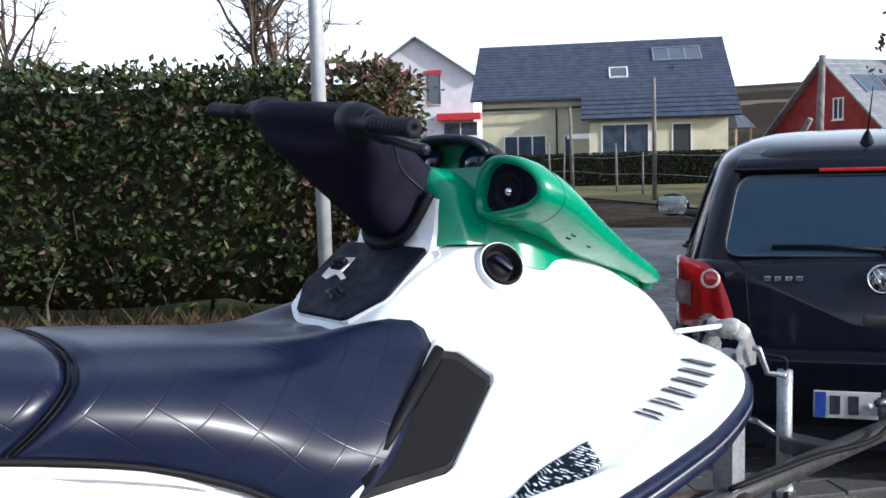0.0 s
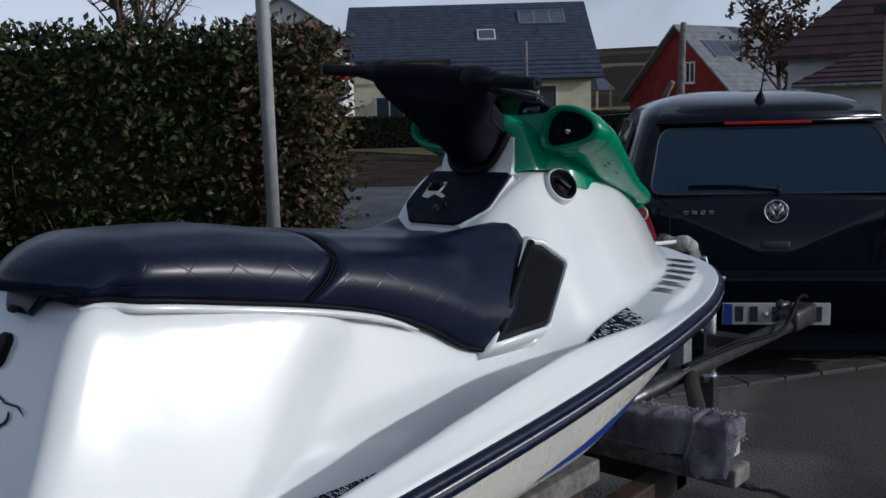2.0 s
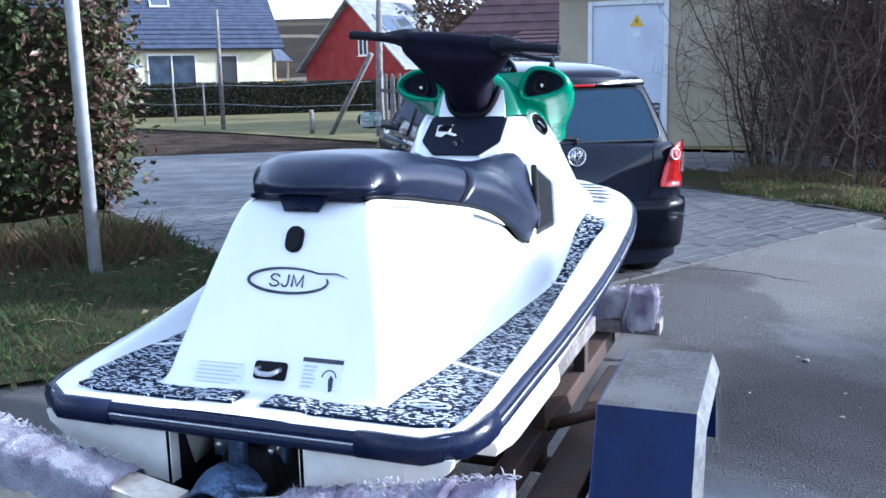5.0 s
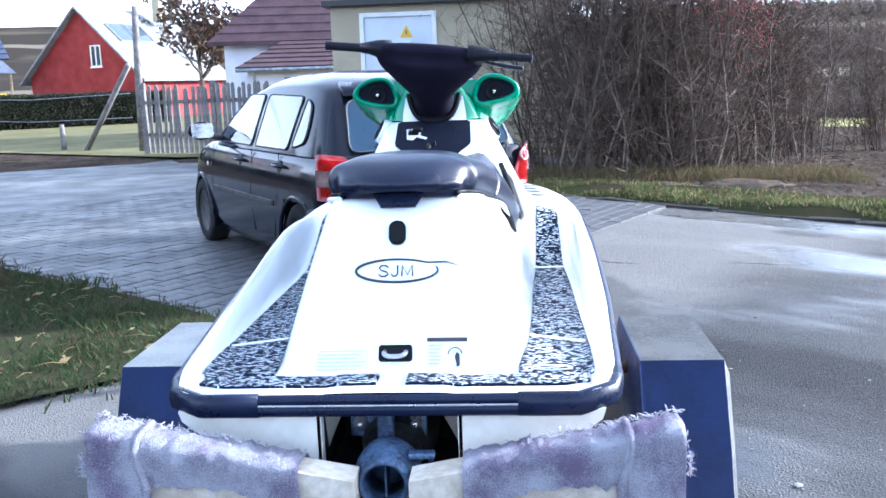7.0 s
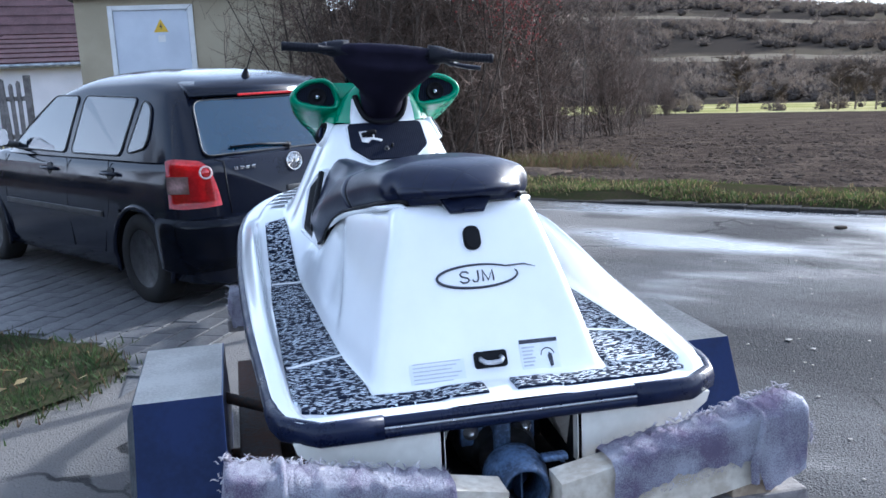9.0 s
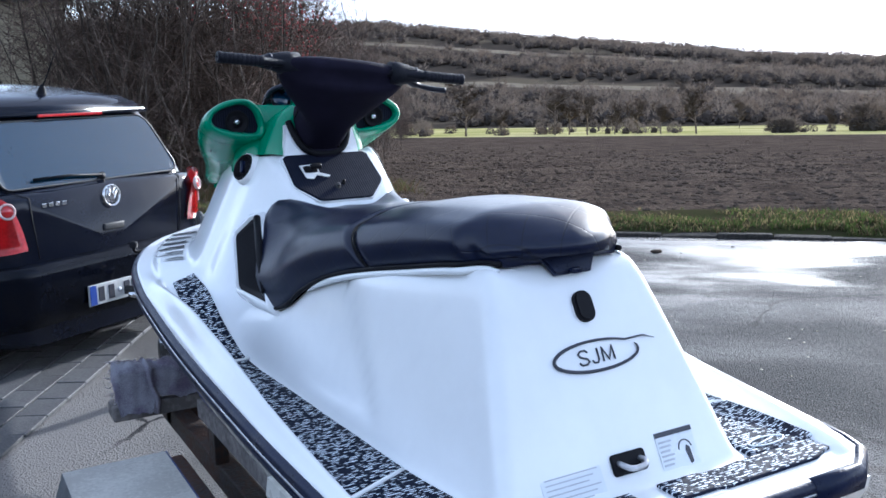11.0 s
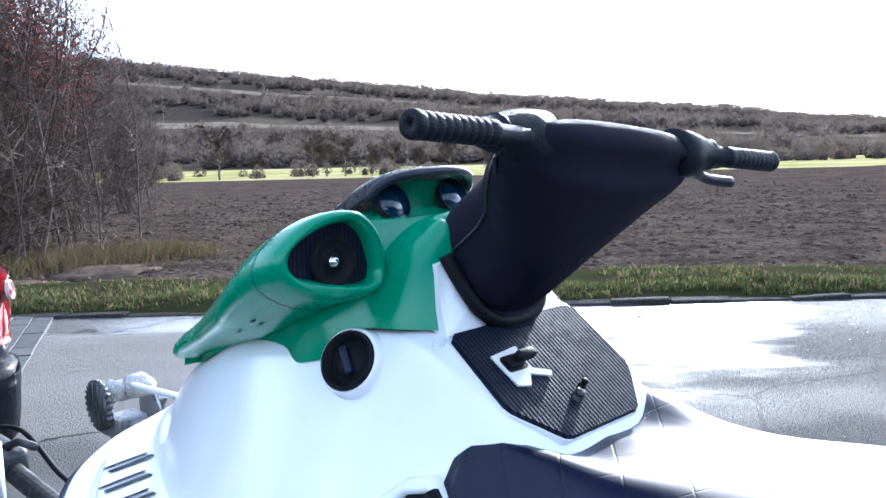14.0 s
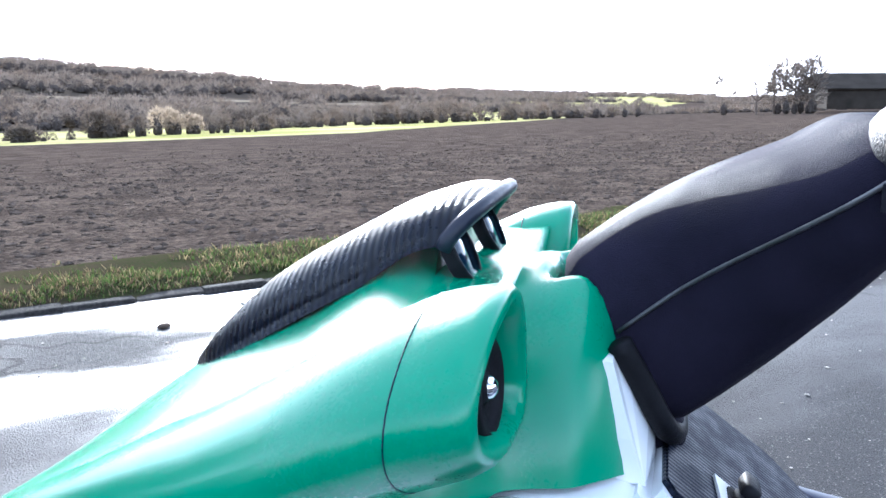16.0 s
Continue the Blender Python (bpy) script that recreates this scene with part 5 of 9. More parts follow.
tube(bm, catmull([(-0.062, 3.46, 0.915), (-0.04, 3.44, 0.93), (-0.01, 3.45, 0.925), (0.02, 3.43, 0.932), (0.045, 3.44, 0.925), (0.062, 3.43, 0.93)], 4), [0.02, 0.023, 0.026, 0.028, 0.028, 0.027, 0.026, 0.027, 0.029, 0.03, 0.029, 0.027, 0.028, 0.03, 0.031, 0.03, 0.029, 0.028, 0.027, 0.025, 0.02], 14)
for q in bm.verts:
    q.co += Vector((noise.noise(q.co * 40), noise.noise(q.co * 40 + Vector((9, 0, 0))), noise.noise(q.co * 40 + Vector((0, 9, 0))))) * 0.008
part("cloth", bm, M["cloth"], winch, "crumpled pale cloth tied over the drum")
bm = BM()
tube(bm, [(0.085, 3.45, 0.88), (0.1, 3.45, 0.88), (0.1, 3.5, 0.8), (0.16, 3.5, 0.8)], 0.009, 8)
part("crank", bm, M["silver"], winch)
# jockey wheel
bm = BM()
tube(bm, [(-0.14, 4.03, 0.24), (-0.14, 4.03, 0.68)], 0.027, 14)
tube(bm, [(-0.14, 4.03, 0.22), (-0.14, 4.03, 0.26)], 0.033, 14)
jack = part("jockey_post", bm, M["galv"], trailer, "galvanised jockey wheel post")
bm = BM()
box(bm, (-0.14, 3.99, 0.39), (0.05, 4.07, 0.45), 0.008)
part("jockey_clamp", bm, M["rim_steel"], jack, smooth=False)
bm = BM()
tube(bm, catmull([(-0.14, 4.03, 0.68), (-0.14, 4.03, 0.72), (-0.2, 4.0, 0.73), (-0.26, 3.97, 0.73), (-0.265, 3.97, 0.76)], 3), 0.008, 7)
lathe(bm, [(0.018, 0), (0.02, 0.02), (0.012, 0.03), (0, 0.03)], aim((-0.265, 3.97, 0.75), (0, 0, 1)), 12)
part("jockey_handle", bm, M["black"], jack, "crank handle with black knob")
bm = BM()
lathe(bm, [(0.03, -0.03), (0.085, -0.032), (0.1, -0.02), (0.102, 0.0), (0.1, 0.02), (0.085, 0.032), (0.03, 0.03), (0, 0.03)], aim((-0.14, 4.05, 0.102), (1, 0, 0)), 28)
part("jockey_wheel", bm, M["tyre"], jack, "small black jockey wheel")
bm = BM()
tube(bm, [(-0.2, 3.95, 0.5), (-0.33, 3.8, 0.56)], 0.012, 8)
tube(bm, [(-0.14, 4.03, 0.43), (-0.2, 3.95, 0.5)], 0.008, 8)
part("clamp_handle", bm, M["chrome"], jack, "shiny clamp handle")
bm = BM()
box(bm, (-0.175, 4.0, 0.1), (-0.105, 4.06, 0.25), 0.01)
part("jockey_fork", bm, M["rim_steel"], jack, smooth=False)


def carpet_board(y0, y1, inner, outer, tall, sg, bare):
    """A timber board in carpet, its inner end bare; a V of two carries the hull."""
    a, b = Vector((sg * inner[0], 0, inner[1])), Vector((sg * outer[0], 0, outer[1]))
    d = (b - a).normalized()
    up = Vector((0, 0, 1))
    root = thing("carpeted_bunk_board", "timber bunk board wrapped in frayed grey carpet, on the trailer", "bunk board", "bunk boards", at=(sg * (inner[0] + outer[0]) / 2, (y0 + y1) / 2, min(inner[1], outer[1]) - tall))
    bm = BM()
    pts = []
    for t in (0, 0.25, 0.5, 0.75, 1):
        p = a.lerp(b, t * 0.985)
        pts.append([p + Vector((0, y, 0)) + up * z for y, z in ((y0 + 0.008, -tall), (y0 + 0.008, -0.008), (y1 - 0.008, -0.008), (y1 - 0.008, -tall))])
    rows = sheet(bm, pts, close_v=True)
    lid(bm, rows[0])
    lid(bm, rows[-1], True)
    bmesh.ops.recalc_face_normals(bm, faces=bm.faces[:])
    part("board", bm, M["wood_pale"], root, "bare pale timber", smooth=False)
    bm = BM()
    rnd = random.Random(int(y0 * 100) + sg)
    pts = []
    n = 40
    for k in range(n + 1):
        t = bare + (1 - bare) * k / n
        p = a.lerp(b, t)
        end = float(ease((t - 0.78) / 0.03))
        hem = -0.085 - 0.014 * math.sin(9 * t + y0) - 0.006 * rnd.random() - 0.07 * end
        out = 0.004 * end
        ring = [(y1 + 0.004, -0.06), (y1 + 0.006, -0.012), (y1 - 0.001, 0.003), ((y0 + y1) / 2, 0.006), (y0 + 0.009, 0.004), (y0 - 0.002 - out, -0.002), (y0 - 0.006 - out, -0.011), (y0 - 0.006 - out, -0.045), (y0 - 0.004 - out - 0.01 * end * rnd.random(), hem)]
        fold = 0.004 * (abs(t - 0.79) < 0.018) + 0.002 * (abs((t * 5.3) % 1 - 0.5) < 0.07)
        pts.append([p + Vector((0, y + 0.005 * rnd.uniform(-1, 1) - fold, z + 0.006 * rnd.uniform(-1, 1) + fold)) for y, z in ring])
    rows = sheet(bm, pts)
    lid_ring = rows[-1]
    c = bm.verts.new(b + d * 0.012 + Vector((0, (y0 + y1) / 2, -tall * 0.4)))
    for p, q in zip(lid_ring, lid_ring[1:]):
        bm.faces.new((p, q, c))
    bmesh.ops.solidify(bm, geom=bm.faces[:], thickness=0.004)
    bmesh.ops.recalc_face_normals(bm, faces=bm.faces[:])
    part("carpet_wrap", bm, M["carpet"], root, "worn lilac-grey carpet")
    bm = BM()
    for k in range(2600):
        t = bare + (1 - bare) * rnd.random()
        p = a.lerp(b, t)
        edge = rnd.random()
        yy, zz = (y0 + (y1 - y0) * rnd.random(), 0.006) if edge < 0.6 else (y0 - 0.008, -0.05 - 0.05 * rnd.random())
        if edge > 0.9:
            p = b + d * 0.01
        q = p + Vector((0, yy, zz))
        w = Vector((rnd.uniform(-1, 1), rnd.uniform(-1, 1), rnd.uniform(-0.2, 1))).normalized() * rnd.uniform(0.005, 0.02)
        s = Vector((rnd.uniform(-1, 1), rnd.uniform(-1, 1), 0)) * 0.0008
        vs = [bm.verts.new(q - s), bm.verts.new(q + s), bm.verts.new(q + w)]
        bm.faces.new(vs)
    part("frayed_edge", bm, M["carpet"], root, kind="stuff", smooth=False)
    bm = BM()
    for k in range(90):
        p = a.lerp(b, bare + 0.1 + (0.92 - bare) * rnd.random() ** 0.7) + Vector((0, y1 + rnd.uniform(-0.015, 0.006), 0.004))
        if k % 5 == 0:
            p = b + d * 0.012 + Vector((0, rnd.uniform(y0, y1), -rnd.random() * 0.12))
        w = (d * rnd.uniform(-1, 1) + Vector((0, rnd.uniform(-0.3, 0.5), rnd.uniform(0.0, 0.4)))).normalized() * rnd.uniform(0.006, 0.024)
        tube(bm, [p, p + w * 0.6 + Vector((0, 0, 0.003)), p + w], [0.0018, 0.0013, 0.0006], 4)
    part("loose_threads", bm, M["carpet_thread"], root, "pale frayed threads", kind="stuff")
    bm = BM()
    strip = []
    for t in (0.772, 0.782, 0.792, 0.8, 0.808):
        p = a.lerp(b, t)
        h = 0.012 * math.sin(math.pi * (t - 0.772) / 0.036)
        strip.append([p + d * 0.012 * math.sin(31 * z + 2) + Vector((0, y, z)) for y, z in ((y1, 0.004 + h), ((y0 + y1) / 2, 0.007 + h), (y0, 0.005 + h), (y0 - 0.008 - h, -0.012), (y0 - 0.008 - h, -0.05), (y0 - 0.012 - h, -0.1), (y0 - 0.009 - h, -0.15))])
    sheet(bm, strip)
    bmesh.ops.solidify(bm, geom=bm.faces[:], thickness=0.004)
    bmesh.ops.recalc_face_normals(bm, faces=bm.faces[:])
    part("carpet_fold", bm, M["carpet"], root, "folded seam of the carpet")
    return root


for sg in (1, -1):
    carpet_board(0.4, 0.5, (0.06, 0.585), (0.645, 0.695), 0.16, sg, 0.2)
    carpet_board(2.46, 2.56, (0.12, 0.565), (0.64, 0.6), 0.1, sg, 0.12)
for y0 in (0.4, 2.46):
    bm = BM()
    box(bm, (-0.66, y0, 0.43), (0.66, y0 + 0.1, 0.482), 0.008)
    beam = part("timber_crossbeam", bm, M["wood_grey"], None, smooth=False)
    tagged(beam, "weathered grey timber beam across the trailer frame", "timber beam", "timber beams")
for sg in (1, -1):
    bm = BM()
    box(bm, (sg * 0.52 - 0.05, 0.41, 0.48), (sg * 0.52 + 0.05, 0.49, 0.575), 0.004)
    tagged(part("timber_block", bm, M["wood"], None, smooth=False), "timber packing block under a bunk board", "timber block", "timber blocks")
    bm = BM()
    box(bm, (sg * 0.46 - 0.03, 1.28, 0.545), (sg * 0.46 + 0.03, 2.06, 0.6), 0.006)
    run = part("timber_runner", bm, M["wood_grey"], None, smooth=False)
    tagged(run, "weathered timber runner under the hull side", "timber runner", "timber runners")
    for y in (1.4, 1.95):
        bm = BM()
        box(bm, (sg * 0.455 - 0.02, y, 0.428), (sg * 0.455 + 0.02, y + 0.06, 0.547), 0.004)
        tagged(part("runner_bracket", bm, M["frame"], None, smooth=False), "rusty steel bracket carrying a timber runner", "bracket", "runner brackets")
    bm = BM()
    pts = []
    for y in np.linspace(0.8, 1.3, 14):
        e = 1 - 0.45 * max(0, (0.86 - y) / 0.06) ** 2
        w = 0.515 + 0.02 * float(ease((y - 0.8) / 0.1))
        pts.append([(sg * 0.46, y, 0.6), (sg * w, y, 0.6), (sg * (w + 0.006), y, 0.615), (sg * w, y, 0.6 + 0.055 * e), (sg * 0.46, y, 0.6 + 0.06 * e)])
    rows = sheet(bm, pts, close_v=True)
    lid(bm, rows[0])
    lid(bm, rows[-1], True)
    bmesh.ops.recalc_face_normals(bm, faces=bm.faces[:])
    part("sponson", bm, M["hull"], ski, "cream-white side sponson", smooth=False)

# ---- ground ----
R2 = math.sqrt(0.5)
# skyline by azimuth; the unseen back side is raised to darken horizon reflections
ridge = spline([-180, -90, -45, -20, 0, 26, 33, 38, 44, 49.5, 54, 59, 64, 68, 76, 87, 94, 120, 180], [0.1, 0.07, 0.064, 0.068, 0.064, 0.056, 0.0445, 0.0365, 0.027, 0.0165, 0.0115, 0.004, -0.002, -0.0095, -0.014, -0.018, -0.0195, 0.03, 0.1])


def beyond_kerb(x, y):
    return (x + y) * R2 - 7.7


def ground_z(x, y):
    """Height of the land: level by the road, falling over the field, rising to the hills."""
    x, y = np.asarray(x, float), np.asarray(y, float)
    r = np.hypot(x, y)
    d = beyond_kerb(x, y)
    az = np.degrees(np.arctan2(x, y))
    e = ridge(az)
    near = np.where(d > 0, 0.03 * ease(d / 0.5) - 0.043 * np.clip(d - 1.6, 0, 136), -0.02)
    lawn = ease((r - 17) / 4) * 0.05
    near = np.where(d > 0, near, near + lawn)
    top = 1.5 + e * 600
    foot = np.where(d > 0, -0.043 * 136, 0.1)
    hill = foot + (top - foot) * ease((r - 170) / 430) ** 0.85
    far = top + (e - 0.012) * (r - 600)
    z = np.where(r < 150, near, np.where(r < 600, hill * ease((r - 150) / 60) + np.clip(near, -5.9, 1) * (1 - ease((r - 150) / 60)), far))
    return z


def soil_mat():
    """Ploughed field, with a pale grassy strip on the valley floor and winter scrub on the hills, by distance and place."""
    m = surf("field_soil", (0.09, 0.07, 0.056), (0.038, 0.03, 0.025), 1.2, 1.0, bump=1.0, bscale=13, fine=0.6, spec=0.0, bdist=0.13)
    n, l, p = nodes_of(m)
    base = p.inputs["Base Color"].links[0].from_socket
    co = n.new("ShaderNodeTexCoord")
    sep = n.new("ShaderNodeSeparateXYZ")
    l.new(co.outputs["Object"], sep.inputs[0])
    s = calc(n, l, "MULTIPLY", calc(n, l, "ADD", sep.outputs[0], sep.outputs[1]), R2)
    nz = n.new("ShaderNodeTexNoise")
    nz.inputs["Scale"].default_value = 0.03
    l.new(co.outputs["Object"], nz.inputs["Vector"])
    j = calc(n, l, "MULTIPLY", calc(n, l, "SUBTRACT", sep.outputs[0], sep.outputs[1]), R2)
    s = calc(n, l, "SUBTRACT", s, calc(n, l, "MULTIPLY", calc(n, l, "MAXIMUM", calc(n, l, "SUBTRACT", j, 25), 0.0), 0.83))
    s = calc(n, l, "MULTIPLY_ADD", nz.outputs[0], 8, s)

    def step(a, b):
        k = n.new("ShaderNodeMapRange")
        k.inputs[1].default_value, k.inputs[2].default_value = a, b
        l.new(s, k.inputs[0])
        return k.outputs[0]

    meadow_n = n.new("ShaderNodeTexNoise")
    meadow_n.inputs["Scale"].default_value, meadow_n.inputs["Detail"].default_value = 0.09, 6
    l.new(co.outputs["Object"], meadow_n.inputs["Vector"])
    mk = n.new("ShaderNodeMapRange")
    mk.inputs[1].default_value, mk.inputs[2].default_value = 0.4, 0.62
    l.new(meadow_n.outputs[0], mk.inputs[0])
    meadow = blend(n, l, mk.outputs[0], (0.25, 0.24, 0.085), (0.4, 0.36, 0.18))
    east = calc(n, l, "GREATER_THAN", sep.outputs[0], 0.0)
    c = blend(n, l, calc(n, l, "MULTIPLY", step(60, 61), east), base, meadow)
    nz2 = n.new("ShaderNodeTexNoise")
    nz2.inputs["Scale"].default_value, nz2.inputs["Detail"].default_value = 0.02, 8
    l.new(co.outputs["Object"], nz2.inputs["Vector"])
    k = n.new("ShaderNodeMapRange")
    k.inputs[1].default_value, k.inputs[2].default_value = 0.52, 0.62
    l.new(nz2.outputs[0], k.inputs[0])
    scrub = blend(n, l, k.outputs[0], (0.045, 0.038, 0.032), (0.09, 0.075, 0.055))
    ln = n.new("ShaderNodeVectorMath")
    ln.operation = "LENGTH"
    l.new(co.outputs["Object"], ln.inputs[0])
    far = calc(n, l, "MULTIPLY_ADD", nz.outputs[0], 30, ln.outputs["Value"])
    for r in (283, 412):
        line = calc(n, l, "LESS_THAN", calc(n, l, "ABSOLUTE", calc(n, l, "SUBTRACT", far, r)), 7)
        scrub = blend(n, l, line, scrub, (0.17, 0.145, 0.11))
    c = blend(n, l, calc(n, l, "MAXIMUM", calc(n, l, "MULTIPLY", step(132, 139), east), calc(n, l, "MULTIPLY", calc(n, l, "GREATER_THAN", far, 140), calc(n, l, "SUBTRACT", 1.0, east))), c, scrub)
    l.new(c, p.inputs["Base Color"])
    return m


M["soil"] = soil_mat()
bm = BM()
radii = [0.0] + list(np.geomspace(1.2, 60, 60)) + list(np.geomspace(64, 700, 60)) + list(np.geomspace(760, 4800, 14))
pts = []
for r in radii:
    row = []
    for k in range(200):
        a = 2 * math.pi * k / 200
        x, y = r * math.sin(a), r * math.cos(a)
        row.append((x, y, float(ground_z(x, y))))
    pts.append(row)
sheet(bm, pts, close_v=True, flip=False)
bmesh.ops.remove_doubles(bm, verts=bm.verts[:], dist=1e-5)
bmesh.ops.recalc_face_normals(bm, faces=bm.faces[:])
if sum(f.normal.z for f in bm.faces) < 0:
    bmesh.ops.reverse_faces(bm, faces=bm.faces[:])
ground = part("ground", bm, M["soil"], None)
tagged(ground, "ploughed brown field falling to a valley with scrubby hills", "ground", kind="structure")


def asphalt_mat():
    """Worn dark asphalt: pale stones in tar, cracks, patches, and a wet strip towards the kerb."""
    m = surf("asphalt", (0.029, 0.028, 0.03), (0.016, 0.016, 0.019), 0.7, 0.8, bump=0.9, bscale=110, fine=0.3, rvar=0.05, spec=0.24)
    n, l, p = nodes_of(m)
    base = p.inputs["Base Color"].links[0].from_socket
    co = n.new("ShaderNodeTexCoord")
    sep = n.new("ShaderNodeSeparateXYZ")
    l.new(co.outputs["Object"], sep.inputs[0])
    lane = calc(n, l, "MULTIPLY", calc(n, l, "ADD", sep.outputs[0], sep.outputs[1]), R2)
    along = calc(n, l, "MULTIPLY", calc(n, l, "SUBTRACT", sep.outputs[0], sep.outputs[1]), R2)
    road_co = n.new("ShaderNodeCombineXYZ")
    l.new(calc(n, l, "MULTIPLY", lane, 0.9), road_co.inputs[0])
    l.new(calc(n, l, "MULTIPLY", along, 0.35), road_co.inputs[1])

    def noise_of(scale, detail, vec):
        t = n.new("ShaderNodeTexNoise")
        t.inputs["Scale"].default_value, t.inputs["Detail"].default_value = scale, detail
        l.new(vec, t.inputs["Vector"])
        return t.outputs[0]

    def ramp(v, a, b, lo=0.0, hi=1.0):
        k = n.new("ShaderNodeMapRange")
        k.interpolation_type = "SMOOTHSTEP"
        k.inputs[1].default_value, k.inputs[2].default_value, k.inputs[3].default_value, k.inputs[4].default_value = a, b, lo, hi
        l.new(v, k.inputs[0])
        return k.outputs[0]

    obj = co.outputs["Object"]
    wet_n = noise_of(0.8, 6, road_co.outputs[0])
    damp = ramp(wet_n, 0.44, 0.58)
    reach = calc(n, l, "ADD", ramp(lane, 4.6, 6.4, -0.06, 0.17), ramp(along, 0.4, 2.0, 0.0, -0.3))
    reach = calc(n, l, "ADD", reach, calc(n, l, "MULTIPLY", ramp(along, -4.0, -1.6, 1.0, 0.0), ramp(lane, 6.7, 7.4, -0.2, 0.0)))
    puddle = ramp(calc(n, l, "ADD", wet_n, reach), 0.54, 0.68)
    stones = n.new("ShaderNodeTexVoronoi")
    stones.inputs["Scale"].default_value = 75
    l.new(obj, stones.inputs["Vector"])
    grain = ramp(stones.outputs["Distance"], 0.18, 0.42, 1.0, 0.0)
    pick = n.new("ShaderNodeSeparateColor")
    l.new(stones.outputs["Color"], pick.inputs[0])
    pale = calc(n, l, "MULTIPLY", grain, ramp(pick.outputs[0], 0.55, 1.0))
    c = blend(n, l, damp, base, (0.032, 0.032, 0.036))
    c = blend(n, l, calc(n, l, "MULTIPLY", pale, 0.95), c, (0.11, 0.108, 0.107))
    # sandy dust washed out along the grass edge
    edge = calc(n, l, "SUBTRACT", calc(n, l, "MULTIPLY", calc(n, l, "ADD", sep.outputs[0], 2.08), 0.685), calc(n, l, "MULTIPLY", calc(n, l, "SUBTRACT", sep.outputs[1], 2.48), 0.728))
    dusty = ramp(calc(n, l, "MULTIPLY_ADD", noise_of(1.1, 5, obj), 1.2, edge), 0.9, 2.3, 0.85, 0.0)
    c = blend(n, l, dusty, c, (0.17, 0.16, 0.15))
    # larger mended patches and dirt
    c = blend(n, l, ramp(noise_of(0.3, 4, obj), 0.5, 0.53, 0.0, 0.55), c, (0.03, 0.03, 0.032))
    crack = n.new("ShaderNodeTexVoronoi")
    crack.feature = "DISTANCE_TO_EDGE"
    crack.inputs["Scale"].default_value = 0.45
    bent = n.new("ShaderNodeVectorMath")
    bent.operation = "ADD"
    wob = n.new("ShaderNodeTexNoise")
    wob.inputs["Scale"].default_value, wob.inputs["Detail"].default_value = 1.3, 5
    l.new(obj, wob.inputs["Vector"])
    l.new(obj, bent.inputs[0])
    l.new(wob.outputs["Color"], bent.inputs[1])
    l.new(bent.outputs[0], crack.inputs["Vector"])
    line = calc(n, l, "MULTIPLY", ramp(crack.outputs["Distance"], 0.004, 0.012, 1.0, 0.0), ramp(noise_of(0.5, 2, obj), 0.45, 0.55))
    c = blend(n, l, line, c, (0.012, 0.012, 0.013))
    l.new(c, p.inputs["Base Color"])
    r1 = calc(n, l, "MULTIPLY_ADD", damp, -0.1, 0.86)
    l.new(calc(n, l, "MULTIPLY_ADD", puddle, -0.52, r1), p.inputs["Roughness"])
    l.new(calc(n, l, "MULTIPLY_ADD", puddle, 0.68, calc(n, l, "MULTIPLY_ADD", damp, 0.12, 0.12)), p.inputs["Specular IOR Level"])
    b = n["Bump"]
    h = calc(n, l, "ADD", b.inputs["Height"].links[0].from_socket, calc(n, l, "MULTIPLY", grain, 0.6))
    l.new(h, b.inputs["Height"])
    l.new(ramp(puddle, 0.0, 1.0, 0.9, 0.12), b.inputs["Strength"])
    return m


M["asphalt"] = asphalt_mat()

# road, side street of pavers, verge and kerb
def flat_sheet(name, poly, z, material, label, category, step=1.0, kind="structure", wave=0.0):
    """A level surface inside an outline, cut into a grid."""
    bm = BM()
    f = bm.faces.new([bm.verts.new((x, y, z)) for x, y in poly])
    bmesh.ops.recalc_face_normals(bm, faces=[f])
    if f.normal.z < 0:
        bmesh.ops.reverse_faces(bm, faces=[f])
    ob = part(name, bm, material, None, smooth=False)
    return tagged(ob, label, category, kind=kind)


def ij(i, j):
    return (i * R2 + j * R2, i * R2 - j * R2)


road = flat_sheet("road", [ij(-40, -70), ij(7.7, -70), ij(7.7, 70), ij(-40, 70)], 0.0, M["asphalt"], "worn grey asphalt road, damp in patches", "road")
L1P, L1N = Vector((0.39, 5.9)), Vector((-0.873, 0.488))
GRASS = [(-1.2, 3.5), (-1.38, 3.9), (-2.3, 4.65), (-3.67, 5.63), (-14, 13.2), (-22, 5), (-9.5, -4.5), (-2.08, 2.48), (-1.4, 3.1)]
M["paving"] = surf("paving", (0.1, 0.098, 0.098), (0.06, 0.06, 0.06), 1.5, 0.6, bump=0.3, bscale=60, fine=0.4)
M["paver"] = surf("paver", (0.1, 0.099, 0.1), (0.065, 0.065, 0.068), 2.0, 0.55, spec=0.25, bump=0.25, bscale=90, fine=0.35)
n, l, p = nodes_of(M["paver"])
oi = n.new("ShaderNodeObjectInfo")
gi = n.new("ShaderNodeNewGeometry")
rnd_mix = calc(n, l, "MULTIPLY_ADD", calc(n, l, "FRACT", calc(n, l, "ADD", oi.outputs["Random"], gi.outputs["Random Per Island"])), 0.32, 0.84)
old = p.inputs["Base Color"].links[0].from_socket
vm = n.new("ShaderNodeVectorMath")
vm.operation = "SCALE"
l.new(old, vm.inputs[0])
l.new(rnd_mix, vm.inputs["Scale"])
l.new(vm.outputs[0], p.inputs["Base Color"])
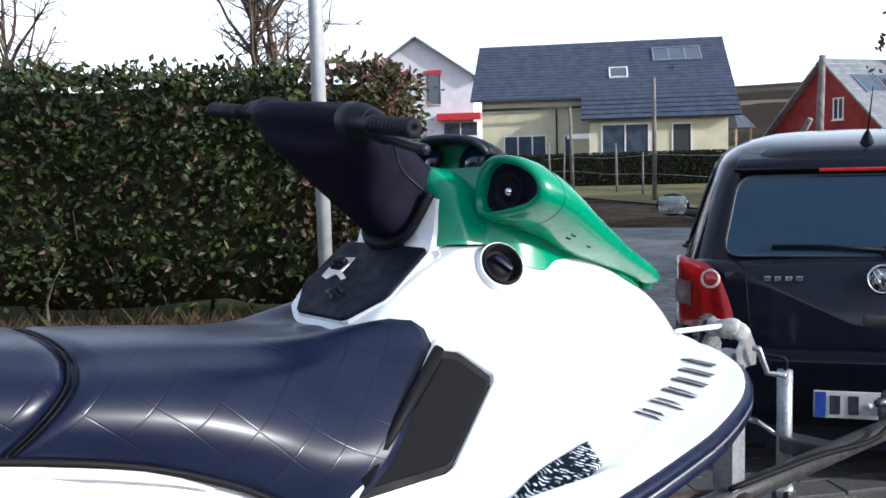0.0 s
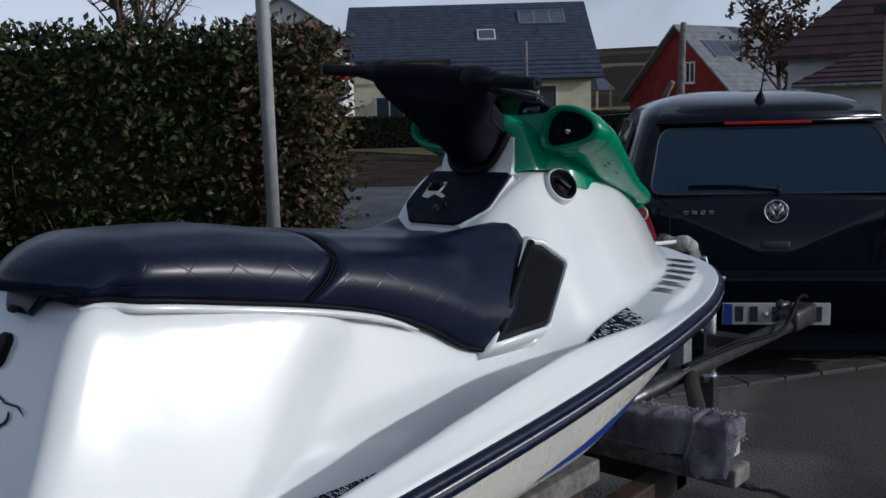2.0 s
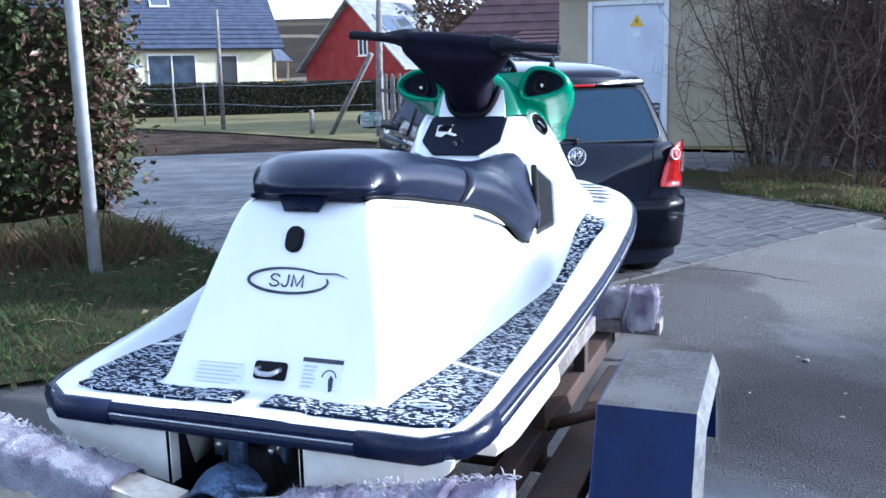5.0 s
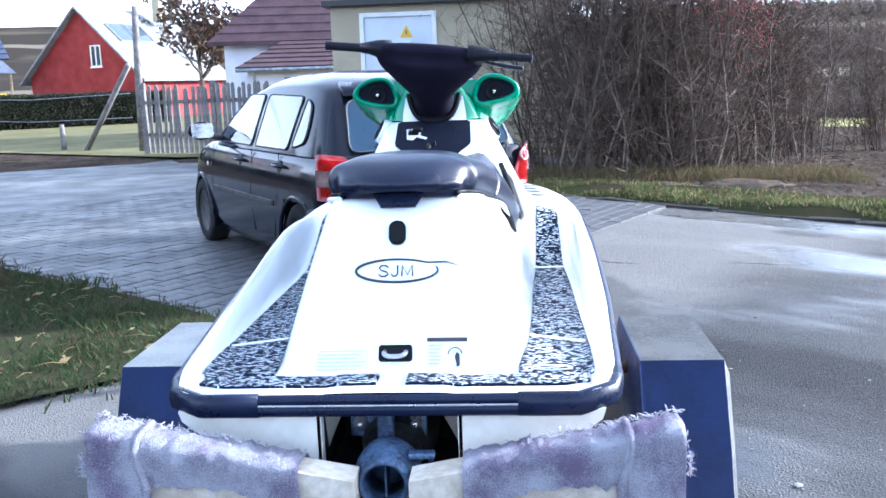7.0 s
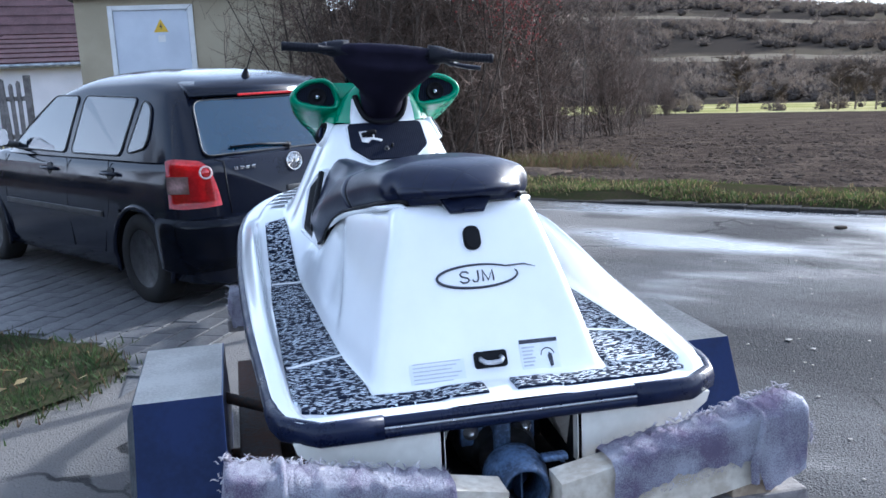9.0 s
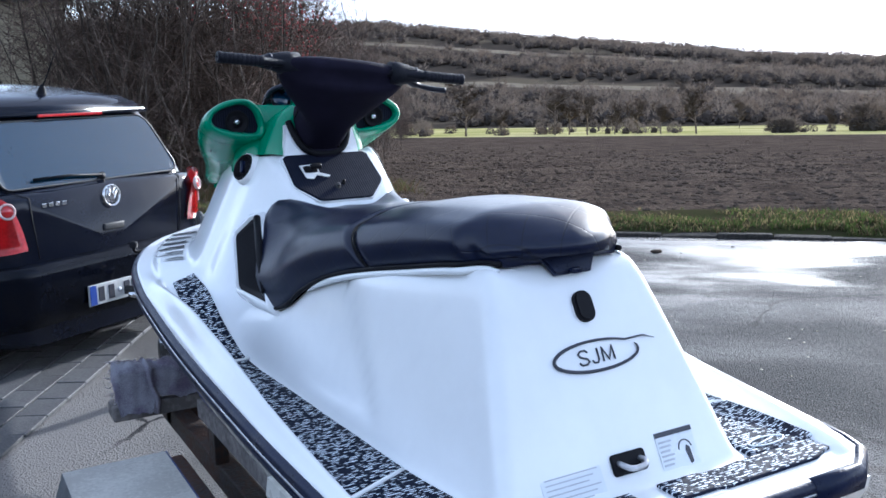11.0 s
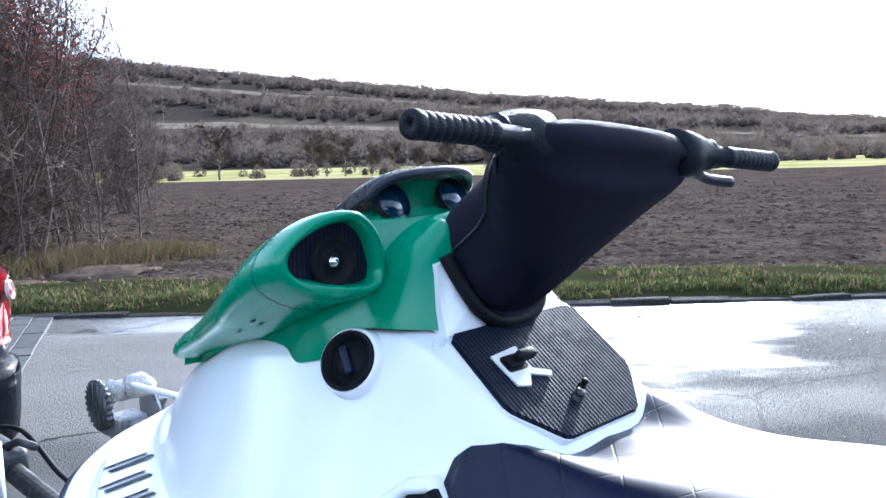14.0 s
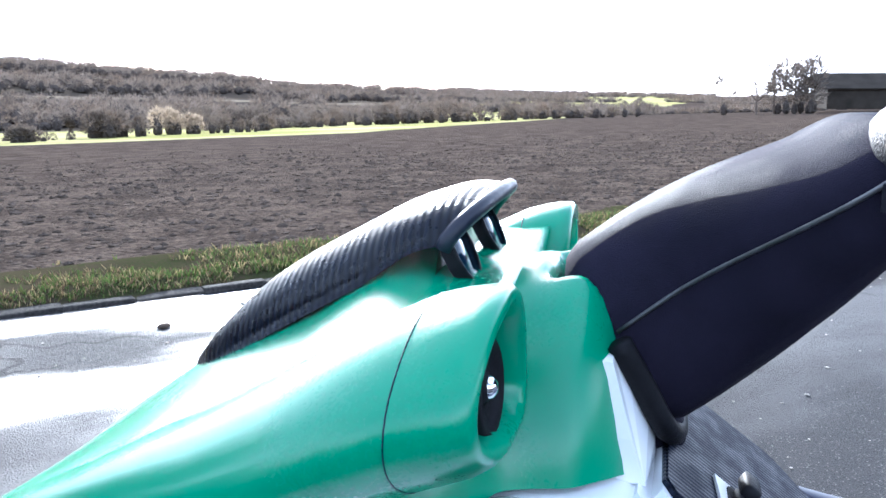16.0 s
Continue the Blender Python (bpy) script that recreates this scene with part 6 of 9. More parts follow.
pave_poly = [(1.95, 8.7), (0.39, 5.9), (-1.2, 3.05), (-1.2, 3.5), (-1.38, 3.9), (-3.67, 5.63), (-14, 13.2), (-60, 30), (-60, 37), (-28, 29.3), (-22.8, 27.1), (-14.5, 22.9), (-7.0, 18.3), (-2, 17.5), (2.4, 16)]
paving = flat_sheet("street", pave_poly, 0.006, M["paving"], "grey block-paved side street", "pavement")
M["lawn"] = surf("lawn", (0.17, 0.15, 0.075), (0.11, 0.105, 0.045), 0.8, 0.95, bump=0.8, bscale=40, fine=0.5, spec=0.1)
M["bank_soil"] = surf("bank_soil", (0.03, 0.04, 0.018), (0.05, 0.044, 0.028), 1.8, 0.95, bump=1.0, bscale=35, fine=0.6, spec=0.0)
M["turf"] = surf("turf", (0.03, 0.034, 0.014), (0.042, 0.033, 0.022), 1.4, 0.95, bump=1.0, bscale=35, fine=0.6, spec=0.0)
flat_sheet("lawn", [(-2.0, 17.5), (-7.0, 18.3), (-14.5, 22.9), (-22.8, 27.1), (-28, 29.3), (-60, 37), (-150, 90), (-60, 160), (-22, 120), (-6, 60), (0, 30), (2.0, 16.3)], 0.07, M["lawn"], "dry yellowish winter lawn", "lawn")
flat_sheet("grass_bank", GRASS, 0.03, M["bank_soil"], "rough grass under the hedge", "grass")


def verge_z(i, j):
    return float(ground_z(*ij(i, j))) + 0.05 * ease((i - 7.75) / 0.3) * (1 - 0.8 * ease((i - 8.6) / 0.8)) + 0.05 * noise.noise((i * 1.3, j * 0.6, 0)) * ease((i - 7.8) / 0.4)


bm = BM()
pts = []
for i in np.linspace(7.72, 9.5, 14):
    pts.append([(*ij(i + 0.12 * noise.noise((j * 0.4, i, 3)) * (i > 7.8), j), verge_z(i, j) + 0.012 - 0.05 * ease((i - 8.9) / 0.6)) for j in np.linspace(-9, 26, 150)])
sheet(bm, pts)
bmesh.ops.recalc_face_normals(bm, faces=bm.faces[:])
if sum(f.normal.z for f in bm.faces) < 0:
    bmesh.ops.reverse_faces(bm, faces=bm.faces[:])
tagged(part("verge", bm, M["turf"], None), "rough grass verge between road and field", "verge", kind="structure")
M["kerb"] = surf("kerb", (0.058, 0.052, 0.047), (0.028, 0.026, 0.024), 3, 0.95, bump=1.0, bscale=40, fine=0.5, spec=0.05)
kerb = thing("kerb", "dark crumbling kerb along the road edge", "kerb", at=(5.4, 5.4, 0), kind="structure")
kerb_meshes = []
for v in range(4):
    bm = BM()
    box(bm, (-0.251, -0.07, -0.05), (0.251, 0.07, 0.04 + 0.01 * (v % 2)), 0.018)
    for q in bm.verts:
        q.co += Vector((noise.noise(q.co * 9 + Vector((v * 7, 0, 0))), noise.noise(q.co * 9 + Vector((0, v * 7, 0))), noise.noise(q.co * 9 + Vector((0, 0, v * 7))))) * 0.012
    me = bpy.data.meshes.new("kerb_stone")
    bm.to_mesh(me)
    bm.free()
    me.materials.append(M["kerb"])
    kerb_meshes.append(me)
rk = random.Random(5)
for k in range(64):
    j = -8.5 + k * 0.505
    ob = new("kerb_stone", kerb_meshes[rk.randrange(4)])
    ob.parent = kerb
    x, y = ij(7.74, j)
    ob.matrix_basis = kerb.matrix_basis.inverted() @ pose(x, y, rk.uniform(-0.03, -0.012), rk.uniform(-3, 3), rk.uniform(-2, 2), -45 + rk.uniform(-2.5, 2.5))


def blades(name, places, label, mats, rnd, h=(0.03, 0.1), w=0.004, per=1, lean=0.5):
    """Many thin blades at the places given; one object of stuff."""
    verts, faces, idx = [], [], []
    for x, y, z, s in places:
        for _ in range(per):
            a, hh = rnd.uniform(0, 6.283), rnd.uniform(*h) * s
            dx, dy = math.cos(a), math.sin(a)
            ox, oy = rnd.uniform(-0.02, 0.02), rnd.uniform(-0.02, 0.02)
            le = rnd.uniform(0.1, lean) * hh
            k = len(verts)
            verts += [(x + ox - dy * w, y + oy + dx * w, z - 0.01), (x + ox + dy * w, y + oy - dx * w, z - 0.01), (x + ox + dx * le * 0.5 + dy * w * 0.6, y + oy + dy * le * 0.5 - dx * w * 0.6, z + hh * 0.6), (x + ox + dx * le, y + oy + dy * le, z + hh)]
            faces += [(k, k + 1, k + 2), (k, k + 2, k + 3)]
            m = rnd.randrange(len(mats))
            idx += [m, m]
    me = bpy.data.meshes.new(name)
    me.from_pydata(verts, [], faces)
    for m in mats:
        me.materials.append(m)
    me.polygons.foreach_set("material_index", idx)
    ob = new(name, me)
    return tagged(ob, label, "grass", kind="stuff")


M["blade_green"] = surf("blade_green", (0.075, 0.12, 0.026), (0.05, 0.08, 0.02), 3, 0.7, spec=0.2, thin=0.35)
M["blade_olive"] = surf("blade_olive", (0.1, 0.1, 0.036), (0.065, 0.065, 0.025), 3, 0.8, spec=0.2, thin=0.35)
M["bank_green"] = surf("bank_green", (0.045, 0.082, 0.028), (0.065, 0.088, 0.034), 3, 0.8, spec=0.15, thin=0.3)
M["bank_dark"] = surf("bank_dark", (0.034, 0.054, 0.024), (0.052, 0.058, 0.028), 3, 0.85, spec=0.1, thin=0.3)
M["blade_straw"] = surf("blade_straw", (0.3, 0.24, 0.12), (0.2, 0.15, 0.08), 3, 0.85, spec=0.2, thin=0.35)
M["blade_brown"] = surf("blade_brown", (0.12, 0.085, 0.05), (0.08, 0.055, 0.035), 3, 0.9, spec=0.1, thin=0.35)
rg = random.Random(11)
places = []
for _ in range(15000):
    j = rg.uniform(-7.5, 16)
    i = 7.82 + abs(rg.gauss(0, 0.5))
    if i > 9.3 or noise.noise((i * 2.2, j * 0.9, 1)) < -0.16:
        continue
    x, y = ij(i, j)
    places.append((x, y, verge_z(i, j), 1.0 if i < 8.9 else 0.6))
blades("verge_grass", places, "uneven tufts of winter grass on the verge", [M["blade_green"], M["blade_green"], M["blade_olive"], M["blade_straw"], M["blade_brown"]], rg, (0.01, 0.07), 0.006, 5, 1.0)


def inside(poly, x, y):
    c = False
    for (ax, ay), (bx, by) in zip(poly, poly[1:] + poly[:1]):
        if (ay > y) != (by > y) and x < (bx - ax) * (y - ay) / (by - ay) + ax:
            c = not c
    return c


places = []
while len(places) < 19000:
    x, y = rg.uniform(-6.2, -1.15), rg.uniform(-2, 7)
    thick = noise.noise((x * 2.1, y * 2.1, 7)) + 0.5 * noise.noise((x * 6, y * 6, 3))
    if inside(GRASS, x, y) and thick > -0.32:
        places.append((x + rg.gauss(0, 0.08), y + rg.gauss(0, 0.08), 0.012, rg.uniform(0.5, 1.0) + 0.9 * max(0, thick)))
blades("bank_grass", places, "short dark green grass mixed with dry stalks", [M["bank_green"], M["bank_green"], M["bank_dark"], M["bank_dark"], M["blade_brown"]], rg, (0.02, 0.085), 0.005, 3, 1.1)
# dead stalks lying in the grass
bm = BM()
for _ in range(100):
    x, y = rg.uniform(-4.5, -1.3), rg.uniform(1.5, 6)
    if not inside(GRASS, x, y):
        continue
    a, s = rg.uniform(0, 6.28), rg.uniform(0.02, 0.09)
    c = Vector((x, y, rg.uniform(0.05, 0.08)))
    d = Vector((math.cos(a), math.sin(a), rg.uniform(-0.15, 0.2))) * s
    tube(bm, [c - d, c + Vector((0, 0, 0.012)), c + d], 0.0022, 4)
tagged(part("dead_stalks", bm, M["blade_straw"], None), "pale dead stalks lying in the grass", "stalks", kind="stuff")
# dead leaves on the bank
bm = BM()
for _ in range(90):
    x, y = rg.uniform(-4.5, -1.3), rg.uniform(2, 6)
    if not inside(GRASS, x, y):
        continue
    a, s = rg.uniform(0, 6.28), rg.uniform(0.02, 0.05)
    d, e = Vector((math.cos(a), math.sin(a), 0.1)) * s, Vector((-math.sin(a), math.cos(a), 0.3)) * s * 0.45
    c = Vector((x, y, 0.075))
    bm.faces.new([bm.verts.new(c - d), bm.verts.new(c + e), bm.verts.new(c + d), bm.verts.new(c - e * 0.8)])
tagged(part("dead_leaves", bm, M["blade_straw"], None, smooth=False), "pale dead leaves lying in the grass", "leaves", kind="stuff")
# clods on the near field, stones
M["clod"] = surf("clod", (0.12, 0.092, 0.072), (0.05, 0.04, 0.032), 6, 0.95, bump=0.8, bscale=60, fine=0.4, spec=0.0)
verts, faces = [], []
ico = bmesh.new()
bmesh.ops.create_icosphere(ico, subdivisions=1, radius=1)
iv, fi = [v.co.copy() for v in ico.verts], [[v.index for v in f.verts] for f in ico.faces]
ico.free()
for _ in range(9000):
    i, j = 9.2 + abs(rg.gauss(0, 9)), rg.uniform(-14, 34)
    x, y = ij(i, j)
    z, s = float(ground_z(x, y)), rg.uniform(0.012, 0.055) * (1 + 0.02 * i)
    k = len(verts)
    sx, sy, sz = s * rg.uniform(0.7, 1.4), s * rg.uniform(0.7, 1.4), s * rg.uniform(0.35, 0.8)
    verts += [(x + v.x * sx * rg.uniform(0.7, 1.2), y + v.y * sy * rg.uniform(0.7, 1.2), z + v.z * sz * rg.uniform(0.7, 1.2)) for v in iv]
    faces += [[k + q for q in f] for f in fi]
me = bpy.data.meshes.new("soil_clods")
me.from_pydata(verts, [], faces)
me.materials.append(M["clod"])
tagged(new("soil_clods", me), "brown clods of ploughed earth", "soil", kind="stuff")
# pale chips and crumbs lying about on the asphalt
verts, faces = [], []
for _ in range(300):
    x, y = rg.uniform(0.9, 7.5), rg.uniform(-0.5, 6.5)
    if x + y > 10.6:
        continue
    sz = rg.uniform(0.003, 0.009) * (2.0 if rg.random() < 0.08 else 1)
    k = len(verts)
    verts += [(x + v.x * sz * rg.uniform(0.7, 1.7), y + v.y * sz * rg.uniform(0.7, 1.7), 0.002 + (v.z + 0.7) * sz * 0.4) for v in iv]
    faces += [[k + q for q in f] for f in fi]
me = bpy.data.meshes.new("road_chips")
me.from_pydata(verts, [], faces)
M["chip"] = surf("chip", (0.3, 0.28, 0.25), (0.14, 0.125, 0.11), 0.9, 0.9, fine=0.5)
me.materials.append(M["chip"])
tagged(new("road_chips", me), "small pale stone chips on the asphalt", "stones", kind="stuff")
# manhole cover by the verge, low dirt lumps on the road
bm = BM()
lathe(bm, [(0.3, -0.02), (0.3, 0.012), (0.27, 0.014), (0.26, 0.008), (0.05, 0.01), (0, 0.01)], Matrix.Translation((8.1, 3.1, 0.03)), 32)
tagged(part("manhole_cover", bm, M["kerb"], None), "round grey manhole cover in the grass", "manhole cover")
for x, y, s in ((4.36, 5.34, 0.035), (4.75, 1.8, 0.03)):
    bm = BM()
    bmesh.ops.create_icosphere(bm, subdivisions=2, radius=1)
    for v in bm.verts:
        v.co = Vector((v.co.x * s * 1.6, v.co.y * s, v.co.z * s * 0.45)) * (1 + 0.4 * noise.noise(v.co * 2 + Vector((x, y, 0)))) + Vector((x, y, s * 0.3))
    tagged(part("earth_lump", bm, M["clod"], None), "lump of dark earth on the road", "earth lump", "earth lumps")

# ---- car ----
car = thing("small_car", "black five-door hatchback with tow hitch, parked before the trailer", "car", at=(-0.19, 4.9, 0), turn=33)
car.matrix_basis = car.matrix_basis @ Matrix.Scale(1.03, 4)
car_w = spline([0.0, 0.02, 0.06, 0.13, 0.27, 0.7, 1.8, 3.0, 3.4, 3.7, 3.84, 3.9], [0.6, 0.67, 0.735, 0.785, 0.813, 0.825, 0.828, 0.82, 0.79, 0.7, 0.58, 0.4])
car_top = spline([0.0, 0.1, 2.7, 2.85, 3.3, 3.7, 3.86, 3.9], [0.93, 0.95, 0.95, 0.95, 0.885, 0.76, 0.64, 0.55])
bm = BM()
SEC = [(0.86, 0.17), (0.955, 0.2), (0.975, 0.32), (0.995, 0.5), (1.0, 0.62), (0.995, 0.68), (0.985, 0.78), (0.965, 0.87), (0.94, 0.93), (0.9, 0.955)]
pts = []
fs = np.sort(np.r_[np.linspace(0, 0.3, 16), np.linspace(0.34, 3.6, 110), np.linspace(3.63, 3.9, 16)])
for f in fs:
    w, t = float(car_w(f)), float(car_top(f))
    half = [(-a * w, f, 0.17 + (z - 0.17) * (t - 0.17) / 0.785) for a, z in SEC] + [(-0.5 * w, f, t + 0.012)]
    pts.append(half + [(0, f, t + 0.02)] + [(-x, y, z) for x, y, z in half[::-1]])
rows = sheet(bm, pts, flip=True)
lid(bm, rows[0], True)
lid(bm, rows[-1])
bm.faces.ensure_lookup_table()
WHEELS = (0.61, 3.17)
dead = []
for fc in bm.faces:
    c = fc.calc_center_median()
    if abs(c.x) > 0.62 and any(math.hypot(c.y - wy, c.z - 0.295) < 0.345 for wy in WHEELS):
        dead.append(fc)
bmesh.ops.delete(bm, geom=dead, context="FACES")
bmesh.ops.recalc_face_normals(bm, faces=bm.faces[:])
body = part("body", bm, M["paint_car"], car, "black car body", local=True)
# cabin
LEV = [(0.935, 0.07, 2.92, 0.785), (1.0, 0.1, 2.78, 0.765), (1.12, 0.165, 2.55, 0.727), (1.25, 0.245, 2.3, 0.683), (1.36, 0.31, 2.08, 0.64), (1.4, 0.33, 2.0, 0.622), (1.43, 0.42, 1.92, 0.585), (1.468, 0.62, 1.78, 0.5), (1.502, 0.95, 1.56, 0.36), (1.515, 1.15, 1.42, 0.2)]
bm = BM()
rings = []
for z, f0, f1, hw in LEV:
    ring = []
    for k in range(64):
        a = 2 * math.pi * (k + 0.5) / 64
        c, s = math.cos(a), math.sin(a)
        e = 0.22 if z < 1.4 else 0.4
        ring.append((hw * math.copysign(abs(c) ** e, c), (f0 + f1) / 2 + (f1 - f0) / 2 * math.copysign(abs(s) ** e, s), z))
    rings.append(ring)
rows = sheet(bm, rings, close_v=True)
lid(bm, rows[-1])
bmesh.ops.recalc_face_normals(bm, faces=bm.faces[:])
part("cabin", bm, M["paint_car"], car, "black roof and pillars", local=True)


def cab_x(z):
    return float(np.interp(z, [q[0] for q in LEV], [q[3] for q in LEV]))


def cab_rear(z):
    return float(np.interp(z, [q[0] for q in LEV], [q[1] for q in LEV]))


def round_poly(poly, r=0.04, per=4):
    out = []
    k = len(poly)
    for i in range(k):
        p, a, b = Vector(poly[i]), Vector(poly[i - 1]), Vector(poly[(i + 1) % k])
        u, v = (a - p), (b - p)
        ru, rv = min(r, u.length * 0.45), min(r, v.length * 0.45)
        p0, p1 = p + u.normalized() * ru, p + v.normalized() * rv
        for t in range(per + 1):
            t /= per
            out.append((1 - t) ** 2 * p0 + 2 * t * (1 - t) * p + t * t * p1)
    return out


for sg in (-1, 1):
    for nm, poly in (("front_window", [(2.6, 0.975), (1.66, 0.965), (1.6, 1.355), (1.98, 1.36), (2.34, 1.16)]), ("rear_window", [(1.56, 0.965), (0.83, 0.965), (0.74, 1.335), (1.5, 1.355)]), ("quarter_window", [(0.75, 0.98), (0.52, 1.02), (0.5, 1.12), (0.53, 1.27), (0.65, 1.325)])):
        flat = round_poly([(a, b, 0) for a, b in poly], 0.05)
        bm = BM()
        slab(bm, [(sg * (cab_x(p.y) + 0.001), p.x, p.y) for p in flat], (sg, 0, 0.35), 0.006)
        win = part(nm, bm, M["car_glass"], car, "dark side window reflecting the sky", smooth=False, local=True)
        bm = BM()
        tube(bm, [(sg * (cab_x(p.y) + 0.005), p.x, p.y) for p in flat], 0.007, 5, closed=True)
        part("window_seal", bm, M["plastic_dark"], win, local=True)
    # sills, rub strip, handles, mirror, arch lips
    bm = BM()
    box(bm, (sg * 0.825 - 0.012, 1.08, 0.545), (sg * 0.825 + 0.014, 2.72, 0.585), 0.006)
    part("side_strip", bm, M["plastic_dark"], car, smooth=False, local=True)
    for f in (0.95, 1.9):
        bm = BM()
        tube(bm, catmull([(sg * 0.8, f - 0.09, 0.845), (sg * 0.838, f - 0.07, 0.848), (sg * 0.84, f + 0.06, 0.85), (sg * 0.8, f + 0.08, 0.85)], 4), 0.013, 8)
        part("door_handle", bm, M["paint_car"], car, local=True)
        bm = BM()
        lathe(bm, [(0.045, 0), (0.045, 0.004), (0.035, 0.005), (0.0, 0.0)], aim((sg * 0.803, f, 0.845), (sg, 0, 0.12), (0, 1, 0)), 18)
        part("handle_cup", bm, M["plastic_dark"], car, local=True)
    for wy in WHEELS:
        bm = BM()
        arc = [(sg * (float(car_w(wy + 0.35 * math.cos(a))) * (0.99 if math.sin(a) > 0 else 0.97) + 0.004), wy + 0.35 * math.cos(a), 0.295 + 0.35 * math.sin(a)) for a in np.linspace(-0.32, math.pi + 0.32, 30)]
        tube(bm, arc, 0.018, 7)
        part("wheel_arch", bm, M["paint_car"], car, "dark arch edge with dried mud", local=True)
        bm = BM()
        ring0 = [[Vector((sg * xx, wy + 0.355 * math.cos(a), 0.295 + 0.355 * math.sin(a))) for a in np.linspace(-0.3, math.pi + 0.3, 22)] for xx in (0.8, 0.5)]
        sheet(bm, ring0)
        vs = [Vector((sg * 0.5, wy + 0.355 * math.cos(a), 0.295 + 0.355 * math.sin(a))) for a in np.linspace(-0.3, math.pi + 0.3, 22)]
        bm.faces.new([bm.verts.new(p) for p in vs])
        part("arch_liner", bm, M["black"], car, smooth=False, local=True)
        wh = new("wheel")
        wh.parent = car
        wh.matrix_basis = Matrix.Translation((sg * 0.722, wy, 0.303))
        wheel_meshes(0.303, 0.18, wh, (0, 0, 0), sg, M["rim_dark"], 5)
    bm = BM()
    bmesh.ops.create_uvsphere(bm, u_segments=20, v_segments=12, radius=1)
    for v in bm.verts:
        v.co = Vector((v.co.x * 0.115, v.co.y * 0.06 * (0.5 if v.co.y < 0 else 1), v.co.z * 0.08))
    bmesh.ops.translate(bm, vec=(sg * 0.94, 2.54, 1.065), verts=bm.verts[:])
    mir = part("door_mirror", bm, M["paint_car"], car, "black door mirror", local=True)
    bm = BM()
    slab(bm, [(sg * 0.94 + a, 2.508, 1.065 + b) for a, b in rounded(0.095, 0.062, 0.03)], (0, -1, 0), 0.004)
    part("mirror_glass", bm, M["chrome"], mir, "bright mirror glass", smooth=False, local=True)
    bm = BM()
    tube(bm, [(sg * 0.74, 2.52, 0.99), (sg * 0.88, 2.53, 1.02)], 0.025, 8)
    part("mirror_arm", bm, M["plastic_dark"], mir, local=True)
    bm = BM()
    lathe(bm, [(0.022, 0), (0.02, 0.006), (0.0, 0.008)], aim((sg * 0.822, 2.86, 0.76), (sg, 0, 0), (0, 1, 0)), 12)
    part("side_marker", bm, M["clear_lamp"], car, local=True)
    # tail lamp wrapping the corner
    way = [(0.57, -0.012), (0.615, -0.01), (0.66, -0.002), (0.705, 0.022), (0.745, 0.058), (0.782, 0.105), (0.803, 0.15), (0.815, 0.195)]
    bm = BM()
    pts = []
    for k, (x, f) in enumerate(way):
        t = k / 7
        lo, hi = 0.67 - 0.015 * t + 0.03 * max(0, t - 0.7), 0.945 + 0.03 * t - 0.13 * max(0, 0.3 - t) - 0.1 * max(0, t - 0.8)
        pts.append([(sg * (x + 0.07 * (1 - t) ** 2 * q**1.5), f, lo + (hi - lo) * q) for q in np.linspace(0, 1, 8)])
    sheet(bm, pts, flip=sg < 0)
    bmesh.ops.solidify(bm, geom=bm.faces[:], thickness=-0.02)
    bmesh.ops.recalc_face_normals(bm, faces=bm.faces[:])
    lamp = part("tail_lamp", bm, M["red_lamp"], car, "red tail lamp", local=True)
    bm = BM()
    pts = []
    for x, f in way[4:]:
        pts.append([(sg * (x + 0.008), f - 0.009, q) for q in (0.755, 0.8, 0.86)])
    sheet(bm, pts, flip=sg < 0)
    bmesh.ops.solidify(bm, geom=bm.faces[:], thickness=-0.004)
    part("reversing_light", bm, M["clear_lamp"], lamp, "pale reversing light", local=True)
    bm = BM()
    lm = aim((sg * 0.668, -0.012, 0.88), (sg * 0.35, -1, 0.12), (1, 0, 0))
    lathe(bm, [(0.04, 0.0), (0.042, 0.01), (0.039, 0.015), (0.033, 0.015), (0.029, 0.008), (0.0, 0.006)], lm, 26)
    part("indicator_ring", bm, M["clear_lamp"], lamp, "round pale lamp ring", local=True)
    bm = BM()
    lathe(bm, [(0.03, 0.0), (0.03, 0.011), (0.0, 0.014)], lm, 22)
    part("indicator_lens", bm, M["red_lamp"], lamp, local=True)
# tailgate window, gate seam, bumper, spoiler, plate, badge, wiper, aerial
rear_n = Vector((0, -0.88, 0.47))


def rear_pt(x, z, up=0.004):
    return Vector((x, cab_rear(z), z)) + rear_n * up


poly = round_poly([(-0.62, 0.965, 0), (0.62, 0.965, 0), (0.55, 1.3, 0), (-0.55, 1.3, 0)], 0.07)
bm = BM()
slab(bm, [rear_pt(p.x, p.y, 0.0) for p in poly], rear_n, 0.008)
rw = part("tailgate_window", bm, M["rear_glass"], car, "dark tinted tailgate window", smooth=False, local=True)
bm = BM()
tube(bm, [rear_pt(p.x, p.y, 0.007) for p in poly], 0.006, 5, closed=True)
part("window_seal", bm, M["plastic_dark"], rw, local=True)
bm = BM()
slab(bm, [(-0.57, 0.255, 1.322), (0.57, 0.255, 1.322), (0.53, 0.45, 1.402), (-0.53, 0.45, 1.402)], (0, -0.35, 1), 0.028, 0.01)
part("roof_spoiler", bm, M["paint_car"], car, "black roof edge spoiler", local=True)
bm = BM()
box(bm, (-0.22, 0.246, 1.318), (0.22, 0.262, 1.334), 0.004)
part("brake_light", bm, M["red_lamp"], car, "high red brake light", smooth=False, local=True)
bm = BM()
pts = []
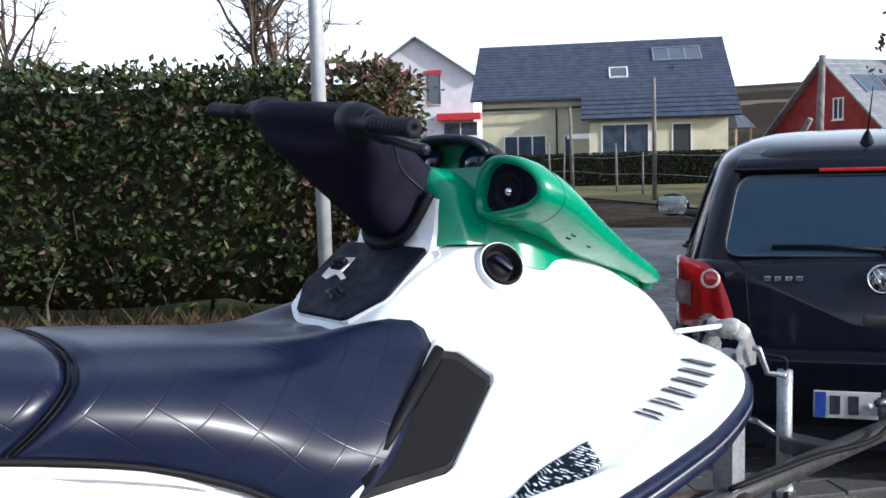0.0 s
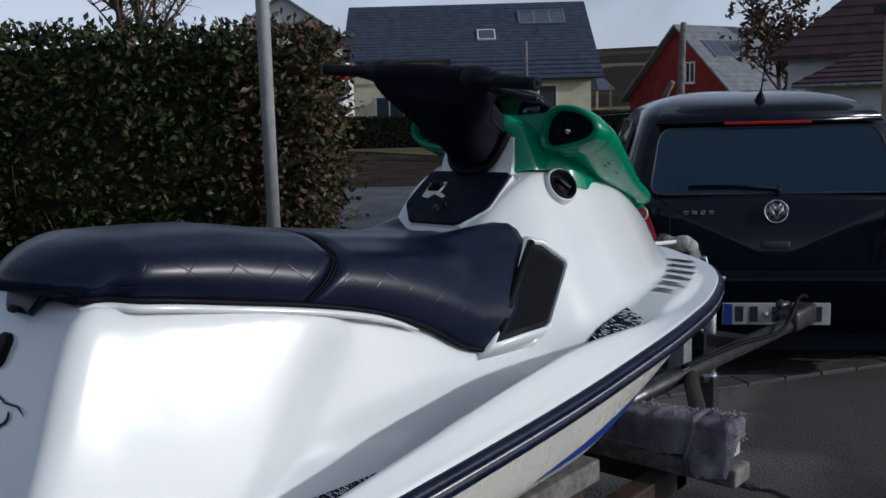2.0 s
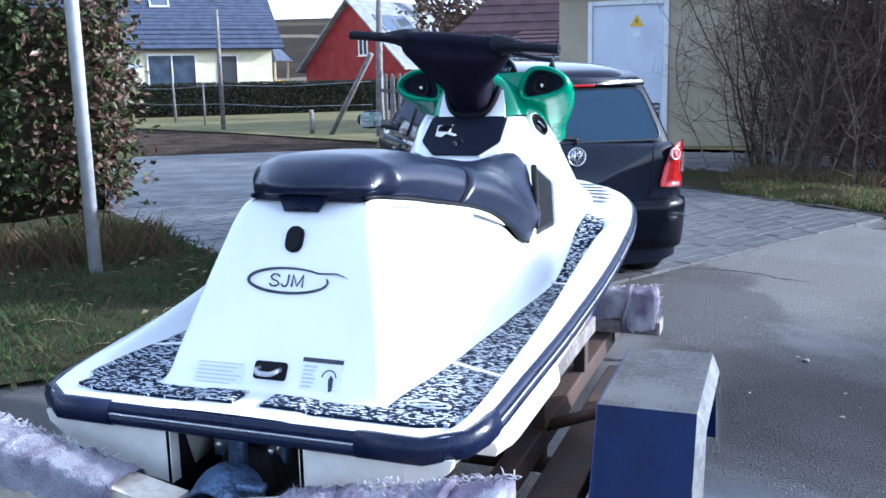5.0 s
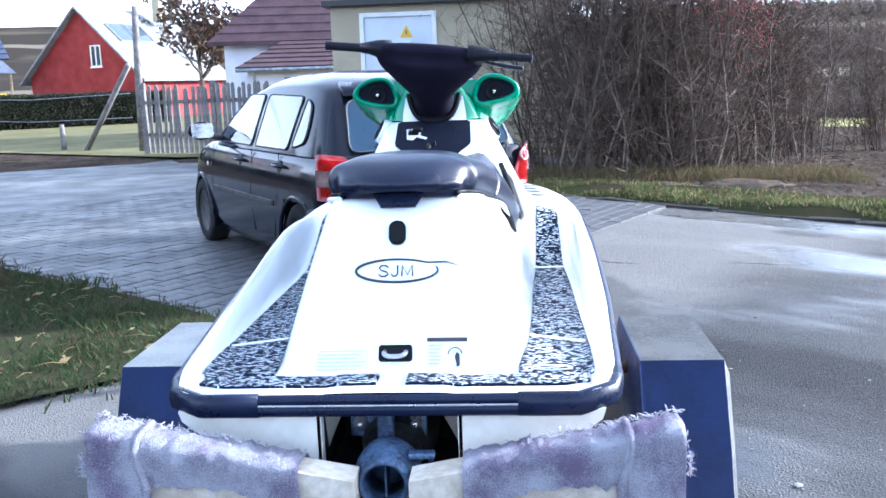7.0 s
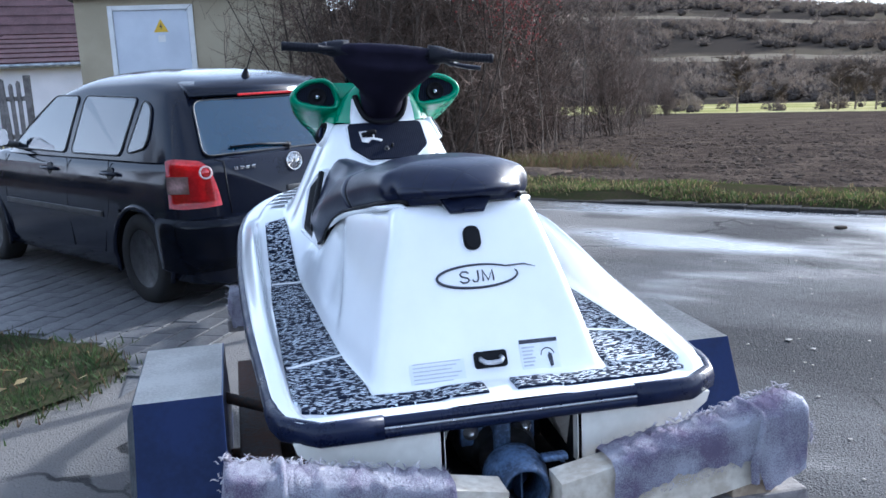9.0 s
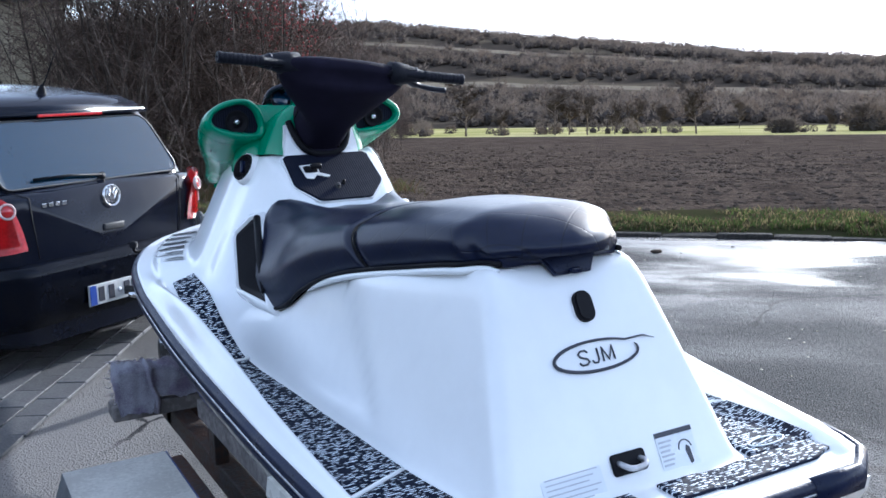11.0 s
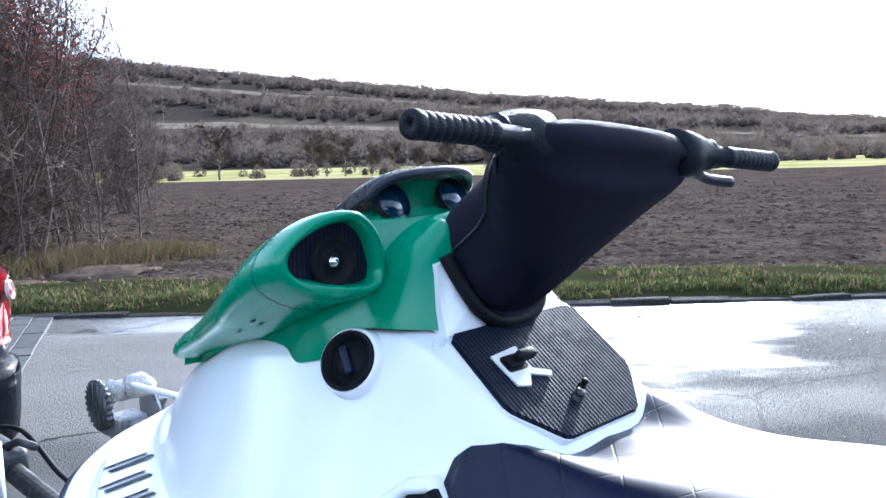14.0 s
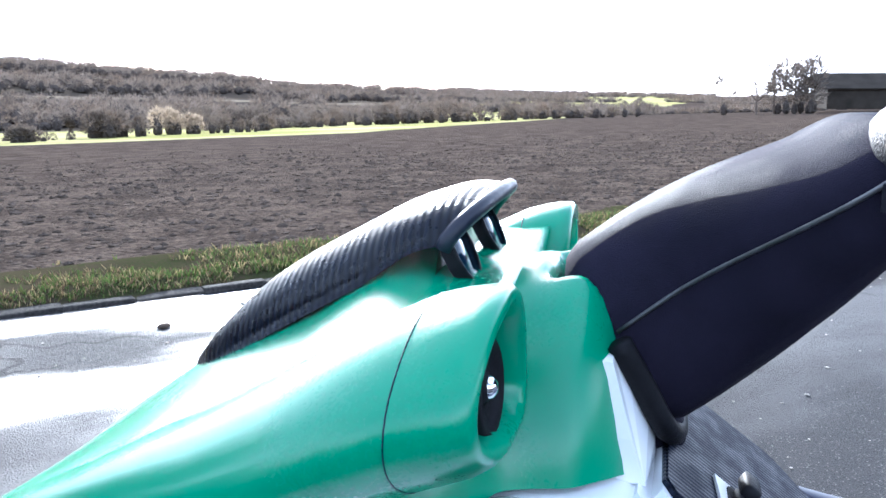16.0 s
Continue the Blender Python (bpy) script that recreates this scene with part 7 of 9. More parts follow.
for z, out in ((0.24, -0.03), (0.27, 0.012), (0.36, 0.024), (0.45, 0.03), (0.54, 0.036), (0.58, 0.028), (0.6, 0.0)):
    row = []
    for a in np.linspace(-1, 1, 41):
        s = abs(a)
        if s < 0.55:
            x, f = s / 0.55 * 0.6, 0.0
        else:
            t = (s - 0.55) / 0.45
            f = 0.34 * t**1.7
            x = float(car_w(f)) * 0.995
        dx = out * (0 if s < 0.5 else min(1, (s - 0.5) * 3))
        row.append((math.copysign(x + dx, a), f - out * (1.6 if s < 0.55 else max(0, 1.6 - 4 * (s - 0.55))), z))
    pts.append(row)
sheet(bm, pts)
bmesh.ops.solidify(bm, geom=bm.faces[:], thickness=0.01)
bmesh.ops.recalc_face_normals(bm, faces=bm.faces[:])
bump = part("rear_bumper", bm, M["paint_car"], car, "black rear bumper", local=True)
bm = BM()
box(bm, (-0.262, -0.062, 0.315), (0.262, -0.05, 0.427), 0.004)
plate = part("number_plate", bm, M["plate_white"], car, "white number plate with a blue end band", smooth=False, local=True)
bm = BM()
box(bm, (-0.258, -0.0655, 0.318), (-0.215, -0.0615, 0.424))
part("plate_band", bm, M["blue_band"], plate, smooth=False, local=True)
for x in (-0.18, -0.11, 0.0, 0.055, 0.14, 0.2):
    bm = BM()
    box(bm, (x - 0.02, -0.065, 0.332), (x + 0.02, -0.0615, 0.41), 0.003)
    part("plate_bar", bm, M["ink"], plate, smooth=False, local=True)
bm = BM()
lathe(bm, [(0.014, 0), (0.014, 0.003), (0, 0.003)], aim((-0.053, -0.062, 0.37), (0, -1, 0)), 12)
part("plate_seal", bm, M["ink_pale"], plate, local=True)
em = aim((0, -0.004, 0.885), (0, -1, 0.06), (1, 0, 0))
bm = BM()
lathe(bm, [(0.048, 0.0), (0.054, 0.008), (0.058, 0.01), (0.06, 0.006), (0.06, 0.0)], em, 32)
badge = part("badge_ring", bm, M["chrome"], car, "round chrome badge", local=True)
for a, b in (((-0.035, 0.03), (0.0, -0.042)), ((0.035, 0.03), (0.0, -0.042)), ((-0.02, 0.04), (0.0, 0.0)), ((0.02, 0.04), (0.0, 0.0))):
    bm = BM()
    tube(bm, [em @ Vector((*a, 0.008)), em @ Vector((*b, 0.008))], 0.0045, 6)
    part("badge_stroke", bm, M["chrome"], badge, local=True)
for k in range(4):
    bm = BM()
    box(bm, (-0.455 + k * 0.042, -0.006, 0.872), (-0.428 + k * 0.042, 0.002, 0.892), 0.002)
    part("model_badge", bm, M["chrome"], car, "small chrome badge bar", smooth=False, local=True)
bm = BM()
box(bm, (-0.07, -0.012, 0.695), (0.07, 0.004, 0.735), 0.008)
part("gate_handle", bm, M["plastic_dark"], car, local=True)
bm = BM()
tube(bm, [rear_pt(0.02, 0.985, 0.02), rear_pt(-0.2, 1.0, 0.022), rear_pt(-0.42, 1.0, 0.02)], 0.008, 6)
lathe(bm, [(0.022, 0), (0.02, 0.02), (0, 0.022)], aim(rear_pt(0.02, 0.98, 0.006), rear_n), 12)
part("rear_wiper", bm, M["black"], car, "black rear wiper", local=True)
bm = BM()
lathe(bm, [(0.03, 0), (0.02, 0.03), (0.008, 0.055), (0, 0.06)], aim((0, 0.47, 1.44), (0, -0.3, 1)), 12)
tube(bm, [(0, 0.46, 1.47), (0, 0.32, 1.68)], [0.005, 0.002], 6)
part("roof_aerial", bm, M["black"], car, "short black roof aerial", local=True)
bm = BM()
for a, b in (((-0.66, 0.62), (0.66, 0.62)),):
    tube(bm, [(-0.5, 0.004, 0.615), (0.5, 0.004, 0.615)], 0.004, 5)
for sg in (1, -1):
    tube(bm, [(sg * 0.5, -0.004, 0.615), (sg * 0.515, -0.01, 0.72), (sg * 0.53, -0.006, 0.93), (sg * 0.6, 0.09, 0.97)], 0.003, 5)
part("gate_seam", bm, M["black"], car, "dark tailgate seam", local=True)
for sg in (1, -1):
    for f in (0.98 - 0.0, 1.61, 2.74):
        bm = BM()
        tube(bm, [(sg * (float(car_w(f)) * 0.955 + 0.002), f, 0.93), (sg * (float(car_w(f)) * 0.999 + 0.001), f, 0.62), (sg * (float(car_w(f)) * 0.975 + 0.001), f + (0.16 if f < 1 else 0), 0.3)], 0.003, 4)
        part("door_seam", bm, M["black"], car, local=True)
bm = BM()
tube(bm, [(0.0, 0.15, 0.36), (0.0, -0.12, 0.36), (0.0, -0.16, 0.4)], 0.022, 8)
bmesh.ops.create_uvsphere(bm, u_segments=12, v_segments=8, radius=0.026, matrix=Matrix.Translation((0.0, -0.16, 0.44)))
part("tow_ball", bm, M["rim_steel"], car, "steel tow ball", local=True)
# seats seen through the glass
for x in (-0.36, 0.36):
    for f, hgt in ((1.0, 1.18), (1.75, 1.2)):
        bm = BM()
        box(bm, (x - 0.23, f - 0.06, 0.5), (x + 0.23, f + 0.06, 1.02), 0.04)
        box(bm, (x - 0.13, f - 0.04, 1.03), (x + 0.13, f + 0.04, hgt + 0.02), 0.04)
        part("car_seat", bm, M["vinyl_plain"], car, "dark grey car seat with headrest", local=True)

# ---- houses and street things ----
M["wall_cream"] = surf("wall_cream", (0.62, 0.58, 0.4), (0.54, 0.5, 0.35), 1.5, 0.85, bump=0.2, bscale=50)
M["wall_white"] = surf("wall_white", (0.72, 0.7, 0.74), (0.62, 0.61, 0.64), 1.5, 0.85, bump=0.2, bscale=50)
M["wall_red"] = surf("wall_red", (0.21, 0.016, 0.018), (0.16, 0.012, 0.013), 1.5, 0.85, bump=0.2, bscale=50)
M["wall_beige"] = surf("wall_beige", (0.42, 0.36, 0.25), (0.34, 0.29, 0.2), 1.2, 0.9, bump=0.3, bscale=60, fine=0.3)
M["roof_blue"] = surf("roof_blue", (0.045, 0.055, 0.09), (0.03, 0.038, 0.065), 2, 0.5, bump=0.2, bscale=20)
M["roof_grey"] = surf("roof_grey", (0.2, 0.21, 0.23), (0.14, 0.15, 0.165), 2, 0.6, bump=0.2, bscale=20)
M["roof_brown"] = surf("roof_brown", (0.055, 0.02, 0.024), (0.035, 0.013, 0.016), 2, 0.6, bump=0.2, bscale=20)
M["trim_red"] = surf("trim_red", (0.55, 0.03, 0.04), (0.45, 0.02, 0.03), 4, 0.6)
M["trim_white"] = surf("trim_white", (0.75, 0.75, 0.74), (0.66, 0.66, 0.65), 4, 0.6)


def house(name, label, at, turn, W, D, eave, ridge_h, wall, roof, over=0.5, rows=16, hip=0.0):
    """A gabled house: ridge along its own x, front wall on y 0. Returns the root; its roof is courses of tiles."""
    root = thing(name, label, "house", at=at, turn=turn)
    bm = BM()
    prof = [(0, 0), (0, eave), (D / 2, ridge_h - 0.12), (D, eave), (D, 0)]
    a = [bm.verts.new((-W / 2 + (hip * D / 2 if i == 2 else 0), y, z)) for i, (y, z) in enumerate(prof)]
    b = [bm.verts.new((W / 2, y, z)) for y, z in prof]
    bm.faces.new(a)
    bm.faces.new(b[::-1])
    for i in range(len(prof) - 1):
        bm.faces.new((a[i + 1], a[i], b[i], b[i + 1]))
    bmesh.ops.recalc_face_normals(bm, faces=bm.faces[:])
    part("wall", bm, wall, root, local=True, smooth=False)
    slope = (ridge_h - eave) / (D / 2)
    for side in (0, 1):
        run = D / 2 + over
        for k in range(rows):
            bm = BM()
            y0, y1 = -over + run * k / rows, -over + run * (k + 1) / rows
            z0, z1 = eave + slope * y0 + 0.06, eave + slope * y1 + 0.01
            q = [(y0, z0), (y1 + 0.02, z1 + 0.03), (y1 + 0.02, z1 - 0.1), (y0, z0 - 0.13)]
            if side:
                q = [(D - y, z) for y, z in q]
            va = [bm.verts.new((-W / 2 - over + hip * (over + (D - y if side else y)), y, z)) for y, z in q]
            vb = [bm.verts.new((W / 2 + over, y, z)) for y, z in q]
            fs = [bm.faces.new(va), bm.faces.new(vb[::-1])]
            for i in range(4):
                bm.faces.new((va[(i + 1) % 4], va[i], vb[i], vb[(i + 1) % 4]))
            bmesh.ops.recalc_face_normals(bm, faces=bm.faces[:])
            part("roof_course", bm, roof, root, "", local=True, smooth=False)
    return root


def opening(root, kind, m, w, h, pane_mat, frame_mat, mullions=0, sill=True):
    """A window or door set on a wall by the frame m (x along the wall, y up, z outward)."""
    bm = BM()
    t = 0.07
    ring = []
    for a, b, c in ((w / 2, h / 2, 0.05), (w / 2 - t, h / 2 - t, 0.05), (w / 2 - t, h / 2 - t, -0.05), (w / 2, h / 2, -0.05)):
        ring.append([(a, b, c), (-a, b, c), (-a, -b, c), (a, -b, c)])
    sheet(bm, ring, close_u=True, close_v=True)
    bmesh.ops.recalc_face_normals(bm, faces=bm.faces[:])
    bmesh.ops.transform(bm, matrix=m, verts=bm.verts[:])
    fr = part(kind, bm, frame_mat, root, local=True, smooth=False)
    for k in range(mullions):
        x = -w / 2 + w * (k + 1) / (mullions + 1)
        bm = BM()
        box(bm, (x - 0.035, -h / 2 + t, -0.05), (x + 0.035, h / 2 - t, 0.045))
        bmesh.ops.transform(bm, matrix=m, verts=bm.verts[:])
        part("glazing_bar", bm, frame_mat, fr, local=True, smooth=False)
    bm = BM()
    box(bm, (-w / 2 + t, -h / 2 + t, -0.04), (w / 2 - t, h / 2 - t, 0.015))
    bmesh.ops.transform(bm, matrix=m, verts=bm.verts[:])
    part("pane", bm, pane_mat, fr, local=True, smooth=False)
    if sill:
        bm = BM()
        box(bm, (-w / 2 - 0.06, -h / 2 - 0.06, -0.05), (w / 2 + 0.06, -h / 2, 0.12))
        bmesh.ops.transform(bm, matrix=m, verts=bm.verts[:])
        part("sill", bm, M["trim_white"], fr, local=True, smooth=False)
    return fr


def on_front(x, z):
    return Matrix(((1, 0, 0, x), (0, 0, -1, 0), (0, 1, 0, z), (0, 0, 0, 1)))


def on_left(y, z, W):
    return Matrix(((0, 0, -1, -W / 2), (-1, 0, 0, y), (0, 1, 0, z), (0, 0, 0, 1)))


def on_roof(x, y, eave, slope):
    c, s = 1 / math.hypot(1, slope), slope / math.hypot(1, slope)
    return Matrix(((1, 0, 0, x), (0, c, -s, y), (0, s, c, eave + slope * y + 0.1), (0, 0, 0, 1)))


# cream house with a long blue roof
cream = house("cream_house", "cream house with long dark blue tiled roof and skylights", (-30.25, 39.1, 0.05), 40.8, 12.6, 9.0, 4.95, 7.95, M["wall_cream"], M["roof_blue"], 0.55, 18)
sl = (7.95 - 4.95) / 4.5
for k in range(5):
    bm = BM()
    y0, y1 = -2.4 + 0.38 * k, -2.4 + 0.38 * (k + 1)
    z0, z1 = 4.95 + sl * y0 + 0.06, 4.95 + sl * y1 + 0.02
    for q in ([(-1.0, y0, z0), (6.85, y0, z0), (6.85, y1, z1), (-1.0, y1, z1)],):
        slab(bm, [Vector(p) - Vector((0, 0, 0.12)) for p in q], (0, -sl, 1), 0.1)
    part("roof_course", bm, M["roof_blue"], cream, "", local=True, smooth=False)
bm = BM()
box(bm, (-0.6, -1.9, 0), (6.25, -0.005, 3.5))
part("bay", bm, M["wall_cream"], cream, "cream front bay", local=True, smooth=False)
for x, w, z, h, mu in ((-4.0, 2.3, 1.9, 1.6, 2), (-1.7, 0.5, 1.9, 1.5, 0)):
    opening(cream, "window", on_front(x, z), w, h, M["house_glass"], M["trim_white"], mu)
F1 = Matrix.Translation((0, -1.9, 0))
opening(cream, "window", F1 @ on_front(1.2, 2.1), 2.4, 2.0, M["house_glass"], M["trim_white"], 1, False)
opening(cream, "door", F1 @ on_front(4.0, 2.0), 1.0, 2.1, M["plastic_dark"], M["trim_white"], 0, False)
for y in (3.6, 5.4):
    opening(cream, "window", on_left(y, 4.4, 12.6), 0.9, 1.2, M["house_glass"], M["trim_white"], 0)
opening(cream, "skylight", on_roof(1.0, 1.35, 4.95, sl), 1.0, 1.1, M["house_glass"], M["trim_white"], 0, False)
opening(cream, "solar_panel", on_roof(4.2, 2.9, 4.95, sl), 2.6, 1.5, M["house_glass"], M["silver"], 2, False)
bm = BM()
tube(bm, [(3.9, 1.6, 5.5), (3.9, 1.6, 6.2)], 0.07, 8)
part("vent_pipe", bm, M["plastic_dark"], cream, local=True)
bm = BM()
tube(bm, [(-2.3, -0.5, 4.1), (-2.3, -0.15, 3.7), (-2.3, -0.08, 0)], 0.05, 8)
tube(bm, [(-6.2, -0.62, 4.08), (-0.6, -0.62, 4.08)], 0.07, 8)
part("gutter", bm, M["plastic_dark"], cream, "dark gutter and downpipe", local=True)
# white house with red shades, gable to the street
white = house("white_house", "white gabled house with red window shades", (-52.6, 51.4, 0.05), 130, 11, 8.4, 7.8, 10.7, M["wall_white"], M["roof_grey"], 0.5, 12)
W2 = 11
for y, z in ((2.94, 6.9), (5.5, 6.9)):
    m = on_left(y, z, W2)
    fr = opening(white, "window", m, 1.0, 2.4, M["house_glass"], M["plastic_dark"], 0)
    bm = BM()
    box(bm, (-0.6, 1.0, 0.05), (0.6, 1.3, 0.14))
    bmesh.ops.transform(bm, matrix=m, verts=bm.verts[:])
    part("shade_box", bm, M["trim_red"], fr, "red shade box", local=True, smooth=False)
m = on_left(1.0, 4.7, W2)
bm = BM()
box(bm, (-1.6, -0.25, 0.0), (1.6, 0.25, 1.0))
bmesh.ops.transform(bm, matrix=m, verts=bm.verts[:])
part("awning", bm, M["trim_red"], white, "red awning", local=True, smooth=False)
opening(white, "window", m @ Matrix.Translation((0, -0.9, 0)), 2.6, 1.1, M["house_glass"], M["trim_white"], 1)
# red house, gable towards the street
red = house("red_house", "red gabled house with pale grey roof and solar panels", (-20.4, 57.2, 0.05), 72.5, 8.2, 8.8, 2.8, 6.9, M["wall_red"], M["roof_grey"], 0.5, 14)
opening(red, "window", on_left(3.4, 3.9, 8.2), 0.8, 1.3, M["house_glass"], M["trim_white"], 1)
slr = (6.9 - 2.8) / 4.4
for x in (-2.6, -0.9):
    opening(red, "solar_panel", on_roof(x, 2.6, 2.8, slr), 1.5, 1.7, M["house_glass"], M["silver"], 0, False)
bm = BM()
box(bm, (1.4, 2.7, 6.2), (2.0, 3.3, 7.9), 0.02)
part("chimney", bm, M["wall_beige"], red, local=True, smooth=False)
# white house under brown roofs, behind the substation
brown = house("brown_roofed_house", "white house with dark brown tiled roofs", (-5.1, 27.3, 0.05), 12, 6.6, 7.5, 3.25, 6.7, M["wall_white"], M["roof_brown"], 0.45, 14, 0.95)
for k in range(8):
    bm = BM()
    y0, y1 = -2.6 + 0.36 * k, -2.6 + 0.36 * (k + 1)
    z0, z1 = 2.08 + 0.38 * (y0 + 2.6), 2.08 + 0.38 * (y1 + 2.6) - 0.03
    slab(bm, [(-2.8 + 0.6 * (y0 + 2.6), y0, z0 - 0.1), (4.0, y0, z0 - 0.1), (4.0, y1, z1 - 0.1), (-2.8 + 0.6 * (y1 + 2.6), y1, z1 - 0.1)], (0, -0.38, 1), 0.1)
    part("roof_course", bm, M["roof_brown"], brown, "", local=True, smooth=False)
bm = BM()
box(bm, (-2.5, -2.3, 0), (4.0, -0.004, 1.98))
part("lean_to_wall", bm, M["wall_white"], brown, local=True, smooth=False)
bm = BM()
tube(bm, [(-2.8, -2.66, 1.98), (4.0, -2.66, 1.98)], 0.055, 8)
tube(bm, [(-2.3, -2.66, 1.95), (-2.3, -2.4, 1.7), (-2.3, -2.35, 0.0)], 0.04, 8)
part("gutter", bm, M["galv"], brown, "zinc gutter and pipe", local=True)
# substation
sub = thing("substation", "beige transformer substation with pale double door and warning sign", "substation", at=(-1.0, 17.9, 0.0))
for lo, hi in (((-3.35, 17.9, 0), (-2.752, 21, 3.1)), ((-1.148, 17.9, 0), (1.5, 21, 3.1)), ((-2.75, 17.9, 2.95), (-1.15, 21, 3.1))):
    bm = BM()
    box(bm, lo, hi)
    part("wall", bm, M["wall_beige"], sub, smooth=False)
bm = BM()
box(bm, (-3.5, 17.72, 3.1), (1.65, 21.15, 3.22), 0.01)
part("roof_slab", bm, M["plastic_dark"], sub, "dark flat roof edge", smooth=False)
bm = BM()
for lo, hi in (((-2.75, 17.86, 0.1), (-2.66, 17.98, 2.95)), ((-1.25, 17.86, 0.1), (-1.15, 17.98, 2.95)), ((-2.66, 17.86, 2.86), (-1.25, 17.98, 2.95))):
    box(bm, lo, hi, 0.008)
dfr = part("door_frame", bm, M["trim_white"], sub, smooth=False)
bm = BM()
box(bm, (-2.655, 17.9, 0.1), (-1.255, 17.96, 2.855), 0.008)
M["door_grey"] = surf("door_grey", (0.6, 0.64, 0.7), (0.52, 0.56, 0.62), 2, 0.45, bump=0.05)
door = part("door", bm, M["door_grey"], sub, "pale grey metal door", smooth=False)
for k in range(6):
    bm = BM()
    box(bm, (-1.78, 17.885, 0.38 + k * 0.09), (-1.32, 17.905, 0.43 + k * 0.09), 0.004)
    part("louvre", bm, M["silver"], door, smooth=False)
bm = BM()
box(bm, (-1.8, 17.893, 0.34), (-1.3, 17.902, 0.93))
part("louvre_backing", bm, M["plastic_dark"], door, smooth=False)
bm = BM()
slab(bm, [(-1.78 + a, 17.897, 2.55 + b) for a, b in ((-0.14, -0.12), (0.14, -0.12), (0.0, 0.13))], (0, -1, 0), 0.004)
part("warning_sign", bm, M["yellow"], door, "yellow triangular warning sign", smooth=False)
bm = BM()
slab(bm, [(-1.78 + a, 17.892, 2.54 + b) for a, b in ((-0.012, -0.075), (0.03, 0.0), (0.005, 0.0), (0.015, 0.07), (-0.03, -0.01), (-0.004, -0.012))], (0, -1, 0), 0.003)
part("bolt_mark", bm, M["ink"], door, smooth=False)
bm = BM()
box(bm, (-1.85, 17.893, 2.24), (-1.71, 17.899, 2.37))
part("small_sign", bm, M["trim_white"], door, smooth=False)
bm = BM()
tube(bm, [(-2.45, 17.87, 1.35), (-2.45, 17.84, 1.38), (-2.45, 17.84, 1.52), (-2.45, 17.87, 1.55)], 0.015, 6)
part("door_handle", bm, M["silver"], door)
# galvanised pole by the hedge
bm = BM()
tube(bm, [(-3.83, 4.51, -0.05), (-3.83, 4.51, 6.2)], 0.05, 18)
lathe(bm, [(0.05, 0), (0.055, 0.01), (0.03, 0.03), (0, 0.035)], Matrix.Translation((-3.83, 4.51, 6.2)), 18)
tagged(part("street_pole", bm, M["pole"], None), "tall galvanised steel pole in front of the hedge", "pole")
# wooden posts along the lawn
for x, y, h, r, lean in ((-8.9, 21.1, 3.6, 0.09, -0.1), (-16.3, 25.0, 3.9, 0.07, 0.0), (-25.6, 31.6, 3.7, 0.08, 0.1), (-11.6, 22.4, 0.75, 0.07, 0.0), (-22.0, 30.2, 2.0, 0.05, 0.05), (-28.6, 33.4, 2.2, 0.05, 0.1), (-27.4, 33.0, 2.0, 0.04, -0.1), (-19.5, 28.6, 1.6, 0.04, 0.0)):
    bm = BM()
    tube(bm, [(x, y, 0.0), (x - lean * 0.5, y, h * 0.55), (x - lean, y, h)], [r * 1.1, r, r * 0.8], 10)
    tagged(part("wooden_post", bm, M["wood_grey"], None), "weathered wooden post at the lawn's edge", "post", "posts along the lawn")
bm = BM()
tube(bm, [(-9.1, 21.15, 2.2), (-10.75, 21.9, 0.05)], 0.07, 8)
tagged(part("post_brace", bm, M["wood_grey"], None), "slanting timber brace leaning on a post", "brace")
bm = BM()
slab(bm, [(-25.8, 31.5, 2.3), (-24.9, 31.95, 2.3), (-24.9, 31.95, 2.52), (-25.8, 31.5, 2.52)], (0.45, -0.9, 0), 0.02)
tagged(part("street_sign", bm, M["trim_white"], None, smooth=False), "small white street sign on a post", "sign")
# wires of the fence
bm = BM()
for z in (0.9, 1.5):
    for a, b in (((-9.1, 21.1), (-16.3, 25.0)), ((-16.3, 25.0), (-25.6, 31.6)), ((-25.6, 31.6), (-34, 37))):
        tube(bm, [(a[0], a[1], z), ((a[0] + b[0]) / 2, (a[1] + b[1]) / 2, z - 0.08), (b[0], b[1], z)], 0.008, 4)
tagged(part("fence_wire", bm, M["galv"], None), "thin wires strung between the posts", "wire", kind="stuff")
# picket fence
fence = thing("picket_fence", "weathered grey picket fence", "fence", at=(-6.5, 19.2, 0.07))
fa, fb = Vector((-8.3, 19.8, 0.07)), Vector((-4.5, 18.5, 0.07))
fd = (fb - fa).normalized()
rp = random.Random(3)
picks = []
for v in range(3):
    bm = BM()
    h = 1.5 + 0.05 * v
    slab(bm, [(-0.045, 0, 0.02), (0.045, 0, 0.02), (0.043, 0, h - 0.04), (0.0, 0, h), (-0.043, 0, h - 0.05)], (0, -1, 0), 0.022)
    me = bpy.data.meshes.new("picket")
    bm.to_mesh(me)
    bm.free()
    me.materials.append(M["wood_grey"])
    picks.append(me)
turn = math.degrees(math.atan2(fd.y, fd.x))
for k in range(28):
    p = fa + fd * (0.1 + k * 0.139)
    ob = new("picket", picks[rp.randrange(3)])
    ob.parent = fence
    ob.matrix_basis = fence.matrix_basis.inverted() @ pose(p.x, p.y, 0.07, rp.uniform(-1.5, 1.5), rp.uniform(-2, 2), turn)
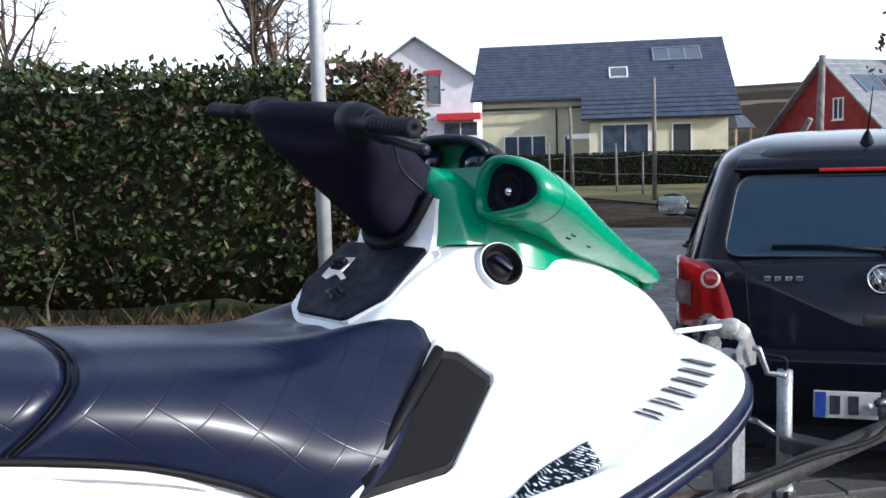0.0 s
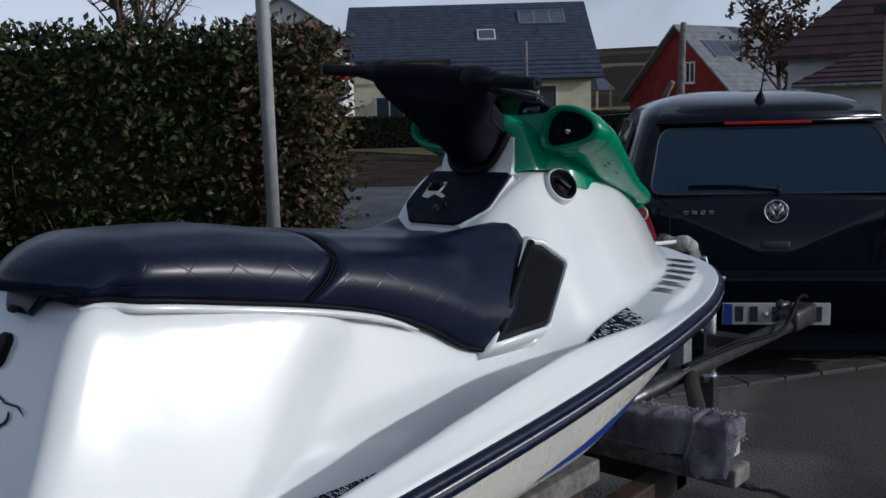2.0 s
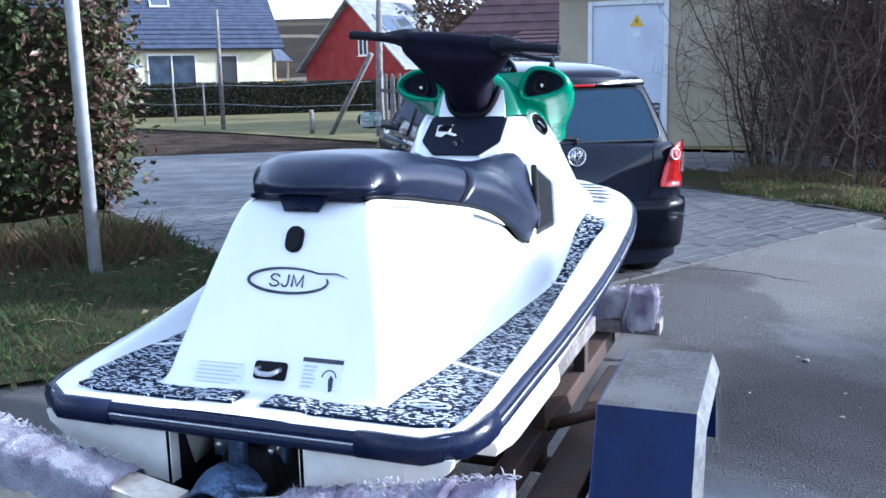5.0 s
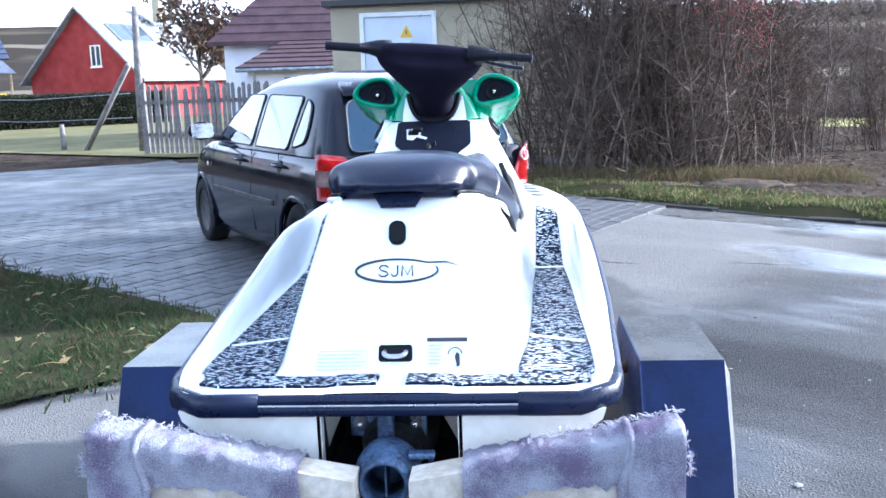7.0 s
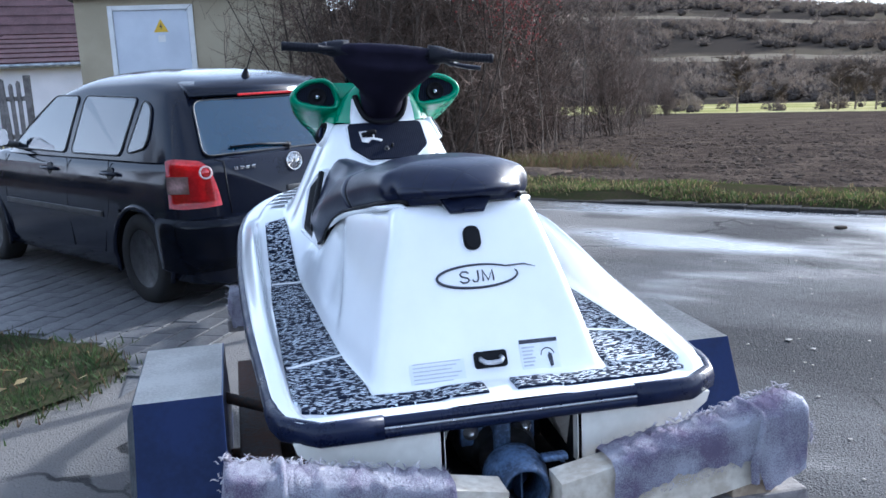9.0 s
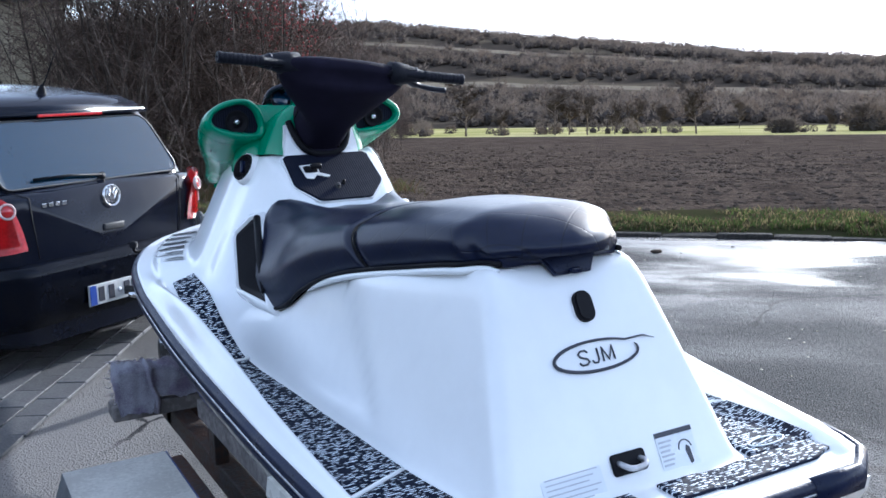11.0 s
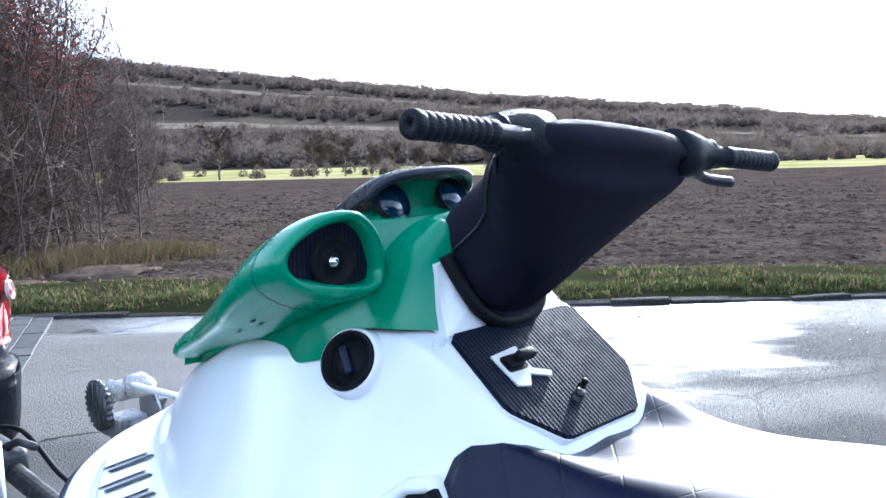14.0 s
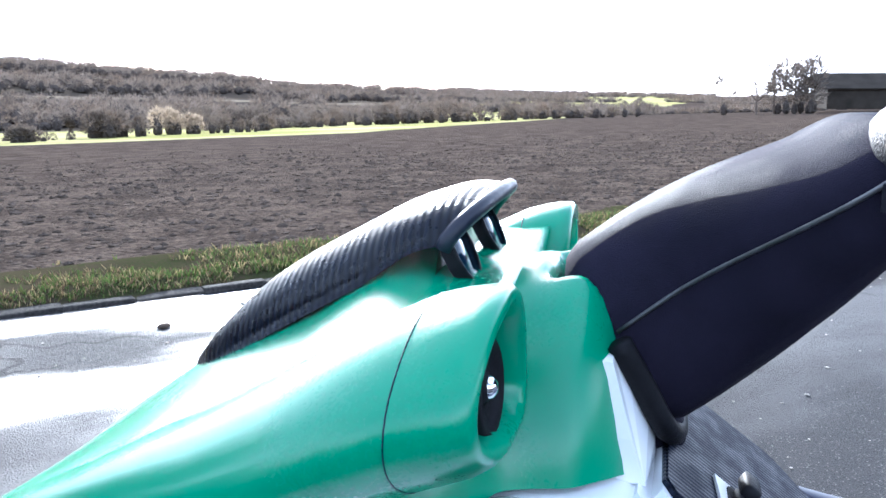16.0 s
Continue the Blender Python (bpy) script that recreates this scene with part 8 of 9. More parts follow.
for z in (0.4, 1.15):
    bm = BM()
    q = Vector((-fd.y, fd.x, 0)) * 0.03
    slab(bm, [fa + q + Vector((0, 0, z)), fb + q + Vector((0, 0, z)), fb + q + Vector((0, 0, z + 0.09)), fa + q + Vector((0, 0, z + 0.09))], q, 0.03)
    part("fence_rail", bm, M["wood_grey"], fence, smooth=False)
for t in (0.0, 0.5, 1.0):
    p = fa.lerp(fb, t)
    bm = BM()
    box(bm, (p.x - 0.06, p.y + 0.05, 0.0), (p.x + 0.06, p.y + 0.17, 1.72), 0.01)
    part("fence_post", bm, M["wood_grey"], fence, smooth=False)
# play tower with slide behind the lawn
play = thing("play_tower", "small wooden play tower with a dark roof", "play tower", at=(-29.6, 50.5, 0.07))
bm = BM()
for dx in (-0.8, 0.8):
    for dy in (-0.8, 0.8):
        tube(bm, [(-29.6 + dx, 50.5 + dy, 0.05), (-29.6 + dx, 50.5 + dy, 3.0)], 0.07, 6)
box(bm, (-30.5, 49.6, 1.4), (-28.7, 51.4, 1.5))
part("tower_frame", bm, M["wood"], play, smooth=False)
bm = BM()
lathe(bm, [(1.5, 3.0), (0.8, 3.7), (0.0, 4.3)], Matrix.Translation((-29.6, 50.5, 0)) @ pose(0, 0, 0, 0, 0, 45), 4)
part("tower_roof", bm, M["roof_blue"], play, smooth=False)
bm = BM()
sheet(bm, [[(-28.6 + 0.75 * t, 49.8 + 0.15 * t + s * 0.35, 1.6 * (1 - t / 2.2) + 0.15 + 0.12 * abs(s)) for s in (-1, -0.7, 0.7, 1)] for t in np.linspace(0, 2.2, 8)])
bmesh.ops.solidify(bm, geom=bm.faces[:], thickness=0.04)
part("slide", bm, M["yellow"], play, "yellow plastic slide")
M["shed"] = surf("shed", (0.03, 0.026, 0.022), (0.05, 0.042, 0.034), 0.6, 0.95, spec=0.02)
# farm building at the field's far end
barn = thing("farm_shed", "low dark shed beside trees at the field's edge", "shed", at=(122, -20, -1.2))
bm = BM()
box(bm, (117, -30, -2.2), (128, -16.4, 0.2))
part("wall", bm, M["shed"], barn, smooth=False)
bm = BM()
slab(bm, [(116.5, -31, 0.1), (116.5, -15.4, 0.1), (121, -15.4, 1.9), (121, -31, 1.9)], (-0.4, 0, 1), 0.15)
slab(bm, [(121, -31, 1.9), (121, -15.4, 1.9), (129, -15.4, 0.1), (129, -31, 0.1)], (0.3, 0, 1), 0.15)
part("roof", bm, M["shed"], barn, smooth=False)

# ---- plants ----
M["bark"] = surf("bark", (0.15, 0.115, 0.09), (0.075, 0.058, 0.045), 8, 0.9, bump=0.5, bscale=60, fine=0.4, spec=0.2)
M["twig"] = surf("twig", (0.14, 0.1, 0.076), (0.075, 0.052, 0.04), 4, 0.85, fine=0.4, spec=0.2, thin=0.15)
for q in ("bark", "twig"):
    n, l, p = nodes_of(M[q])
    gi = n.new("ShaderNodeNewGeometry")
    tone = calc(n, l, "MULTIPLY_ADD", calc(n, l, "POWER", gi.outputs["Random Per Island"], 1.8), 1.7, 0.45)
    vm = n.new("ShaderNodeVectorMath")
    vm.operation = "SCALE"
    l.new(p.inputs["Base Color"].links[0].from_socket, vm.inputs[0])
    l.new(tone, vm.inputs["Scale"])
    l.new(vm.outputs[0], p.inputs["Base Color"])
M["twig_red"] = surf("twig_red", (0.28, 0.05, 0.04), (0.2, 0.04, 0.035), 4, 0.8)
M["brush"] = surf("brush", (0.15, 0.125, 0.105), (0.09, 0.074, 0.062), 0.2, 0.95, fine=0.4, spec=0.0, thin=0.45)
# darker than the twigs, as the shade inside the crowns
M["brush_shade"] = surf("brush_shade", (0.075, 0.062, 0.053), (0.05, 0.042, 0.036), 0.3, 1.0, fine=0.4, spec=0.0, bump=1.0, bscale=2.0, bdist=0.5)
M["brush_pale"] = surf("brush_pale", (0.36, 0.29, 0.21), (0.25, 0.2, 0.15), 0.2, 0.95, fine=0.4, spec=0.0, thin=0.45)
M["brush_umber"] = surf("brush_umber", (0.13, 0.1, 0.078), (0.075, 0.06, 0.048), 0.3, 0.95, fine=0.4, spec=0.0, thin=0.45)


def rods(limbs, sides=3):
    """Tapered rods joined into vertex and face lists; each limb is points with radii."""
    verts, faces = [], []
    for path in limbs:
        k0 = len(verts)
        for i, (p, r) in enumerate(path):
            d = (path[min(i + 1, len(path) - 1)][0] - path[max(i - 1, 0)][0])
            d = d.normalized() if d.length > 1e-9 else Vector((0, 0, 1))
            s = d.cross(Vector((0.3, 0.9, 0.2))).normalized()
            u = d.cross(s)
            verts += [tuple(p + r * (math.cos(2 * math.pi * q / sides) * s + math.sin(2 * math.pi * q / sides) * u)) for q in range(sides)]
        for i in range(len(path) - 1):
            for q in range(sides):
                a, b = k0 + i * sides + q, k0 + i * sides + (q + 1) % sides
                faces.append((a, b, b + sides, a + sides))
    return verts, faces


def limb(rnd, p, d, length, r, n=4, bend=0.25, up=0.0):
    out = [(p.copy(), r)]
    for k in range(n):
        d = (d + Vector((rnd.uniform(-1, 1), rnd.uniform(-1, 1), rnd.uniform(-0.6, 0.8) + up)) * bend).normalized()
        p = p + d * (length / n)
        out.append((p.copy(), r * (1 - 0.75 * (k + 1) / n)))
    return out


def mesh_of(name, verts, faces, mats, idx=None):
    me = bpy.data.meshes.new(name)
    me.from_pydata(verts, [], faces)
    for m in mats:
        me.materials.append(m)
    if idx:
        me.polygons.foreach_set("material_index", idx)
    return me


def shrub_meshes(seed, height=5.5, spread=1.3, stems=41):
    """A thicket of bare stems with side shoots and twigs."""
    rnd = random.Random(seed)
    big, small = [], []
    for _ in range(stems):
        a, q = rnd.uniform(0, 6.283), abs(rnd.gauss(0, 0.5)) * spread
        base = Vector((q * math.cos(a), q * math.sin(a), -0.05))
        lean = Vector((math.cos(a), math.sin(a), 0)) * rnd.uniform(0.0, 0.28) + Vector((rnd.uniform(-0.18, 0.18), rnd.uniform(-0.18, 0.18), 1))
        h = height * rnd.uniform(0.55, 1.05)
        st = limb(rnd, base, lean.normalized(), h, rnd.uniform(0.008, 0.026), 6, 0.3, 0.12)
        if math.hypot(st[-1][0].x, st[-1][0].y) > spread * 1.35:
            continue
        big.append(st)
        for k in range(17):
            i = rnd.randrange(0, 6)
            t = rnd.random()
            p = st[i][0].lerp(st[min(i + 1, 6)][0], t)
            b = rnd.uniform(0, 6.283)
            d = Vector((math.cos(b), math.sin(b), rnd.uniform(0.1, 1.2))).normalized()
            br = limb(rnd, p, d, rnd.uniform(0.5, 1.6), 0.0075, 4, 0.42, 0.1)
            small.append(br)
            for _ in range(6):
                j = rnd.randrange(0, 4)
                c = rnd.uniform(0, 6.283)
                small.append(limb(rnd, br[j][0].lerp(br[j + 1][0], rnd.random()), Vector((math.cos(c), math.sin(c), rnd.uniform(-0.3, 1.0))).normalized(), rnd.uniform(0.2, 0.65), 0.004, 2, 0.5, 0.05))
    small = [q for q in small if math.hypot(q[-1][0].x, q[-1][0].y) < spread * (1.5 - 0.1 * max(0, q[-1][0].z - 3.5)) and q[-1][0].z < height * 1.0 and (q[-1][0].z < 2.5 or rnd.random() < 0.72)]
    v, f = rods(big, 5)
    v2, f2 = rods(small, 3)
    return mesh_of("stem_thicket", v, f, [M["bark"]]), mesh_of("brushwood", v2, f2, [M["twig"]])


variants = [shrub_meshes(s) for s in (1, 2, 3)]
rs = random.Random(9)
for k, (x, y, sc) in enumerate(((1.5, 12.5, 0.95), (2.5, 12.4, 1.0), (2.95, 12.6, 1.0), (0.8, 14.0, 0.9), (2.0, 13.9, 1.1), (2.6, 14.6, 1.1), (3.55, 13.9, 1.0), (4.4, 15.3, 0.95), (3.6, 16.0, 1.2), (5.6, 17.4, 0.85), (1.6, 15.8, 1.15), (7.4, 21.5, 0.9), (6.4, 19.2, 0.9), (9.4, 22.0, 0.85), (13.5, 30.0, 0.85), (11.0, 26.5, 0.9), (16.5, 36.0, 0.8), (20.0, 42.0, 0.75), (27.0, 54.0, 0.5), (24.0, 48.0, 0.6))):
    root = thing("bare_shrub", "tall leafless winter shrub with tangled grey-brown stems", "shrub", "winter shrubs", at=(x, y, float(ground_z(x, y)) + 0.02), turn=rs.uniform(0, 360))
    for nm, me in zip(("stem_thicket", "brushwood"), variants[k % 3]):
        ob = tagged(new(nm, me), "tangled bare stems" if nm[0] == "s" else "fine tangled twigs", kind="stuff")
        ob.parent = root
        ob.scale = (sc, sc, sc * rs.uniform(0.95, 1.15))
# red berries in the thicket
bm = BM()
for _ in range(900):
    c = rs.choice(((3.7, 12.4, 2.15), (3.4, 12.0, 2.5), (3.2, 11.9, 3.1), (2.7, 11.7, 3.0)))
    p = Vector((rs.gauss(c[0], 0.3), rs.gauss(c[1], 0.25), rs.gauss(c[2], 0.3)))
    bmesh.ops.create_icosphere(bm, subdivisions=1, radius=0.016, matrix=Matrix.Translation(p))
tagged(part("red_berries", bm, M["twig_red"], None), "clusters of small red berries among bare twigs", "berries", kind="stuff")
# dry weeds under the thicket and along it
pl = []
for _ in range(2600):
    x, y = rs.uniform(0.4, 5.2), rs.gauss(11.9, 0.5)
    pl.append((x, y, float(ground_z(x, y)), 1.0))
blades("dry_weeds", pl, "dry brown weeds at the foot of the shrubs", [M["blade_brown"], M["blade_brown"], M["blade_olive"]], rs, (0.05, 0.24), 0.004, 2, 0.8)
# earth heaps by the thicket
for x, y, s in ((3.3, 10.6, 0.4), (2.2, 10.3, 0.35)):
    bm = BM()
    bmesh.ops.create_icosphere(bm, subdivisions=3, radius=1)
    for v in bm.verts:
        v.co = Vector((v.co.x * s * 1.4, v.co.y * s, v.co.z * s * 0.2)) * (1 + 0.5 * noise.noise(v.co * 2.2 + Vector((x, y, 0))))
        v.co += Vector((x, y, float(ground_z(x, y))))
    tagged(part("earth_mound", bm, M["clod"], None), "low heap of dark earth beside the shrubs", "earth mound", "earth mounds")

# laurel hedge
M["leaf"] = surf("leaf", (0.024, 0.038, 0.01), (0.014, 0.024, 0.007), 5, 0.5, spec=0.3, fine=0.3, rvar=0.1)
M["leaf_light"] = surf("leaf_light", (0.05, 0.062, 0.016), (0.03, 0.045, 0.01), 5, 0.5, spec=0.3, fine=0.3)
M["leaf_brown"] = surf("leaf_brown", (0.10, 0.05, 0.03), (0.06, 0.035, 0.02), 5, 0.6, fine=0.3)
# near-black filling: the hedge's inner shade put into colour
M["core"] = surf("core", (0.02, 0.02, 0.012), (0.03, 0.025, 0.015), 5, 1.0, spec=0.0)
HE, HD, HN = Vector((-4.3, 5.45, 0)), Vector((-0.645, -0.764, 0)), Vector((0.764, -0.645, 0))
HL, HH, HT = 9.5, 2.2, 1.2
hedge = thing("laurel_hedge", "tall clipped evergreen laurel hedge, some leaves brown", "hedge", at=(-7.4, 1.8, 0.03))
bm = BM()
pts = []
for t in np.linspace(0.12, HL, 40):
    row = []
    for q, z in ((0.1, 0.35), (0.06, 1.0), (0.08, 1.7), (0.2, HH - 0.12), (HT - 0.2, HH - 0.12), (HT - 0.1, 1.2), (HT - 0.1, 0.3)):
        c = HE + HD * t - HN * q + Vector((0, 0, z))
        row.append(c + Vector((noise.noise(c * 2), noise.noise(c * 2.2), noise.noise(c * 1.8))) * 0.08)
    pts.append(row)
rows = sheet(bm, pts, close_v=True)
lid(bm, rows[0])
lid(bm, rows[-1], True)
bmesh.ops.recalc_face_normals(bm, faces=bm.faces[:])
part("hedge_core", bm, M["core"], hedge, "solid inner body, coloured dark for the shade behind the leaves")
rh = random.Random(21)
verts, faces, idx = [], [], []
for _ in range(26000):
    u = rh.random()
    t = rh.uniform(-0.05, HL)
    z = 0.35 + (HH - 0.35) * rh.random() ** 0.85
    if u < 0.66:
        q = rh.gauss(0.0, 0.07) - 0.1 * noise.noise((t * 1.4, z * 1.6, 0))
        nrm = HN
    elif u < 0.88:
        q, z, nrm = rh.uniform(0, HT), HH + rh.gauss(0, 0.05) + 0.08 * noise.noise((t * 1.5, 5, 0)), Vector((0, 0, 1))
    else:
        q, t, nrm = rh.uniform(0, HT), rh.gauss(0.0, 0.12), -HD
    if z < 0.75 and rh.random() < (0.75 - z) * 1.6:
        continue
    c = HE + HD * t - HN * q + Vector((0, 0, z))
    d = (nrm * rh.uniform(0.2, 1.0) + Vector((rh.uniform(-1, 1), rh.uniform(-1, 1), rh.uniform(-0.9, 0.9)))).normalized()
    s = d.cross(Vector((rh.uniform(-1, 1), rh.uniform(-1, 1), rh.uniform(-1, 1)))).normalized()
    L, w = rh.uniform(0.05, 0.1), rh.uniform(0.016, 0.028)
    mid = c + d * L * 0.5 + d.cross(s) * L * 0.08
    k = len(verts)
    verts += [tuple(c), tuple(mid + s * w), tuple(c + d * L), tuple(mid - s * w)]
    faces.append((k, k + 1, k + 2, k + 3))
    brown_p = 0.55 if t < 0.7 else 0.06
    r = rh.random()
    idx.append(2 if r < brown_p else (1 if r > 0.72 or (u >= 0.66 and r > 0.5) else 0))
me = mesh_of("leaves", verts, faces, [M["leaf"], M["leaf_light"], M["leaf_brown"]], idx)
ob = new("leaves", me)
ob.parent = hedge
ob.matrix_parent_inverse = hedge.matrix_basis.inverted()
tagged(ob, "glossy dark green leaves", kind="stuff")
limbs = []
for _ in range(60):
    t = rh.uniform(0.1, HL)
    p = HE + HD * t - HN * rh.uniform(0.1, 0.5)
    limbs.append(limb(rh, p, (HN * rh.uniform(-0.1, 0.5) + Vector((rh.uniform(-0.3, 0.3), rh.uniform(-0.3, 0.3), 1))).normalized(), rh.uniform(0.7, 1.3), 0.018, 4, 0.3))
ob = new("bare_stem", mesh_of("bare_stem", *rods(limbs, 5), [M["bark"]]))
ob.parent = hedge
ob.matrix_parent_inverse = hedge.matrix_basis.inverted()
tagged(ob, "bare grey stems showing low down", kind="stuff")
pl = []
for _ in range(6500):
    t, q = rh.uniform(-0.3, HL), rh.gauss(-0.25, 0.28)
    c = HE + HD * t - HN * q
    pl.append((c.x, c.y, 0.03, rh.uniform(0.4, 1.0) * (1 if q > -0.6 else 0.5)))
blades("dry_grass", pl, "tall dead grass and weeds at the foot of the hedge", [M["blade_brown"], M["blade_brown"], M["blade_brown"], M["blade_olive"]], rh, (0.1, 0.4), 0.004, 2, 0.9)


# trees
def bare_tree(name, label, at, height, seed, leaves=0, leaf_mat=None, spread=0.5, trunk=0.3, group="bare trees", thick=1.0, twig="twig"):
    rnd = random.Random(seed)
    root = thing(name, label, "tree", group, at=at)
    big, small, ends = [], [], []
    th = height * trunk
    tr = limb(rnd, Vector((0, 0, -0.1)), Vector((0, 0, 1)), height * 0.75, height * 0.022, 7, 0.06, 0.2)
    big.append(tr)
    for _ in range(16):
        i = rnd.randrange(2, 7)
        p = tr[i][0].lerp(tr[min(i + 1, 7)][0], rnd.random())
        if p.z < th:
            p = tr[3][0].copy()
        a = rnd.uniform(0, 6.283)
        d = Vector((math.cos(a) * spread * 1.6, math.sin(a) * spread * 1.6, rnd.uniform(0.5, 1.1))).normalized()
        b = limb(rnd, p, d, height * rnd.uniform(0.25, 0.42), height * 0.009, 4, 0.22, 0.15)
        big.append(b)
        for _ in range(7):
            j = rnd.randrange(1, 4)
            a = rnd.uniform(0, 6.283)
            c = limb(rnd, b[j][0].lerp(b[j + 1][0], rnd.random()), Vector((math.cos(a), math.sin(a), rnd.uniform(0, 1.2))).normalized(), height * rnd.uniform(0.08, 0.18), height * 0.0035 * thick, 3, 0.3, 0.1)
            small.append(c)
            for _ in range(4):
                a = rnd.uniform(0, 6.283)
                e = limb(rnd, c[rnd.randrange(1, 4)][0], Vector((math.cos(a), math.sin(a), rnd.uniform(-0.2, 1))).normalized(), height * 0.06 * (1 + 0.25 * (thick - 1)), height * 0.0018 * thick, 2, 0.3)
                small.append(e)
                ends.append(e[-1][0])
    for nm, me in (("trunk", mesh_of("trunk", *rods(big, 6), [M["bark"]])), ("crown", mesh_of("crown", *rods(small, 3), [M[twig]]))):
        ob = new(nm, me)
        ob.parent = root
    if leaves:
        verts, faces = [], []
        for _ in range(leaves):
            p = rnd.choice(ends) + Vector((rnd.gauss(0, 1), rnd.gauss(0, 1), rnd.gauss(0, 1))) * height * 0.02
            d = Vector((rnd.uniform(-1, 1), rnd.uniform(-1, 1), rnd.uniform(-1, 1))).normalized() * height * 0.022
            s = d.cross(Vector((rnd.uniform(-1, 1), 1, 0.3))).normalized() * height * 0.01
            k = len(verts)
            verts += [tuple(p - d), tuple(p + s), tuple(p + d), tuple(p - s)]
            faces.append((k, k + 1, k + 2, k + 3))
        ob = new("foliage", mesh_of("foliage", verts, faces, [leaf_mat]))
        ob.parent = root
        tagged(ob, "sparse brown leaves", kind="stuff")
    return root


bare_tree("garden_tree", "small garden tree with sparse brown leaves", (-12.6, 37.5, 0.05), 6.4, 4, 1500, M["leaf_brown"], 0.75, 0.28)
for k, (x, y, h) in enumerate(((-33, 20.4, 12), (-32.5, 21.4, 11), (-36.6, 11.8, 10))):
    bare_tree("bare_tree", "tall bare tree behind the hedge", (x, y, -0.02), h, 30 + k, 0, None, 0.3, 0.35)
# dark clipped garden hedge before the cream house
# core darker than the leaves, painting the shade between them
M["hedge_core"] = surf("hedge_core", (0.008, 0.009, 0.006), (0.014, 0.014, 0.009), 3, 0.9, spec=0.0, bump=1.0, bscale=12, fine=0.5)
M["leaf_dark"] = surf("leaf_dark", (0.018, 0.022, 0.012), (0.03, 0.03, 0.018), 3, 0.8, spec=0.2, bump=1.0, bscale=12, fine=0.5)
ga, gb = Vector((-42, 24.6, 0)), Vector((-17.5, 45.7, 0))
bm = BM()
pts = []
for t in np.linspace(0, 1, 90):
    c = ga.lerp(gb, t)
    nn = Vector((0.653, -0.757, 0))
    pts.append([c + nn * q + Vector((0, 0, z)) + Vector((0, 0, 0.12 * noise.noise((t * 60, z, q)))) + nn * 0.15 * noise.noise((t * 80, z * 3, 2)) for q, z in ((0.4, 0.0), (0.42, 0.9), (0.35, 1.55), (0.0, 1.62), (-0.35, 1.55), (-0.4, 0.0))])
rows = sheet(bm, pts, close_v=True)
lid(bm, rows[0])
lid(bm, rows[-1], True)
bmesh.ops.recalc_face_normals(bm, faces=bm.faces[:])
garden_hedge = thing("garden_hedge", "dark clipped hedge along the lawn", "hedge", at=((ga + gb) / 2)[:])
part("hedge_core", bm, M["hedge_core"], garden_hedge, "solid inside of the hedge, darkened for the shade among the leaves")
rnd = random.Random(71)
verts, faces = [], []
for _ in range(26000):
    t, u = rnd.random(), rnd.random()
    face = nn * (0.43 + rnd.uniform(-0.04, 0.07)) + Vector((0, 0, 1.62 * u)) if rnd.random() < 0.8 else nn * rnd.uniform(-0.4, 0.42) + Vector((0, 0, 1.62 + rnd.uniform(-0.03, 0.08)))
    p = ga.lerp(gb, t) + face
    d = Vector((rnd.uniform(-1, 1), rnd.uniform(-1, 1), rnd.uniform(-1, 1))).normalized() * 0.06
    e = d.cross(Vector((rnd.uniform(-1, 1), rnd.uniform(-1, 1), 0.5))).normalized() * 0.03
    k = len(verts)
    verts += [tuple(p - d), tuple(p + e), tuple(p + d), tuple(p - e)]
    faces.append((k, k + 1, k + 2, k + 3))
ob = new("hedge_leaves", mesh_of("hedge_leaves", verts, faces, [M["leaf_dark"]]))
ob.parent = garden_hedge
ob.matrix_parent_inverse = garden_hedge.matrix_basis.inverted()
tagged(ob, "small dark leaves", kind="stuff")


# far scrub and woods: rounded crowns of twigs; a darker solid heart paints the shade within
CROWN = []
for s in range(5):
    q = bmesh.new()
    bmesh.ops.create_icosphere(q, subdivisions=1, radius=1)
    CROWN.append(([v.co * (1 + 0.28 * noise.noise(v.co * 1.7 + Vector((s * 5, 0, 0)))) for v in q.verts], [tuple(v.index for v in f.verts) for f in q.faces]))
    q.free()


